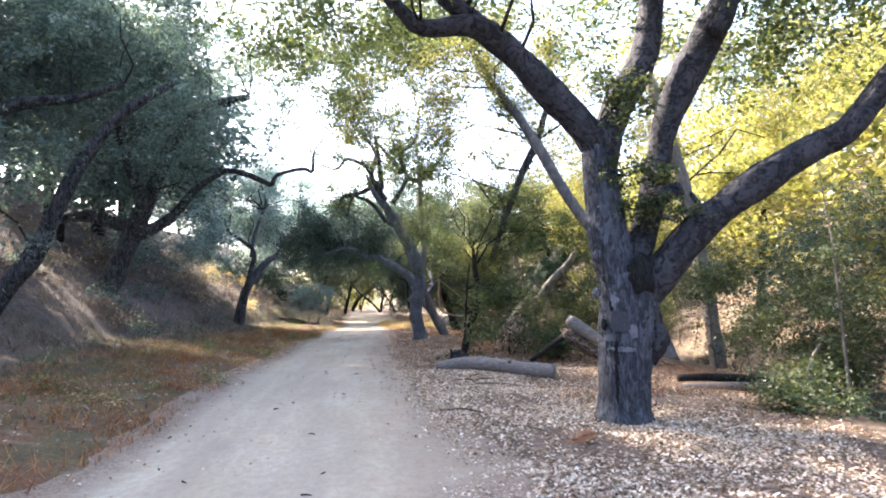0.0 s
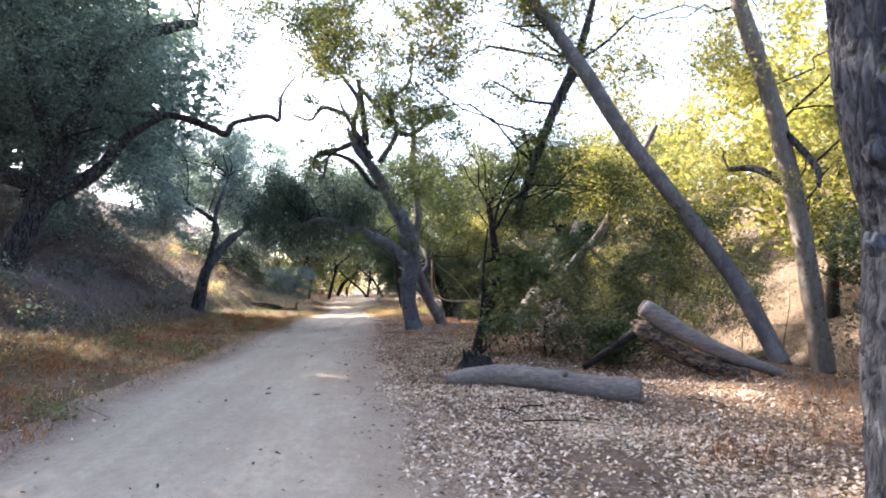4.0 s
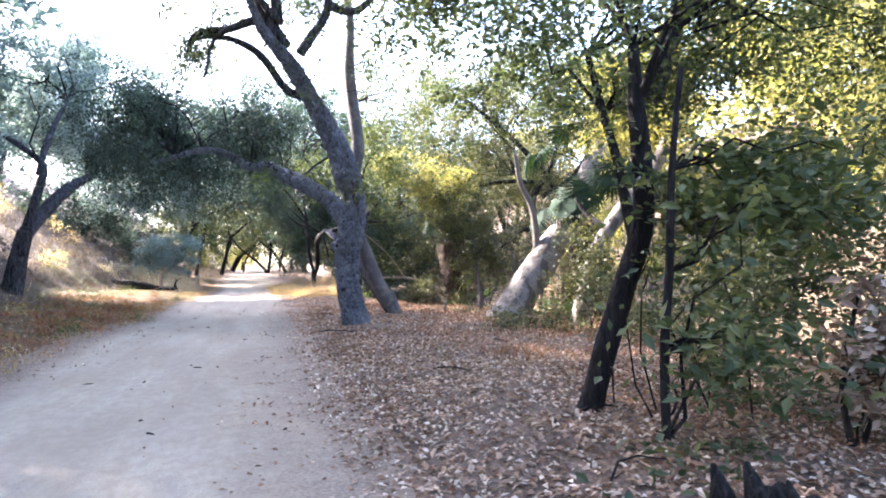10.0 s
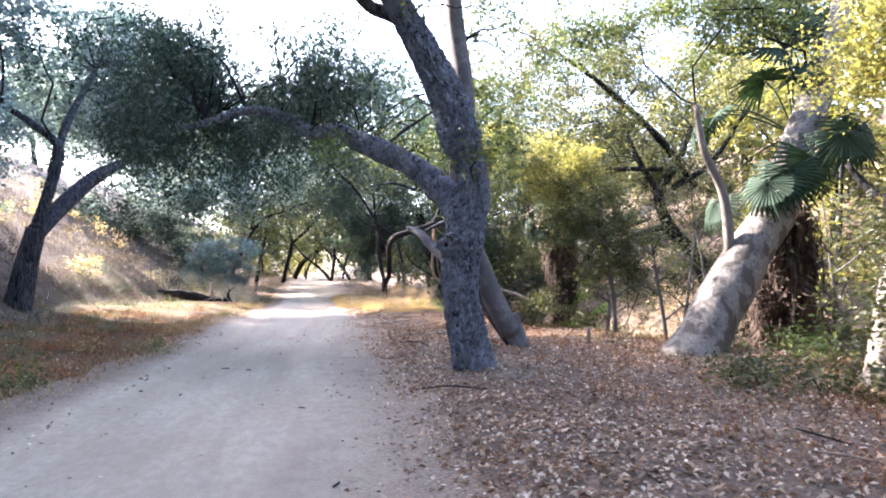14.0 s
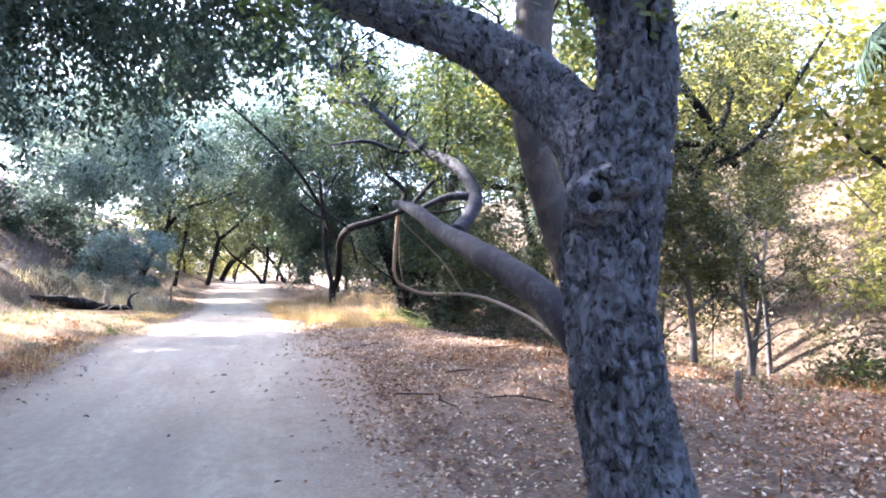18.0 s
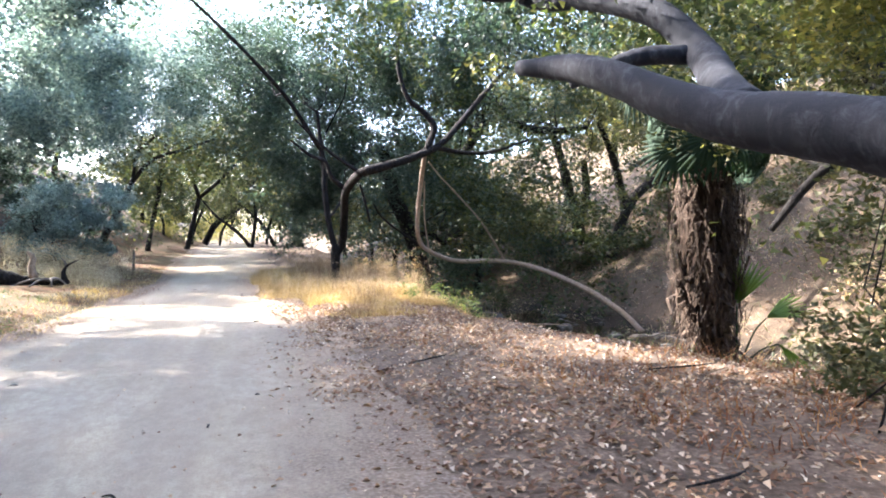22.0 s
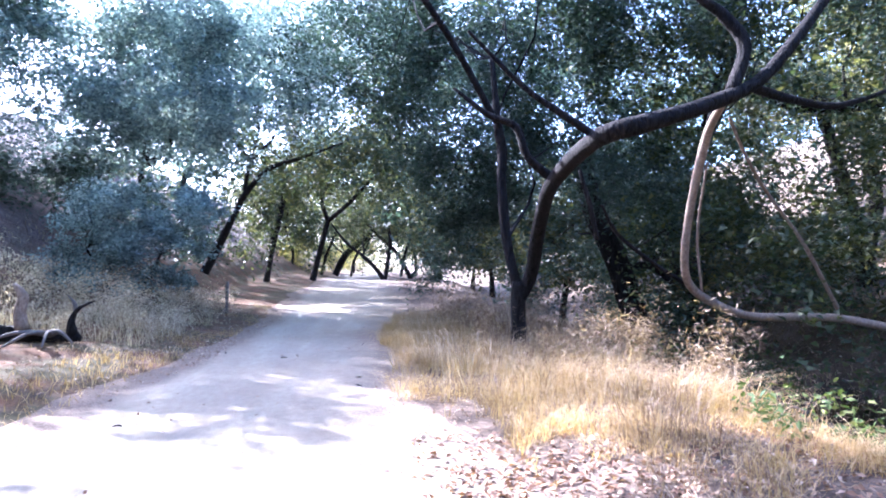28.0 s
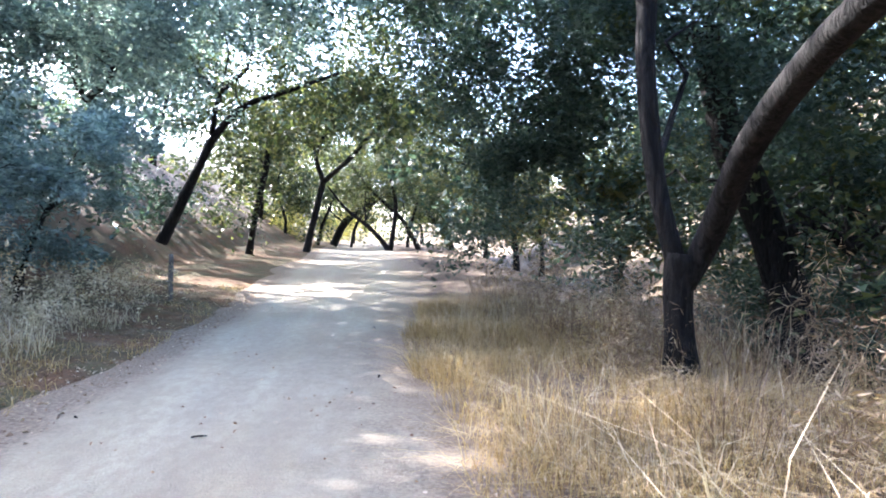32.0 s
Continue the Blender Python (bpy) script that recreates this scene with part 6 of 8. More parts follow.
crown(oak2, [(-5.0, 31.0, 13.2, 1.8, 1.5, 1.3), (-2.2, 31.0, 14.4, 1.7, 1.5, 1.2), (1.6, 31.0, 14.6, 1.8, 1.5, 1.3), (-0.6, 31.0, 12.6, 1.5, 1.3, 1.0)], 12000, 0.085, LEAF_OAK, clump=0.28, gap=0.5)
arch = tree("hanging_branch", (11.36, 48.60, -1.10), "bare bleached branch hanging from the oak and arching over the creek", "dead branch")
limb(arch, "limb", [(11.36, 48.60, -1.12, 0.078), (11.03, 49.20, -0.58, 0.082), (10.36, 50.00, 0.03, 0.078), (9.32, 50.90, 0.61, 0.074), (8.19, 51.40, 0.88, 0.070), (6.76, 51.30, 0.90, 0.066), (6.08, 51.20, 1.06, 0.066), (5.53, 51.10, 1.36, 0.066), (5.31, 50.90, 1.80, 0.062), (5.27, 50.60, 2.64, 0.062), (5.25, 50.10, 3.54, 0.066), (5.15, 49.50, 3.85, 0.055)], BARK_BLEACHED, 16, 0.08)
limb(arch, "branch", [(8.22, 51.35, 0.95, 0.035), (7.34, 51.00, 2.07, 0.031), (6.46, 50.60, 2.84, 0.025), (5.75, 50.00, 3.30, 0.022), (5.25, 49.50, 3.65, 0.023)], BARK_BLEACHED, 10, 0.1)
limb(arch, "branch", [(5.72, 51.15, 1.30, 0.022), (5.52, 50.90, 2.20, 0.020), (5.36, 50.30, 3.20, 0.016)], BARK_BLEACHED, 8, 0.1)
limb(arch, "branch", [(5.50, 51.10, 1.38, 0.039), (4.90, 51.15, 1.75, 0.035), (4.30, 51.10, 2.20, 0.027), (4.0, 50.9, 2.6, 0.016)], BARK_DARK, 8, 0.12, "dark side branch")
creek_t1 = tree("oak_tree", (16.00, 60.00, 0.60), "small dark oak on the far creek bank", "tree", "creek bank oaks")
limb(creek_t1, "trunk", [(15.77, 60.00, 1.27, 0.355), (15.62, 60.00, 2.31, 0.314), (15.17, 60.00, 3.77, 0.271), (14.72, 60.00, 5.43, 0.209), (14.16, 60.00, 6.87, 0.146)], BARK_DARK, 10, 0.1)
limb(creek_t1, "limb", [(15.62, 60.00, 2.10, 0.251), (16.06, 60.00, 3.79, 0.211), (15.92, 60.00, 5.27, 0.148)], BARK_DARK, 10, 0.1)
limb(creek_t1, "limb", [(18.46, 60.00, 1.91, 0.258), (18.00, 60.00, 3.85, 0.215), (17.41, 60.00, 5.77, 0.172), (16.70, 60.00, 7.24, 0.107)], BARK_DARK, 10, 0.1)
crown(creek_t1, [(14.9, 60.0, 6.7, 2.3, 2.0, 1.5), (19.4, 61.0, 7.4, 2.5, 2.0, 1.6), (12.2, 58.0, 3.1, 1.1, 1.6, 1.3), (10.3, 56.0, 2.0, 1.5, 1.3, 0.8), (16.8, 60.0, 7.4, 2.8, 2.0, 1.8)], 16000, 0.12, LEAF_OLIVE, clump=0.42)
crown(creek_t1, [(8.0, 51.0, 8.2, 2.8, 2.8, 1.3), (11.0, 54.0, 9.0, 3.0, 3.0, 1.4), (7.0, 56.0, 8.5, 3.0, 3.0, 1.4)], 12000, 0.13, LEAF_DARK, clump=0.4, gap=0.45)
creek_t2 = tree("oak_tree", (17.50, 55.00, 1.00), "crooked small oak on the far creek bank", "tree", "creek bank oaks")
limb(creek_t2, "trunk", [(14.30, 55.00, 0.85, 0.245), (14.62, 55.00, 1.83, 0.214), (15.15, 55.00, 3.00, 0.200), (15.87, 55.00, 3.69, 0.185), (16.71, 55.00, 4.23, 0.153), (16.86, 55.00, 5.44, 0.086)], BARK_DARK, 10, 0.1)
limb(creek_t2, "limb", [(16.29, 55.00, 3.87, 0.135), (17.56, 55.00, 4.26, 0.103), (18.87, 55.00, 4.76, 0.061)], BARK_DARK, 8, 0.1)
crown(creek_t2, [(14.8, 55.0, 8.6, 2.2, 2.0, 1.4), (14.2, 56.0, 8.5, 2.9, 2.0, 1.4), (17.4, 54.0, 8.3, 2.6, 2.0, 1.2), (16.8, 55.0, 6.8, 1.9, 2.0, 1.0), (15.8, 53.0, 7.9, 1.7, 2.0, 1.1), (16.6, 55.0, 5.6, 1.9, 1.8, 1.3), (21.0, 52.0, 7.1, 2.2, 2.0, 1.4), (16.6, 57.0, 9.1, 1.7, 1.8, 0.9)], 14000, 0.12, LEAF_OLIVE, clump=0.42)


def thin_tree(x, y, tall, lean, leaf, count, label):
    """A slender crooked stem with a few bare arms and sparse leaves."""
    z = ground_z(x, y)
    t = tree("slope_tree", (x, y, z), label, "tree", "thin slope trees")
    limb(t, "trunk", [(x, y, z - .15, .075), (x + .1 * lean, y, z + tall * .25, .06), (x + .45 * lean, y, z + tall * .55, .045), (x + lean, y, z + tall, .015)], BARK_SMOOTH, 9, 0.12)
    for k, side in ((.3, 1), (.45, -1), (.6, 1), (.72, -1)):
        a = (x + lean * k * k * 1.3, y, z + tall * k)
        limb(t, "limb", [(*a, .03), (a[0] + side * tall * .14, y - .1, a[2] + tall * .1, .02), (a[0] + side * tall * .27, y, a[2] + tall * (.12 + .1 * (k > .5)), .008)], BARK_SMOOTH, 6, 0.12)
    crown(t, [(x + .8 * lean, y, z + tall * .85, tall * .2, tall * .2, tall * .14), (x + .3 * lean + tall * .2, y, z + tall * .62, tall * .13, tall * .16, tall * .1), (x + .3 * lean - tall * .18, y, z + tall * .55, tall * .13, tall * .16, tall * .1)], count, 0.07, leaf, clump=0.26, gap=0.4, droop=0.2)


for x, y, tall, lean, leaf, count in ((9.4, 37.0, 4.2, -.5, LEAF_OLIVE, 2400), (10.8, 38.6, 4.8, .6, LEAF_OLIVE, 2800), (11.6, 36.0, 5.2, .4, LEAF_GOLD, 2800), (8.4, 38.6, 3.2, .3, LEAF_OLIVE, 1800), (13.0, 40.4, 5.5, -.7, LEAF_OLIVE, 3000), (12.4, 34.2, 4.6, -.4, LEAF_GOLD, 2600), (15.2, 37.5, 5.6, .5, LEAF_OLIVE, 3000), (7.6, 36.4, 3.4, -.3, LEAF_OLIVE, 2600), (9.9, 25.6, 3.6, .4, LEAF_OLIVE, 2600), (11.4, 27.6, 4.4, -.5, LEAF_OLIVE, 2800), (8.6, 23.6, 3.2, .3, LEAF_OLIVE, 2600), (12.8, 30.4, 5.0, .4, LEAF_GOLD, 2800)):
    thin_tree(x, y, tall, lean, leaf, count, "slender grey-stemmed tree with sparse leaves on the slope")
brush_h = tree("shrub", (6.30, 36.00, 0.00), "tangled olive shrub in front of the shaggy palm", "shrub", "brush wall")
crown(brush_h, [(5.4, 36.6, 0.7, 0.5, 0.7, 0.5), (7.3, 37.0, 0.5, 0.5, 0.7, 0.5), (6.0, 36.6, 2.6, 0.7, 0.8, 0.6), (5.2, 36.2, 1.8, 0.5, 0.6, 0.5), (7.6, 36.6, 2.2, 0.5, 0.7, 0.6), (6.8, 36.8, 3.4, 0.8, 0.8, 0.5)], 13000, 0.065, LEAF_OLIVE, clump=0.2, gap=0.3)
crown(brush_h, [(5.6, 37.5, 4.3, 0.9, 0.9, 0.8), (6.9, 37.5, 4.6, 0.8, 0.9, 0.8), (4.9, 37.5, 5.3, 0.6, 0.8, 0.6)], 9000, 0.07, LEAF_GOLD, clump=0.24, gap=0.3)


# ---- hillside woods on both slopes ----
def hill_tree(x, y, s, leaf, label, group):
    z = ground_z(x, y)
    t = tree("hillside_oak", (x, y, z - 0.1), label, "tree", group)
    lean = random.uniform(-0.8, 0.8)
    limb(t, "trunk", [(x, y, z - 0.2, 0.17 * s), (x + lean * 0.3, y, z + 1.2 * s, 0.13 * s), (x + lean, y + 0.3, z + 2.8 * s, 0.09 * s), (x + 1.4 * lean, y, z + 4.4 * s, 0.03 * s)], BARK_DARK, 8)
    limb(t, "limb", [(x + lean * 0.5, y, z + 1.6 * s, 0.08 * s), (x - 1.0 * s, y + 0.4, z + 2.8 * s, 0.05 * s), (x - 1.7 * s, y + 0.6, z + 3.8 * s, 0.02 * s)], BARK_DARK, 7)
    blobs = [(x + lean, y, z + 4.2 * s, 1.9 * s, 1.9 * s, 1.4 * s), (x - 1.4 * s, y + 0.5, z + 3.6 * s, 1.5 * s, 1.5 * s, 1.1 * s), (x + 1.5 * s, y - 0.6, z + 3.2 * s, 1.5 * s, 1.6 * s, 1.2 * s), (x + 0.3, y + 1.2 * s, z + 2.4 * s, 1.3 * s, 1.3 * s, 1.0 * s)]
    crown(t, blobs, 4000, 0.2 * s, leaf, 0.5 * s)
    return t


random.seed(5)
protos = [hill_tree(22, 34, 1.3, LEAF_GOLD, "yellow-green oak on the sunlit slope", "sunlit slope trees"),
          hill_tree(20, 20, 1.4, LEAF_GOLD, "yellow-green oak on the sunlit slope", "sunlit slope trees"),
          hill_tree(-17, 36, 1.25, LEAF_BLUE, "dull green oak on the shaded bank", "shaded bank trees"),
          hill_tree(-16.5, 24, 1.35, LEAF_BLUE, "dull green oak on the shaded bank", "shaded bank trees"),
          hill_tree(12, 64, 1.2, LEAF_OLIVE, "olive-green oak by the creek", "creek woods")]


def scatter(kinds, places):
    for i, (x, y, s) in enumerate(places):
        copy_thing(protos[kinds[i % len(kinds)]], pose(x, y, ground_z(x, y) - 0.12, 0, 0, random.uniform(0, 360)) @ Matrix.Scale(s, 4))


scatter((0, 1), [(18, 10, 1.0), (15, 14.5, .9), (24, 14, 1.2), (17, 27, 1.0), (24, 26, 1.2), (17.5, 40, 0.9), (26, 42, 1.2), (23, 52, 1.1), (29, 60, 1.2), (24, 70, 1.2), (30, 33, 1.3), (27, 4, 1.2), (17, 2, 1.0), (33, 20, 1.4), (33, 48, 1.4)])
# several of these, high on the left bank, are added to shade the slope
scatter((2, 3), [(-13, 12, 1.3), (-18, 18, 1.5), (-13, 20, 1.3), (-16, 44, 1.8), (-12.5, 35, 1.6), (-15, 4, 1.0), (-22, 28, 1.2), (-14, 31, .8), (-24, 42, 1.2), (-19, 47.5, 1.4), (-21, 40, 1.3), (-16, 40, 1.8), (-25, 50, 1.4), (-17, 66, 1.0), (-21, 74, 1.2), (-12, 78, 1.0), (-9, -4, 1.0), (-13, 88, 1.1), (-28, 54, 1.2), (-19, -8, 1.2)])
scatter((4,), [(9, 70, 1.0), (14, 76, 1.1), (8, 82, 1.0), (12, 92, 1.1), (-8, 96, 1.0), (-2, 118, 1.1), (5, 112, 1.1), (-9, 110, 1.1), (10, 104, 1.2), (8, -10, 1.1), (0, -22, 1.2)])


# ---- stuff on the ground ----
def sow(name, label, material, n, area, tall, wide, keep=None, lean=0.5, seed=1, bend=0.4, coarse=False):
    """Blades of grass or weed, each two bent pieces, inside (x0, x1, y0, y1)."""
    rng = np.random.RandomState(seed)
    x0, x1, y0, y1 = area
    x, y = rng.uniform(x0, x1, n), rng.uniform(y0, y1, n)
    p = np.stack([x, y, 0 * x], 1)
    dens = 0.55 + 0.45 * wave3(p, 1.7, seed + 50) + 0.25 * wave3(p, 5, seed + 51)
    ok = rng.uniform(0, 1, n) < dens
    if keep is not None:
        ok &= keep(x, y)
    p = p[ok]
    n = len(p)
    p[:, 2] = height(p[:, 0], p[:, 1]) - 0.02
    h = (tall * rng.uniform(0.3, 1.25, n) * np.clip(0.8 + 0.4 * wave3(p, 1.6, seed + 52), 0.25, 1.5))[:, None]
    a = rng.uniform(0, 6.283, n)
    d = np.stack([np.cos(a), np.sin(a), 0 * a], 1)
    s = np.stack([-np.sin(a), np.cos(a), 0 * a], 1) * wide
    k = (lean * rng.uniform(0.05, 1.3, n))[:, None]
    m = p + h * 0.55 * (d * k * 0.6 + (0, 0, 1))
    tip = m + h * 0.55 * (d * (k + bend) + (0, 0, 0.8 - bend * 0.6))
    verts = np.stack([p - s, p + s, m + s * 0.8, m - s * 0.8, m - s * 0.8, m + s * 0.8, tip + s * 0.15, tip - s * 0.15], 1).reshape(-1, 3)
    faces = np.arange(8 * n).reshape(-1, 4)
    if coarse:
        verts, faces = np.stack([p - s, p + s, tip], 1).reshape(-1, 3), np.arange(3 * n).reshape(-1, 3)
    ob = new(name, mesh_of(name, verts, faces, material))
    return tagged(ob, label, "grass", "", "stuff")


def strew(name, label, material, n, area, size, keep=None, seed=1):
    """Fallen leaves lying flat or curled."""
    rng = np.random.RandomState(seed)
    x0, x1, y0, y1 = area
    x, y = rng.uniform(x0, x1, n), rng.uniform(y0, y1, n)
    p = np.stack([x, y, 0 * x], 1)
    ok = rng.uniform(0, 1, n) < 0.6 + 0.4 * wave3(p, 1.4, seed + 60) + 0.2 * wave3(p, 6, seed + 61)
    if keep is not None:
        ok &= keep(x, y)
    p = p[ok]
    n = len(p)
    p[:, 2] = height(p[:, 0], p[:, 1]) + rng.uniform(0.0, 0.03, n)
    a = rng.uniform(0, 6.283, n)
    d = np.stack([np.cos(a), np.sin(a), rng.normal(size=n) * 0.3], 1)
    s = np.stack([-np.sin(a), np.cos(a), rng.normal(size=n) * 0.3], 1)
    ln = (size * rng.uniform(0.6, 1.4, n))[:, None]
    curl = np.zeros((n, 3))
    curl[:, 2] = rng.uniform(0.05, 0.35, n)
    verts = np.stack([p - d * ln * 0.5, p + s * ln * 0.33 + curl * ln, p + d * ln * 0.6, p - s * ln * 0.33 + curl * ln], 1).reshape(-1, 3)
    faces = np.arange(4 * n).reshape(-1, 4)
    if size > 0.07:
        verts, faces = verts.reshape(-1, 4, 3)[:, :3].reshape(-1, 3), np.arange(3 * n).reshape(-1, 3)
    ob = new(name, mesh_of(name, verts, faces, material))
    return tagged(ob, label, "leaf litter", "", "stuff")


def off_trail(gap=0.0):
    def test(x, y):
        l, r = trail_edges(y)
        return (x < l - gap) | (x > r + gap)
    return test


def in_patches(gap, f, seed, above):
    def test(x, y):
        return off_trail(gap)(x, y) & (wave3(np.stack([x, y, 0 * x], 1), f, seed) > above)
    return test


def beside_trail(reach):
    def test(x, y):
        l, r = trail_edges(y)
        return np.sin(x * 917.0 + y * 613.0) * 0.5 + 0.5 > np.maximum(r - x, 0) / reach
    return test


strew("leaf_litter", "pale dry oak leaves scattered over bare earth", LITTER, 56000, (0.6, 6.5, 1.5, 27), 0.05, off_trail(-0.1), 3)
strew("leaf_litter", "reddish-brown fallen leaves under the oaks", LITTER_RED, 74000, (0.9, 7.5, 15, 47), 0.052, lambda x, y: beside_trail(0.5)(x, y) & (height(x, y) > -0.4), 4)
strew("leaf_litter", "dry leaves drifting over the path's edge", LITTER_RED, 16000, (-0.6, 1.9, 2, 46), 0.042, beside_trail(0.8), 30)
strew("leaf_litter", "small curled pale leaves among the red", LITTER_PALE, 14000, (0.5, 6.5, 15, 42), 0.034, lambda x, y: beside_trail(0.6)(x, y) & (height(x, y) > -0.4), 31)
strew("leaf_litter", "a few dry leaves blown onto the path", LITTER_RED, 4200, (-2.6, 1.3, 1, 62), 0.032, None, 5)
strew("leaf_litter", "dry leaves along the grassy verge", LITTER, 4500, (-5.5, -2.3, 2, 40), 0.05, None, 6)
strew("leaf_litter", "fallen leaves on the creek banks", LITTER_RED, 26000, (6, 22, 20, 62), 0.085, lambda x, y: (height(x, y) > -0.5) | (y < 40), 7)
strew("leaf_litter", "pale fallen leaves on the far slope", LITTER, 22000, (9, 22, 26, 64), 0.085, None, 27)
strew("leaf_litter", "bleached dry leaves thick round the great oak", LITTER_PALE, 70000, (0.6, 6.4, 2.5, 15.5), 0.046, lambda x, y: beside_trail(0.9)(x, y) & (x < 5.2 + 0.6 * np.sin(y)), 8)

sow("dry_weeds", "low rust-brown weeds on the verge", RUST, 46000, (-6.8, -2.5, 2, 42), 0.2, 0.007, off_trail(0.12), 1.6, 11, 0.5, True)
sow("dry_weeds", "tufts of rust-brown weeds near the path", RUST, 12000, (-4.6, -2.6, 2, 40), 0.18, 0.006, in_patches(0.1, 1.6, 82, -0.1), 1.5, 31)
sow("green_weeds", "low dull-green weeds at the foot of the bank", GREEN_WEED, 44000, (-8.5, -3.4, 2, 50), 0.15, 0.008, lambda x, y: off_trail(0.6)(x, y) & (x < -4.2 + 0.8 * np.sin(0.7 * y)), 1.5, 12, 0.5, True)
sow("dry_grass", "short straw-coloured grass along the path edge", STRAW, 8000, (-3.6, -2.4, 14, 52), 0.16, 0.005, off_trail(0.05), 1.2, 13)
sow("bank_grass", "dry mauve-brown brush on the shaded bank", DRY_BRUSH, 46000, (-17, -6.0, 8, 62), 0.42, 0.011, None, 1.1, 14, 0.6, True)
sow("bank_grass", "thin dry grass on the bare bank", SEED, 9000, (-17, -6.5, 8, 62), 0.26, 0.01, None, 0.8, 28, 0.4, True)
sow("tall_grass", "tall golden dry grass beside the path", STRAW, 60000, (0.7, 4.4, 46.6, 60), 0.42, 0.0026, lambda x, y: off_trail(0.1)(x, y) & ((y > 48.4) | (x > 1.7)), 1.5, 15, 0.9)
sow("tall_grass", "thin golden grass stems gone to seed", SEED, 9000, (1.2, 4.6, 47.4, 60), 0.72, 0.0032, in_patches(0.4, 2.2, 77, -0.2), 1.2, 24, 0.9)
sow("tall_grass", "blond dry grass in front of the bush", STRAW, 15000, (-6.5, -2.1, 51.4, 64), 0.2, 0.003, in_patches(0.35, 1.6, 79, 0.1), 1.5, 16, 0.9)
sow("seed_weeds", "grey-brown seeding weeds behind the grass", WEED_BROWN, 7000, (2.4, 5.6, 48.2, 62), 0.8, 0.004, in_patches(0.6, 1.5, 80, -0.1), 1.1, 17, 0.8)
sow("seed_weeds", "pale seeding weeds below the bush", PALE_WEED, 5000, (-8, -3.2, 52.5, 57.8), 0.5, 0.005, off_trail(0.8), 1.1, 18, 0.8)
sow("tall_grass", "golden dry grass thinning towards the litter", STRAW, 16000, (1.7, 4.6, 44.0, 47.4), 0.34, 0.0028, in_patches(0.5, 1.9, 83, -0.35), 1.3, 33, 0.6)
sow("seed_weeds", "grey-brown seeding weeds on the creek rim", WEED_BROWN, 5000, (2.2, 4.8, 43.6, 49), 0.6, 0.004, in_patches(0.8, 1.5, 84, -0.2), 1.2, 34, 0.8)
sow("dry_grass", "short dry grass on the creek rim", STRAW, 9000, (2.2, 5.0, 43.4, 48), 0.24, 0.003, in_patches(0.6, 1.8, 78, 0.05), 1.5, 23, 0.9)
strew("leaf_litter", "pale dry leaves on the sunny path edge", LITTER, 9000, (0.6, 4.6, 41, 52), 0.035, lambda x, y: off_trail(-0.15)(x, y) & (height(x, y) > -0.4), 25)
strew("leaf_litter", "dry crumbs along the far path edge", LITTER, 7000, (-4.2, -1.8, 43, 64), 0.035, off_trail(-0.1), 26)
sow("rust_weeds", "rust-coloured dead weeds under the brush", RUST, 16000, (3.2, 8, 11, 40), 0.2, 0.005, off_trail(1.4), 1.6, 19)
sow("creek_weeds", "dull weeds on the creek slopes", GREEN_WEED, 22000, (5.5, 18, 24, 64), 0.24, 0.012, None, 1.4, 20, 0.4, True)
sow("creek_weeds", "thin straw weeds on the sunlit slope", SEED, 16000, (8, 22, 22, 64), 0.32, 0.01, None, 1.2, 29, 0.5, True)


# ---- dead seeding weeds and slope shrubs ----
def tuft(name, x, y, r, h, n, size, material, label, category, group, droop=0.25, narrow=0.45):
    z = ground_z(x, y)
    t = thing(name, (x, y, z), label, category, group)
    crown(t, [(x, y, z + h * 0.62, r, r, h * 0.4), (x + 0.3 * r, y, z + h * 0.3, r * 0.8, r * 0.8, h * 0.3)], n, size, material, 0.16 + 0.1 * r, droop, 0.3, narrow, "foliage")
    return t


random.seed(21)
for x, y, h in ((3.0, 50.2, .8), (3.6, 51.4, 1.0), (4.2, 50.6, .9), (3.9, 52.6, 1.1), (2.7, 53.2, .9), (4.6, 53.4, 1.0), (4.9, 51.8, .9), (2.4, 55.2, .8), (3.4, 55.4, 1.0), (4.4, 48.6, .8), (4.8, 49.6, .8), (2.2, 57.5, .9), (3.2, 58.2, 1.0), (3.3, 49.4, .8), (4.1, 49.9, .9), (5.2, 50.6, .9), (4.6, 51.0, 1.0), (5.3, 52.6, 1.0), (3.9, 54.2, .9)):
    tuft("dead_weed", x, y, 0.34, h * 1.15, 1100, 0.05, WEED_BROWN, "tall dead brown weed with feathery seed heads", "weed", "dead weeds", 0.3, 0.16)
for x, y, h in ((-5.0, 56.6, .8), (-5.8, 55.8, .8), (-4.4, 57.6, .7), (-6.6, 56.2, .9), (-3.9, 58.6, .6), (-7.2, 55.2, .9), (-5.4, 54.6, .6), (-4.6, 60.8, .6), (-4.7, 55.4, .7), (-3.8, 55.9, .6), (-4.2, 54.6, .6), (-6.3, 54.4, .7), (-3.5, 56.8, .6), (-5.6, 57.0, .8), (-6.0, 53.6, .6), (-4.9, 53.6, .5)):
    tuft("dead_weed", x, y, 0.5, h * 1.3, 1300, 0.036, PALE_WEED, "pale dead weed with fluffy seed heads", "weed", "dead weeds", 0.2, 0.3)
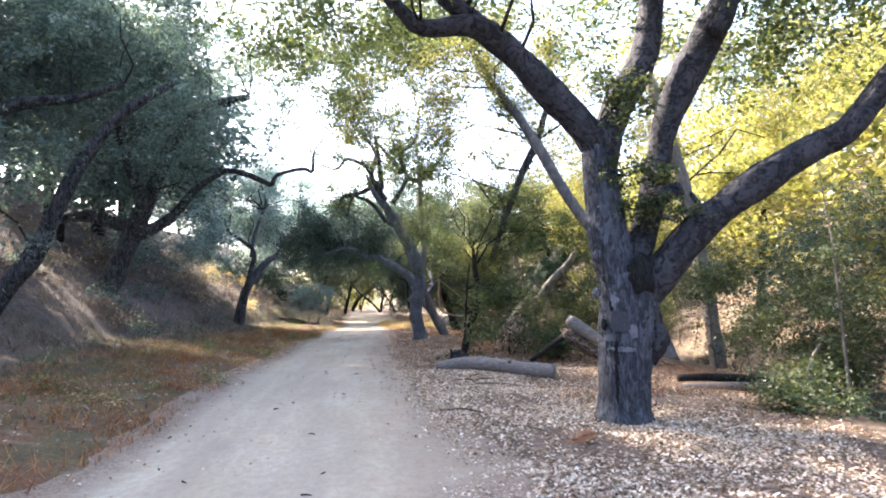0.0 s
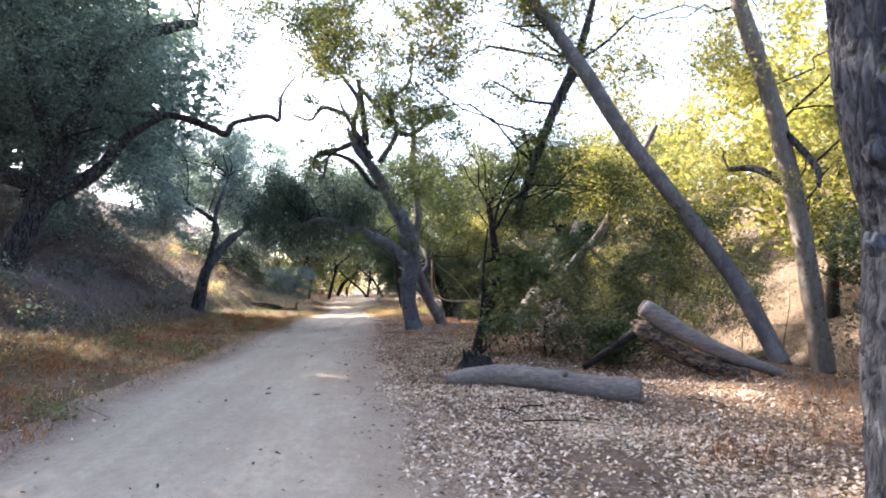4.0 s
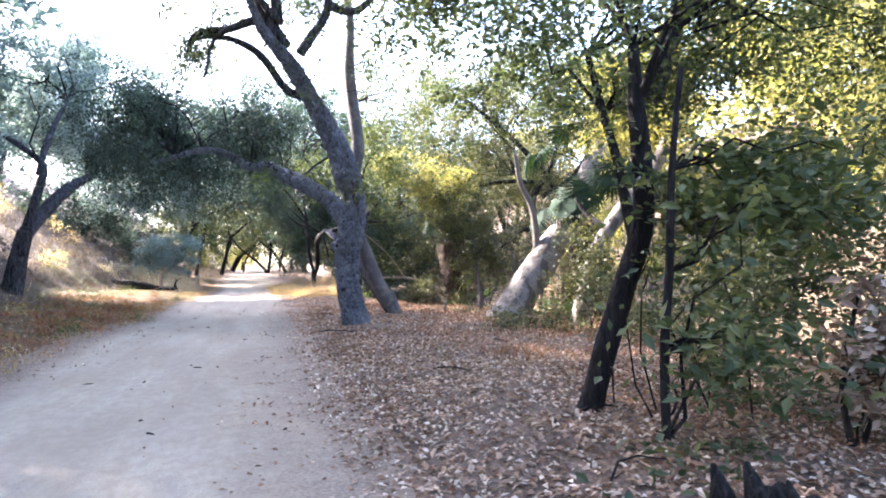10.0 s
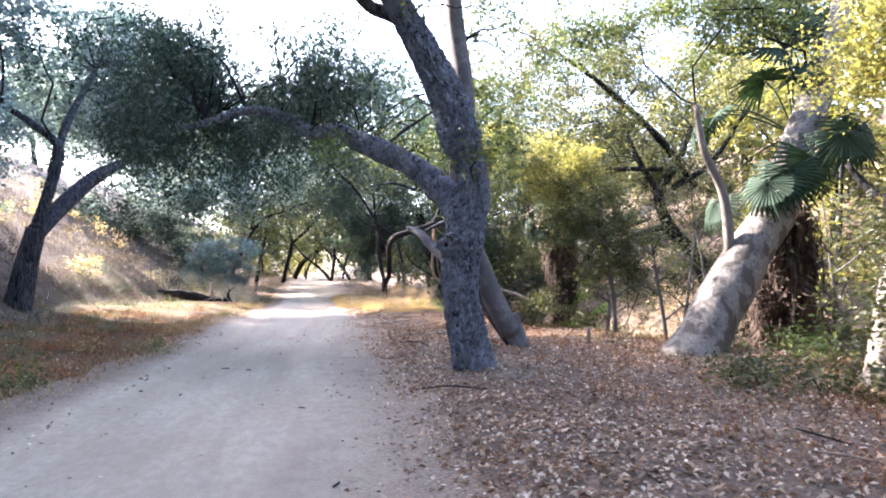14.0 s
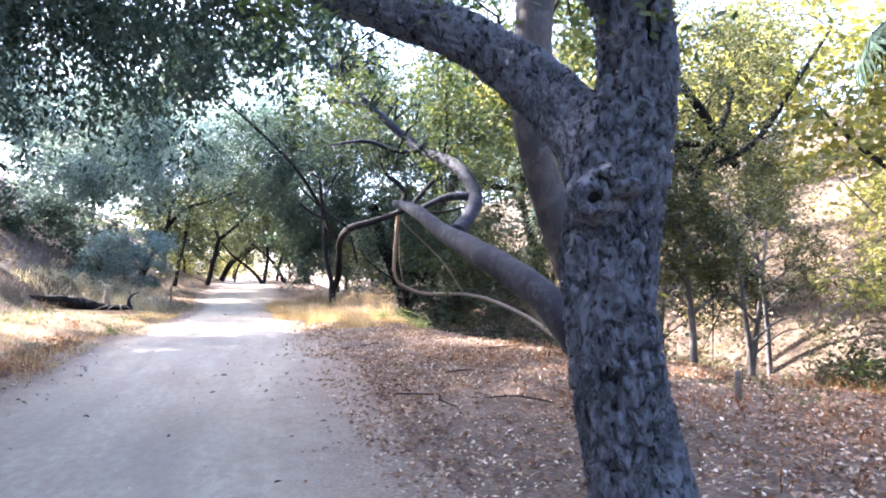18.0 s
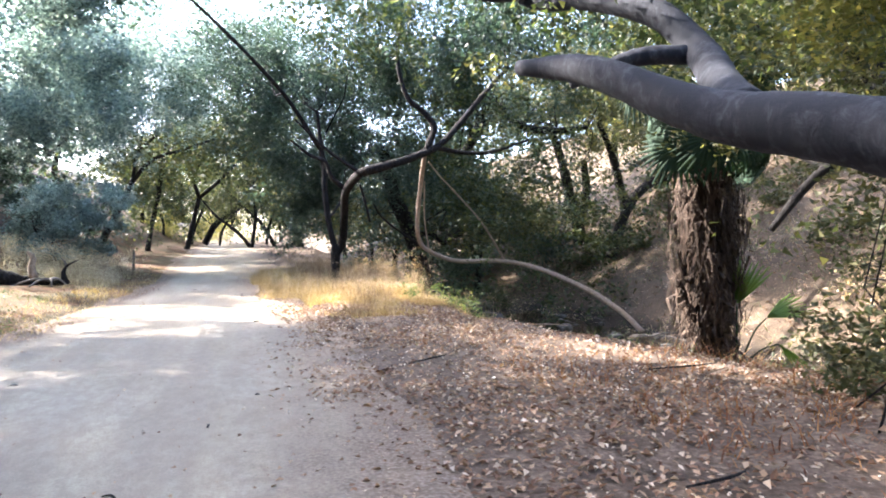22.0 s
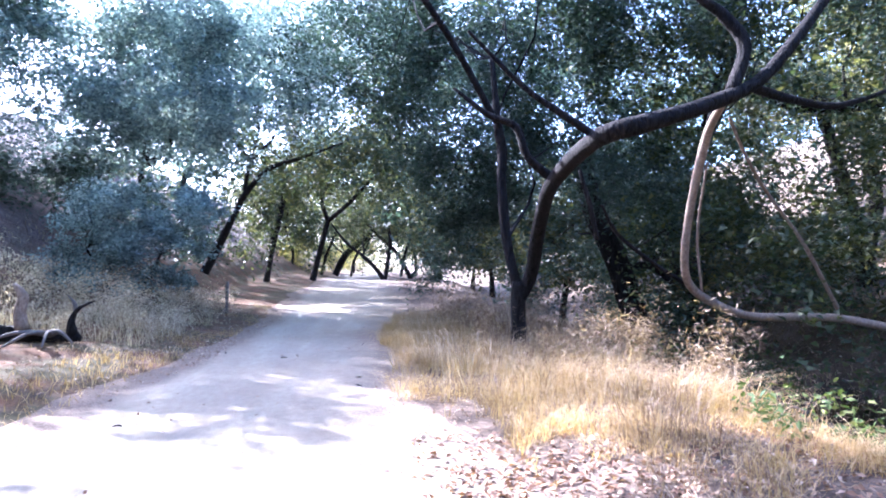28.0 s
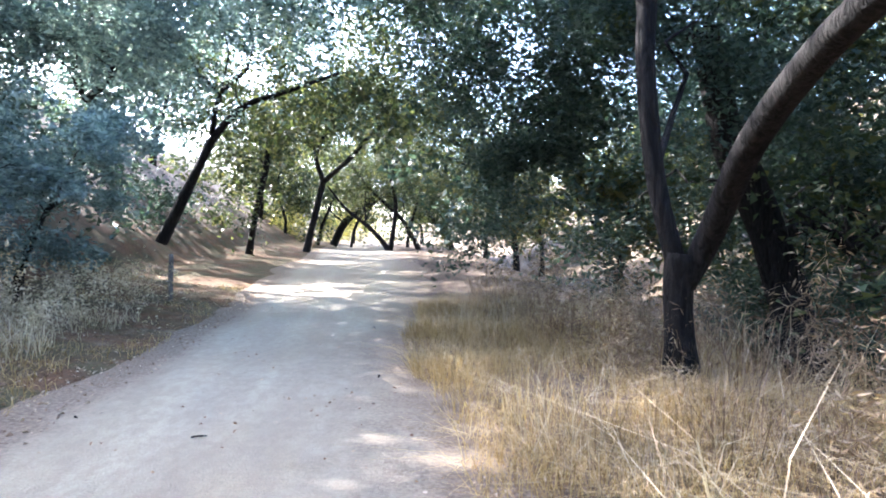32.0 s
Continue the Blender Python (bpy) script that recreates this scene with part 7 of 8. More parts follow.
for x, y, h, m in ((5.6, 47.0, .6, GREEN_WEED), (6.2, 46.0, .5, LEAF_OLIVE), (5.9, 49.2, .7, LEAF_OLIVE), (9.6, 41.4, .3, GREEN_WEED), (6.6, 51.5, .9, LEAF_BUSH), (7.8, 53.4, 1.0, LEAF_BUSH), (9.4, 54.6, 1.0, LEAF_BUSH), (6.8, 37.4, .4, GREEN_WEED), (4.6, 46.4, .5, GREEN_WEED), (8.6, 29.0, .6, LEAF_OLIVE), (7.4, 26.0, .5, LEAF_OLIVE), (6.0, 24.0, .5, LEAF_OLIVE), (6.6, 28.6, .5, GREEN_WEED)):
    tuft("weed_clump", x, y, 0.55, h, 800, 0.05, m, "leafy green weed clump on the creek bank", "weed", "bank weeds", 0.1)
for i in range(26):
    x, y = random.uniform(13, 24), random.uniform(34, 64)
    tuft("slope_shrub", x, y, random.uniform(0.6, 1.1), random.uniform(0.6, 1.2), 700, 0.1, random.choice((LEAF_OLIVE, GREEN_WEED, SEED)), "low dry shrub on the far slope", "shrub", "slope shrubs", 0.0)
for i in range(16):
    x, y = random.uniform(9.5, 14.5), random.uniform(31, 43)
    tuft("slope_shrub", x, y, random.uniform(0.6, 1.2), random.uniform(0.7, 1.9), 1000, 0.07, random.choice((LEAF_OLIVE, LEAF_OLIVE, SEED)), "thin olive shrub on the creek slope", "shrub", "slope shrubs", 0.0)
for i in range(46):
    x, y = random.uniform(-5.8, -3.0), random.uniform(3.5, 44)
    tuft("verge_weed", x, y, random.uniform(0.2, 0.42), random.uniform(0.14, 0.3), 260, 0.032, random.choice((RUST, RUST, GREEN_WEED, STRAW)), "low dry weed on the path verge", "weed", "verge weeds", 0.05)
for i in range(44):
    x, y = random.uniform(-14, -7.6), random.uniform(14, 56)
    tuft("bank_shrub", x, y, random.uniform(0.6, 1.3), random.uniform(0.5, 1.2), 520, 0.07, random.choice((DRY_BRUSH, DRY_BRUSH, LEAF_BLUE, SEED)), "low grey-brown brush on the bank", "shrub", "bank shrubs", 0.0)


# ---- palms ----
def fan_mesh(radius, blades=26, spread_deg=250, sag=0.35, seed=1):
    """A pleated palm fan in the local x (outwards), y plane."""
    rng = np.random.RandomState(seed)
    verts, faces = [], []
    for i in range(blades):
        a = radians(-spread_deg / 2 + spread_deg * (i + 0.5) / blades)
        w = radians(spread_deg / blades) * 0.52
        ln = radius * (0.82 + 0.18 * math.cos(a * 0.7)) * rng.uniform(0.92, 1.06)
        for q, r0, r1, k0, k1 in ((0, 0.05, 0.62, 1, 1), (1, 0.62, 1.0, 1, 0.12)):
            row = []
            for r, k in ((r0, k0), (r1, k1)):
                z = -sag * radius * r ** 2.2 + (-0.25 * sag * radius * rng.uniform(0, 1) if r == 1.0 else 0)
                for side in (-1, 0, 1):
                    t = a + side * w * k
                    row.append((ln * r * math.cos(t), ln * r * math.sin(t), z + (0.018 * radius if side == 0 else 0)))
            n = len(verts)
            verts += row
            faces += [(n, n + 1, n + 4, n + 3), (n + 1, n + 2, n + 5, n + 4)]
    return np.array(verts), np.array(faces)


FANS = [mesh_of("fan", *fan_mesh(1.0, seed=k), PALM_GREEN) for k in range(3)]
FANS_LIME = [mesh_of("fan", *fan_mesh(1.0, 9, 62, 0.12, seed=9), PALM_LIME)]


def frond(owner, start, az, el, length, size, fans=FANS):
    """A stalk that arches out, with a fan at its tip."""
    d = Vector((math.cos(az) * math.cos(el), math.sin(az) * math.cos(el), math.sin(el)))
    a = Vector(start)
    m = a + d * length * 0.55 + Vector((0, 0, 0.06 * length))
    t = a + d * length - Vector((0, 0, 0.12 * length))
    st = limb(owner, "frond", [(*a, 0.022), (*m, 0.017), (*t, 0.012)], PALM_GREEN, 6, 0.02)
    f = new("fan", random.choice(fans))
    f.parent = st
    out = (t - m).normalized()
    f.matrix_local = Matrix.Translation(t - owner.location) @ out.to_track_quat("X", "Z").to_matrix().to_4x4() @ pose(0, 0, 0, random.uniform(-30, 30), random.uniform(20, 60), 0) @ Matrix.Scale(size, 4)
    return st


def frond_to(owner, start, end, size, fans=FANS):
    """A frond whose fan sits at the given place."""
    v = Vector(end) - Vector(start)
    return frond(owner, start, math.atan2(v.y, v.x), math.asin(min(1, (v.z + 0.12 * v.length) / v.length)), v.length, size, fans)


def fan_palm(base, trunk_h, skirt_r, fronds, label, seed=1, skirt_h=None, low=0.35, n=1500, lean=0.0):
    rng = np.random.RandomState(seed)
    random.seed(seed)
    x, y, z = base
    p = thing("fan_palm", base, label, "palm", "")
    limb(p, "trunk", [(x, y, z - 0.1, 0.3), (x, y, z + 0.2, 0.24), (x + 0.5 * lean, y, z + trunk_h * 0.6, 0.21), (x + lean, y, z + trunk_h, 0.16)], THATCH, 20, 0.15)
    skirt_h = skirt_h or trunk_h
    h = rng.uniform(0.12, 1.0, n) * skirt_h
    a = rng.uniform(0, 6.283, n)
    ln = rng.uniform(0.35, 0.95, n) * np.clip(h / skirt_h + 0.3, 0.4, 1.1)
    r0 = 0.2 + 0 * h
    flare = skirt_r * (low + (1 - low) * (h / skirt_h) ** 1.5) * rng.uniform(0.5, 1.1, n)
    o = np.stack([np.cos(a), np.sin(a), 0 * a], 1)
    flare = flare * (1 + 0.25 * np.sin(5 * a + h * 3))
    s = np.stack([-np.sin(a), np.cos(a), 0 * a], 1) * (rng.uniform(0.006, 0.028, n) * np.where(rng.uniform(0, 1, n) < 0.18, 2.2, 1.0))[:, None]
    bow = lean * h / trunk_h
    top = o * r0[:, None] + np.stack([bow, 0 * h, h], 1)
    mid = (o + rng.normal(size=(n, 3)) * 0.12) * flare[:, None] + np.stack([bow, 0 * h, h - 0.25 * ln], 1)
    low = (o + rng.normal(size=(n, 3)) * (0.2, 0.2, 0.0)) * (flare * 0.95)[:, None] + np.stack([bow, 0 * h, np.maximum(0.03, h - ln)], 1)
    verts = np.stack([top - s * 0.5, top + s * 0.5, mid + s, mid - s, mid - s, mid + s, low + s * 0.4, low - s * 0.4], 1).reshape(-1, 3)
    part("skirt", mesh_of("skirt", verts, np.arange(8 * n).reshape(-1, 4), THATCH), p, "shaggy skirt of dead brown fronds")
    for az, el, length, size in fronds:
        frond(p, (x, y, z + trunk_h - 0.05), radians(az), radians(el), length, size)
    return p


def palm_with(base, trunk_h, skirt_r, fans, label, seed, skirt_h=None, low=0.35, n=1500, lean=0.0):
    """A palm whose fans stand at given places (x, y, z, size)."""
    p = fan_palm(base, trunk_h, skirt_r, [], label, seed, skirt_h, low, n, lean)
    head = Vector(base) + Vector((lean, 0, trunk_h - 0.05))
    for x, y, z, size in fans:
        frond_to(p, head, (x, y, z), size)
    return p


palm_with((8.45, 42.4, ground_z(8.45, 42.4)), 5.0, 0.54, [(7.55, 41.9, 3.1, 0.75), (7.3, 42.3, 3.5, 0.7), (7.9, 41.6, 3.2, 0.75), (8.3, 41.6, 3.3, 0.75), (8.75, 41.7, 3.2, 0.8), (9.1, 41.9, 3.3, 0.75), (9.3, 42.3, 2.9, 0.7), (6.9, 42.1, 4.25, 0.8), (6.7, 42.3, 4.7, 0.75), (8.0, 41.8, 3.9, 0.7), (8.9, 41.9, 4.4, 0.8), (9.5, 42.1, 4.9, 0.8), (8.2, 41.9, 5.3, 0.8), (7.4, 42.4, 5.5, 0.8), (9.0, 43.0, 4.0, 0.7), (7.9, 43.1, 4.2, 0.7)], "fan palm with a thick shaggy skirt of dead brown fronds", 2, 3.75, 0.85, 4200)
palm_with((9.25, 32.35, ground_z(9.25, 32.35)), 4.75, 0.42, [(8.35, 31.3, 3.15, 0.75), (8.6, 31.1, 3.35, 0.8), (9.0, 31.0, 3.6, 0.85), (9.5, 30.8, 4.0, 0.85), (9.9, 30.9, 4.15, 0.8), (8.5, 33.3, 5.0, 0.75), (8.1, 33.3, 4.8, 0.75), (8.2, 32.5, 2.9, 0.7), (8.9, 32.9, 6.2, 0.85), (9.7, 33.2, 6.5, 0.85), (10.6, 31.6, 4.6, 0.8), (10.4, 32.6, 5.8, 0.8), (9.4, 32.2, 5.6, 0.7), (8.8, 32.2, 5.4, 0.75)], "fan palm behind the leaning sycamore, brown dead fronds below", 3, 3.2, 1.9, 2600, 0.5)
palm_with((11.0, 10.4, ground_z(11.0, 10.4)), 3.2, 0.45, [(10.6, 9.9, 3.5, 0.85), (11.0, 9.8, 3.9, 0.85), (9.4, 9.9, 3.0, 0.7), (9.1, 9.9, 1.7, 0.75), (9.4, 9.7, 1.1, 0.75), (10.2, 9.5, 0.8, 0.8), (10.8, 9.8, 2.4, 0.8), (11.6, 10.9, 3.9, 0.8), (10.2, 10.6, 2.9, 0.75), (9.8, 9.6, 2.1, 0.7)], "fan palm with dark green fans beside the brush", 5)
seedling = thing("palm_seedling", (8.75, 42.0, ground_z(8.75, 42.0)), "young palm with broad bright-green leaves", "palm")
root = Vector(seedling.location)
for x, y, z, size in ((8.8, 41.9, 0.5, .9), (9.5, 41.8, 0.1, .85), (9.5, 41.7, -0.35, .6)):
    frond_to(seedling, root, (x, y, z), size, FANS_LIME)


# ---- logs, stumps, posts, stones ----
log = thing("fallen_log", (2.7, 14.7, 0), "smooth grey fallen log resting on the leaf litter", "log")
limb(log, "log", [(1.55, 15.4, .06, .1), (1.85, 15.3, .13, .14), (2.3, 15.1, .18, .16), (2.8, 14.8, .15, .165), (3.4, 14.45, .08, .165), (4.0, 14.1, .03, .16)], LOGWOOD, 32, 0.1)
limb(log, "stub", [(3.1, 14.55, .2, .05), (3.08, 14.45, .28, .035)], LOGWOOD, 10, 0.2)

snag = thing("broken_trunk", (5.6, 15.9, 0), "pale fallen trunk with a dark sawn end, split brown log below", "log")
limb(snag, "trunk", [(4.97, 16.06, 1.12, .13), (5.06, 16.0, 1.04, .155), (5.4, 15.87, .78, .15), (5.78, 15.7, .54, .135), (6.3, 15.5, .28, .11), (6.8, 15.3, .08, .08), (7.1, 15.2, -.06, .05)], LOGWOOD, 26, 0.12)
limb(snag, "sawn_end", [(4.93, 16.075, 1.15, .1), (4.96, 16.065, 1.13, .125)], SCAR, 18, 0.1, "dark weathered sawn end")
limb(snag, "split_log", [(4.88, 16.12, .8, .12), (4.98, 16.05, .72, .16), (5.3, 15.9, .46, .17), (5.8, 15.7, .2, .15), (6.4, 15.4, .02, .12)], SNAGWOOD, 26, 0.35)
limb(snag, "branch", [(4.95, 16.1, .78, .09), (4.6, 16.2, .52, .085), (4.35, 16.35, .3, .075), (4.1, 16.6, .08, .05)], BARK_DARK, 12, 0.25)
random.seed(8)
for i in range(5):
    p = Vector((4.9 + .03 * i, 16.1, .72 + .03 * i))
    q = p + Vector((-.1, .06, .08)) * random.uniform(0.7, 1.6)
    limb(snag, "splinter", [(*(p + Vector((.1, -.05, -.06))), .06), (*p, .045), (*q, .01)], SNAGWOOD if i % 2 else BARK_DARK, 7, 0.4)
deadfall = thing("fallen_tree", (7.5, 12.8, -.2), "grey fallen trunk lying in the brush", "log")
limb(deadfall, "limb", [(6.1, 12.6, .0, .08), (6.8, 12.5, .0, .085), (7.7, 12.5, -.06, .08), (8.6, 12.4, -.2, .06)], BARK_DARK, 14, 0.12)
limb(deadfall, "trunk", [(6.0, 12.3, -.18, .09), (6.9, 12.2, -.16, .1), (8.2, 11.9, -.2, .09)], BARK_PALE, 14, 0.1)

dead_branch = thing("dead_branch", (8.2, 11.2, ground_z(8.2, 11.2)), "bare grey dead branches tangled in the creek-side brush", "dead branch")
bz = ground_z(8.2, 11.2)
for pts, mat in (([(7.2, 11.0, bz - .05, .05), (7.7, 11.1, bz + .35, .045), (8.0, 11.2, bz + .9, .035), (8.2, 11.2, bz + 1.2, .02)], BARK_PALE),
                 ([(7.9, 11.2, bz + .6, .03), (8.3, 11.0, bz + .45, .025), (8.7, 10.9, bz + .2, .015)], BARK_PALE),
                 ([(8.5, 10.9, bz - .05, .03), (8.5, 11.0, bz + 1.4, .025), (8.42, 11.0, bz + 3.0, .018), (8.3, 11.1, bz + 4.6, .01)], BARK_PALE),
                 ([(9.0, 10.6, bz - .05, .06), (9.4, 10.7, bz + .35, .05), (9.9, 10.9, bz + .5, .03)], BARK_DARK),
                 ([(7.4, 10.4, bz - .05, .07), (7.5, 10.45, bz + .25, .06), (7.75, 10.5, bz + .4, .03)], BARK_DARK),
                 ([(7.9, 9.6, bz - .1, .04), (8.6, 9.8, bz + .25, .035), (9.4, 10.2, bz + .7, .02)], BARK_DARK)):
    limb(dead_branch, "branch", pts, mat, 9, 0.12)

burnt = thing("burnt_stump", (2.34, 17.2, 0), "low charred black stump of broken spikes in the litter", "stump")
limb(burnt, "stump", [(2.34, 17.2, -.06, .3), (2.36, 17.22, .04, .25), (2.4, 17.25, .12, .19), (2.4, 17.3, .2, .1)], CHAR_AND_HOLLOW, 30, 0.8)
random.seed(9)
for i in range(16):
    a, r = i * 2.4, 0.06 + 0.014 * i
    x, y, h = 2.36 + r * math.cos(a), 17.22 + r * math.sin(a), random.uniform(.14, .4)
    lx, ly = random.uniform(-.12, .16), random.uniform(-.1, .1)
    limb(burnt, "spike", [(x, y, -.04, .09), (x + lx * .4, y + ly * .4, h * .5, .06), (x + lx, y + ly, h, .012)], CHAR_AND_HOLLOW, 10, 0.7)
sz = ground_z(2.46, 7.6)
slab = thing("bark_slab", (2.46, 7.6, sz), "reddish crumbling slab of fallen bark", "bark")
limb(slab, "slab", [(2.22, 7.47, sz - .01, .03), (2.32, 7.55, sz + .0, .07), (2.47, 7.62, sz + .0, .085), (2.6, 7.72, sz + .0, .06), (2.68, 7.8, sz - .01, .02)], REDBARK, 18, 0.8)
limb(slab, "flake", [(2.3, 7.42, sz + .06, .02), (2.45, 7.5, sz + .11, .035), (2.62, 7.6, sz + .09, .015)], REDBARK, 8, 0.5)

dead_log = thing("dead_log", (-4.6, 52.4, ground_z(-4.6, 52.4)), "weathered dark log with twisted stubs at the path side", "log")
lz = ground_z(-4.6, 52.4)
limb(dead_log, "log", [(-7.4, 51.6, lz + .55, .1), (-6.2, 51.8, lz + .34, .15), (-5.2, 52.0, lz + .16, .16), (-4.5, 52.1, lz + .08, .13), (-4.0, 52.1, lz + .06, .08)], BARK_DARK, 26, 0.5)
limb(dead_log, "stub", [(-4.1, 52.1, lz + .1, .1), (-4.13, 52.1, lz + .32, .07), (-4.08, 52.1, lz + .46, .05), (-3.98, 52.05, lz + .56, .035), (-3.75, 52.0, lz + .66, .01)], BARK_DARK, 20, 0.4)
limb(dead_log, "stub", [(-4.06, 52.1, lz + .46, .045), (-4.1, 52.1, lz + .62, .03), (-4.2, 52.1, lz + .74, .01)], BARK_PALE, 9, 0.3)
limb(dead_log, "stub", [(-4.8, 52.0, lz + .2, .1), (-4.85, 52.0, lz + .5, .08), (-4.8, 52.0, lz + .72, .07), (-4.95, 52.0, lz + .9, .03)], BARK_BLEACHED, 12, 0.3)
for dx, dy, r in ((0.1, -.35, .03), (-.25, -.45, .035), (-.6, -.35, .03), (.3, -.1, .03)):
    limb(dead_log, "root", [(-4.4, 52.0, lz + .14, .06), (-4.4 + dx * .6, 52 + dy * .6, lz + .18, r), (-4.4 + dx * 1.4, 52 + dy * 1.5, lz + .0, r * .5)], BARK_PALE, 8, 0.15)

# scars on the great oak, and the burl on the trail-side oak
def boss(owner, name, at, size, material, label, seed=1, turn=0.0):
    """A lumpy patch of wood set into a trunk."""
    bm = bmesh.new()
    bmesh.ops.create_icosphere(bm, subdivisions=3, radius=1.0)
    for v in bm.verts:
        v.co *= 1 + 0.45 * noise.noise(v.co * 1.8 + Vector((seed, 0, 0)))
        v.co = Matrix.Rotation(turn, 3, "Z") @ Vector((v.co.x * size[0], v.co.y * size[1], v.co.z * size[2]))
        v.co += Vector(at) - owner.location
    me = bpy.data.meshes.new(name)
    bm.to_mesh(me)
    bm.free()
    me.polygons.foreach_set("use_smooth", np.ones(len(me.polygons), bool))
    me.materials.append(material)
    return part(name, me, owner, label)


def plate(owner, name, at, normal, wide, tall, deep, material, label, seed=1, ragged=0.25):
    """A ragged plate that lies on a trunk, facing along normal: wood, or black for a crack's shade."""
    rng = np.random.RandomState(seed)
    n = Vector(normal).normalized()
    side = Vector((-n.y, n.x, 0)).normalized()
    up = n.cross(side)
    if up.z < 0:
        up = -up
    k = 18
    rim = []
    for i in range(k):
        a = 2 * math.pi * i / k
        sq = 1 / max(abs(math.cos(a)), abs(math.sin(a))) ** 0.7
        rim.append((math.cos(a) * sq * wide / 2 * (1 + ragged * rng.uniform(-1, 1)), math.sin(a) * sq * tall / 2 * (1 + ragged * rng.uniform(-1, 1))))
    c = Vector(at) - owner.location
    verts = [c + side * x + up * z - n * (0.05 + 0.6 * x * x) for x, z in rim] + [c + side * x * 0.9 + up * z * 0.95 + n * (deep - 0.6 * x * x) for x, z in rim] + [c + n * deep]
    faces = [(i, (i + 1) % k, k + (i + 1) % k, k + i) for i in range(k)] + [(k + i, k + (i + 1) % k, 2 * k) for i in range(k)]
    me = bpy.data.meshes.new(name)
    me.from_pydata([tuple(v) for v in verts], [], faces)
    me.update()
    me.materials.append(material)
    return part(name, me, owner, label)


def on_oak(x, y, z, out=0.0):
    """A place on the great oak's trunk, moved out along its radius, and that radius."""
    r = Vector((x - 3.52, y - 8.85, 0)).normalized()
    return Vector((3.66, 9.17, -0.06 + 1.043 * z)) + r * (0.375 + out), r


# the slits are black plates: the cracks' inner shade given as colour
for name, x, y, z, wide, tall, deep, mat, label, seed, ragged in (
        ("scar", 3.33, 8.51, 1.23, 0.3, 0.3, 0.02, SCAR, "flat dark-grey healed scar", 1, 0.12),
        ("bark_patch", 3.5, 8.465, 1.09, 0.13, 0.22, 0.022, ASH, "pale ashy patch of bark", 2, 0.4),
        ("bark_patch", 3.19, 8.63, 1.02, 0.2, 0.09, 0.022, ASH, "pale ashy patch of bark", 3, 0.45),
        ("bark_patch", 3.26, 8.57, 1.5, 0.12, 0.2, 0.018, ASH, "pale ashy patch of bark", 4, 0.45),
        ("bark_patch", 3.36, 8.5, 0.86, 0.3, 0.07, 0.018, ASH, "pale ashy patch of bark", 10, 0.5),
        ("slit", 3.275, 8.535, 0.8, 0.06, 0.36, 0.026, CHAR_AND_HOLLOW, "narrow black slit in the trunk", 5, 0.35),
        ("slit", 3.265, 8.54, 0.42, 0.045, 0.5, 0.024, CHAR_AND_HOLLOW, "narrow black slit in the trunk", 6, 0.35),
        ("slit", 3.23, 8.58, 1.45, 0.035, 0.14, 0.026, CHAR_AND_HOLLOW, "small black crack in the bark", 7, 0.4),
        ("slit", 3.147, 8.7, 1.2, 0.05, 0.13, 0.026, CHAR_AND_HOLLOW, "small black crack in the bark", 8, 0.4),
        ("slit", 3.12, 8.8, 2.46, 0.04, 0.16, 0.03, CHAR_AND_HOLLOW, "small black crack in the bark", 9, 0.4)):
    at, r = on_oak(x, y, z)
    plate(oak, name, at, r, wide, tall, deep + 0.012, mat, label, seed, ragged)
# a black lump paints the shade inside the hollow
boss(oak, "hollow", (3.78, 8.80, 1.88), (0.2, 0.1, 0.26), CHAR_AND_HOLLOW, "black lump for the shaded hollow at the fork", 3, -0.1)
boss(oak, "knot", (3.27, 9.05, 2.17), (0.08, 0.08, 0.1), BARK_GREY, "rounded knot", 4)
boss(oak, "knot", (3.24, 9.10, 1.63), (0.06, 0.06, 0.07), BARK_GREY, "rounded knot", 5)
boss(oak, "burl", (4.03, 9.03, 0.96), (0.2, 0.2, 0.3), BARK_LIMB, "swollen brown burl on the trunk's side", 8, 0.2)
boss(oak, "burl", (3.99, 9.06, 1.29), (0.17, 0.2, 0.34), BARK_LIMB, "swollen brown burl on the trunk's side", 9, 0.2)
limb(oak, "stub", [(4.12, 9.06, 3.02, 0.138), (4.31, 8.86, 3.07, 0.118), (4.42, 8.75, 3.11, 0.099)], BARK_LIMB, 14, 0.15, "sawn-off branch stub")


def ring_burl(owner, at, normal, major, minor, material, label):
    """A swollen lip of bark round an old branch hole."""
    n = Vector(normal).normalized()
    side = n.cross(Vector((0, 0, 1))).normalized()
    up = side.cross(n)
    verts, faces, a_n, b_n = [], [], 28, 12
    for i in range(a_n):
        a = 6.2832 * i / a_n
        out = side * math.cos(a) + up * math.sin(a) * 0.85
        fat = minor * (1 + 0.35 * noise.noise(out * 1.7 + Vector((5, 2, 1))) + 0.35 * math.cos(a - 0.5))
        for j in range(b_n):
            b = 6.2832 * j / b_n
            q = out * (major + fat * math.cos(b)) + n * fat * (1.1 * math.sin(b))
            verts.append(tuple(Vector(at) - owner.location + q * (1 + 0.25 * noise.noise(q * 18) + 0.12 * noise.noise(q * 45))))
    for i in range(a_n):
        for j in range(b_n):
            faces.append((i * b_n + j, ((i + 1) % a_n) * b_n + j, ((i + 1) % a_n) * b_n + (j + 1) % b_n, i * b_n + (j + 1) % b_n))
    return part("burl", mesh_of("burl", verts, faces, material, True), owner, label)


boss(oak2, "knot", (1.9, 29.8, 1.9), (0.17, 0.12, 0.16), BARK_PLATED, "swollen burl on the trunk", 6)
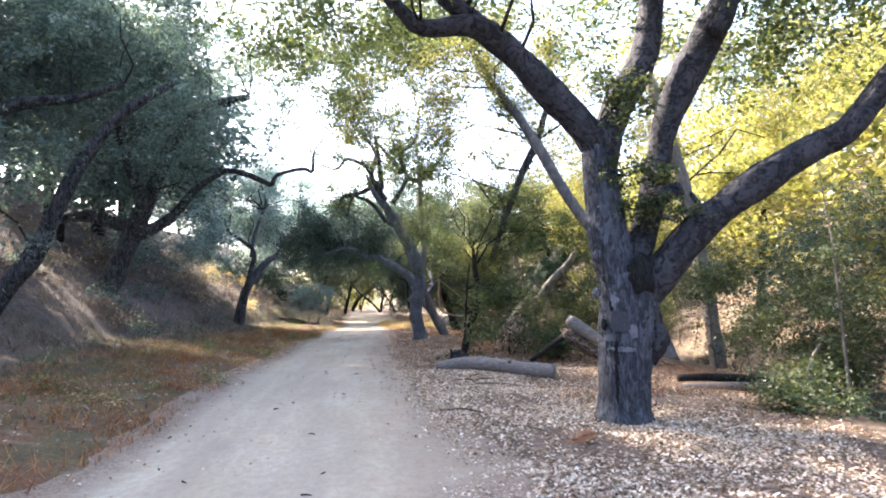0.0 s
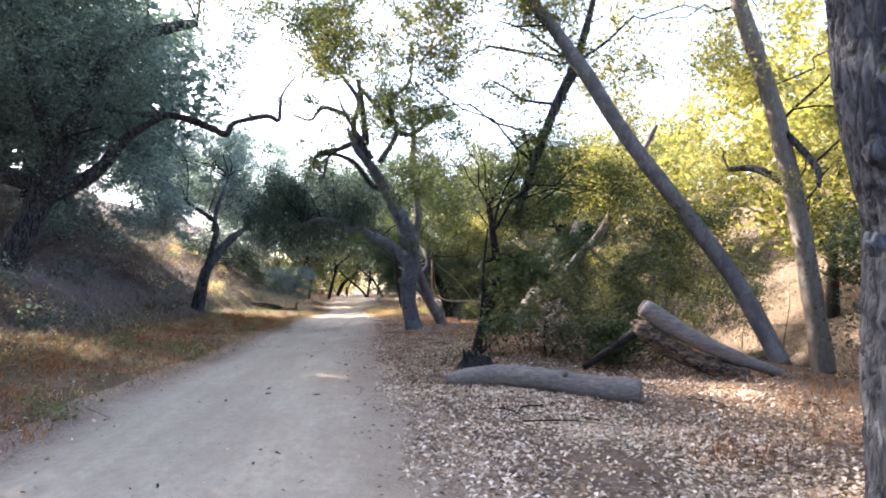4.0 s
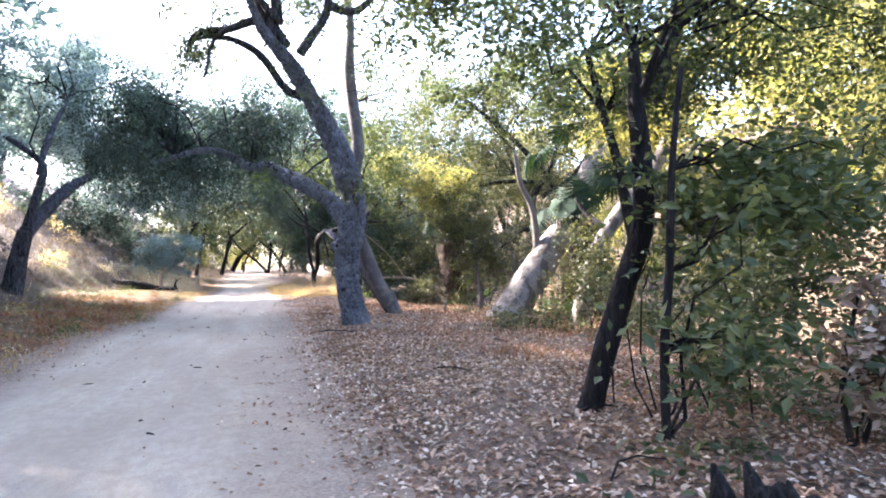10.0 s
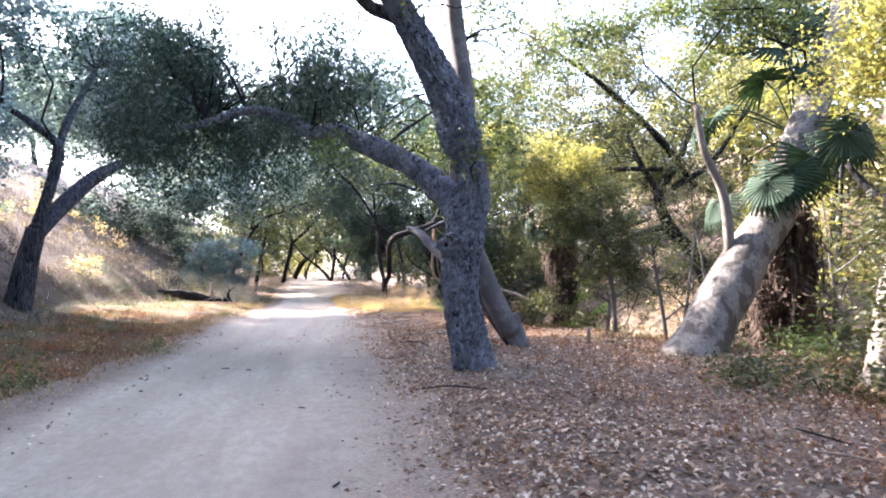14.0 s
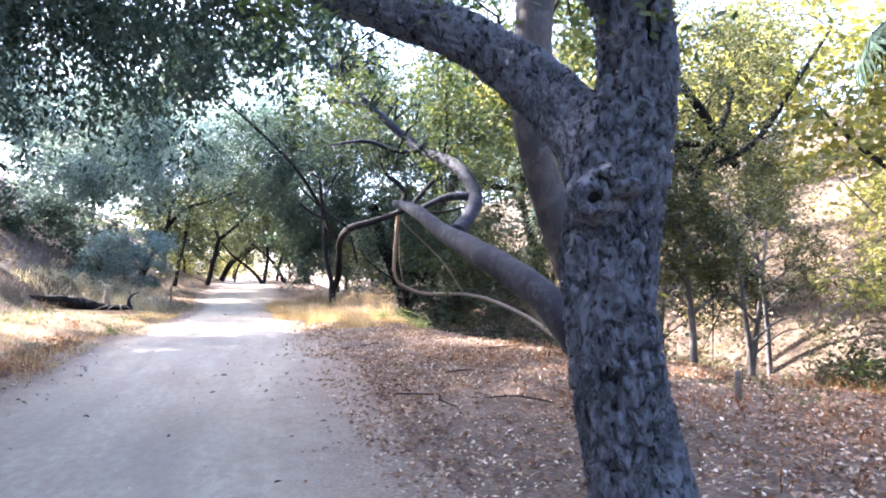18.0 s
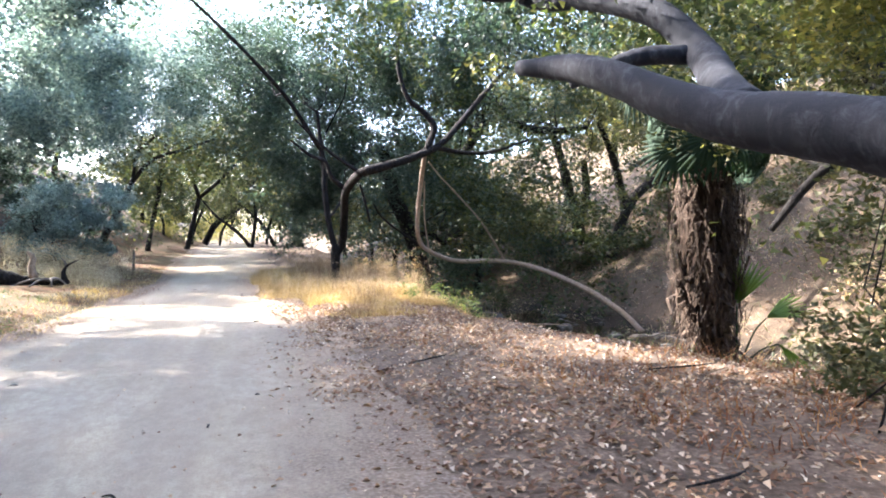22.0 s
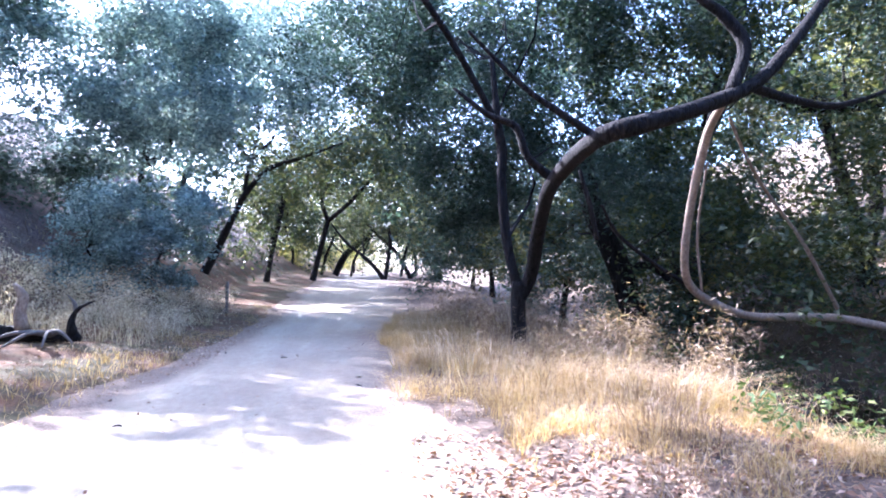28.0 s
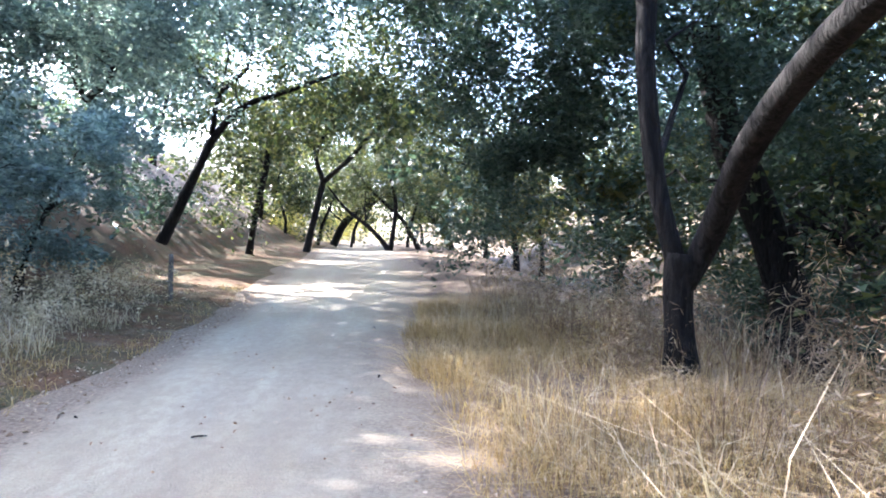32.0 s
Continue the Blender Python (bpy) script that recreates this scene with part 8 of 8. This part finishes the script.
ring_burl(oak2, (1.79, 29.7, 1.89), (-0.55, -1, 0.05), 0.078, 0.042, BARK_PLATED, "ring of bark round an old branch hole")
# the hole's inner shade, painted as a small black lump
boss(oak2, "hollow", (1.81, 29.73, 1.89), (0.07, 0.045, 0.06), CHAR_AND_HOLLOW, "dark hole in the burl", 7, -0.6)
boss(oak2, "knot", (1.98, 29.7, 1.95), (0.13, 0.1, 0.06), BARK_PLATED, "knobbly ridge of bark beside the hole", 9)
boss(oak2, "knot", (1.9, 29.69, 2.02), (0.12, 0.08, 0.045), BARK_PLATED, "knobbly ridge of bark beside the hole", 12)

post = thing("trail_post", (-3.62, 60.5, ground_z(-3.62, 60.5)), "weathered grey wooden marker post in dry grass", "post")
pz = ground_z(-3.62, 60.5)
limb(post, "post", [(-3.62, 60.5, pz - .1, .05), (-3.62, 60.5, pz + .5, .048), (-3.61, 60.5, pz + .92, .046)], POST, 8, 0.05)
stake = thing("stake", (5.2, 32.55, ground_z(5.2, 32.55)), "short dark wooden stake in the litter", "post")
qz = ground_z(5.2, 32.55)
limb(stake, "post", [(5.2, 32.55, qz - .05, .045), (5.2, 32.55, qz + .34, .04)], POST, 8, 0.05)

random.seed(12)
for i in range(52):
    x, y = random.uniform(5.6, 11.2), random.uniform(43.2, 54)
    s = random.choice((0.06, 0.09, 0.12, 0.16, 0.24))
    bm = bmesh.new()
    bmesh.ops.create_icosphere(bm, subdivisions=2, radius=s)
    for v in bm.verts:
        v.co *= 1 + 0.5 * noise.noise(v.co * 1.6 / s + Vector((i, 0, 0)))
        v.co.z *= 0.6
        v.co.x *= 1 + 0.4 * math.sin(i)
    me = bpy.data.meshes.new("stone")
    bm.to_mesh(me)
    bm.free()
    me.materials.append(ROCK)
    st = new("creek_stone", me)
    st.location = (x, y, max(ground_z(x, y), -1.1) + s * 0.1)
    tagged(st, "rounded grey creek stone", "stone", "creek stones")

random.seed(13)
for i in range(60):
    y = random.uniform(4, 60)
    x = random.uniform(-2.2, 1.0)
    a, ln = random.uniform(0, 6.3), random.uniform(0.012, 0.06)
    z = float(trail_z(y)) + 0.03
    tw = thing("twig", (x, y, z), "small dry twig lying on the path", "twig", "twigs on the path")
    limb(tw, "stick", [(x, y, z, .007), (x + ln * math.cos(a), y + ln * math.sin(a), z + .008, .008), (x + 2 * ln * math.cos(a + .3), y + 2 * ln * math.sin(a + .3), z, .004)], BARK_DARK, 6, 0.1)

random.seed(31)
for i in range(34):
    x, y = random.uniform(1.6, 6.0), random.uniform(5, 45)
    z, a, ln = ground_z(x, y) + 0.03, random.uniform(0, 6.3), random.uniform(0.15, 0.5)
    st = thing("fallen_stick", (x, y, z), "thin dry stick lying in the leaf litter", "stick", "sticks in the litter")
    limb(st, "stick", [(x, y, z, .008), (x + ln * math.cos(a), y + ln * math.sin(a), z + .03, .01), (x + 1.8 * ln * math.cos(a + .25), y + 1.8 * ln * math.sin(a + .25), z + .01, .005)], random.choice((BARK_DARK, BARK_BLEACHED)), 6, 0.1)

# debris along the creek
for i in range(14):
    x, y = random.uniform(6.2, 11.5), random.uniform(43.5, 53)
    z, a, ln = max(ground_z(x, y), -1.1) + 0.06, random.uniform(0, 6.3), random.uniform(0.3, 0.8)
    st = thing("driftwood", (x, y, z), "grey stick stranded in the creek bed", "stick", "creek driftwood")
    limb(st, "stick", [(x, y, z, .015), (x + ln * math.cos(a), y + ln * math.sin(a), z + .1, .02), (x + 2 * ln * math.cos(a + .3), y + 2 * ln * math.sin(a + .3), z + .05, .01)], BARK_PALE, 7, 0.1)
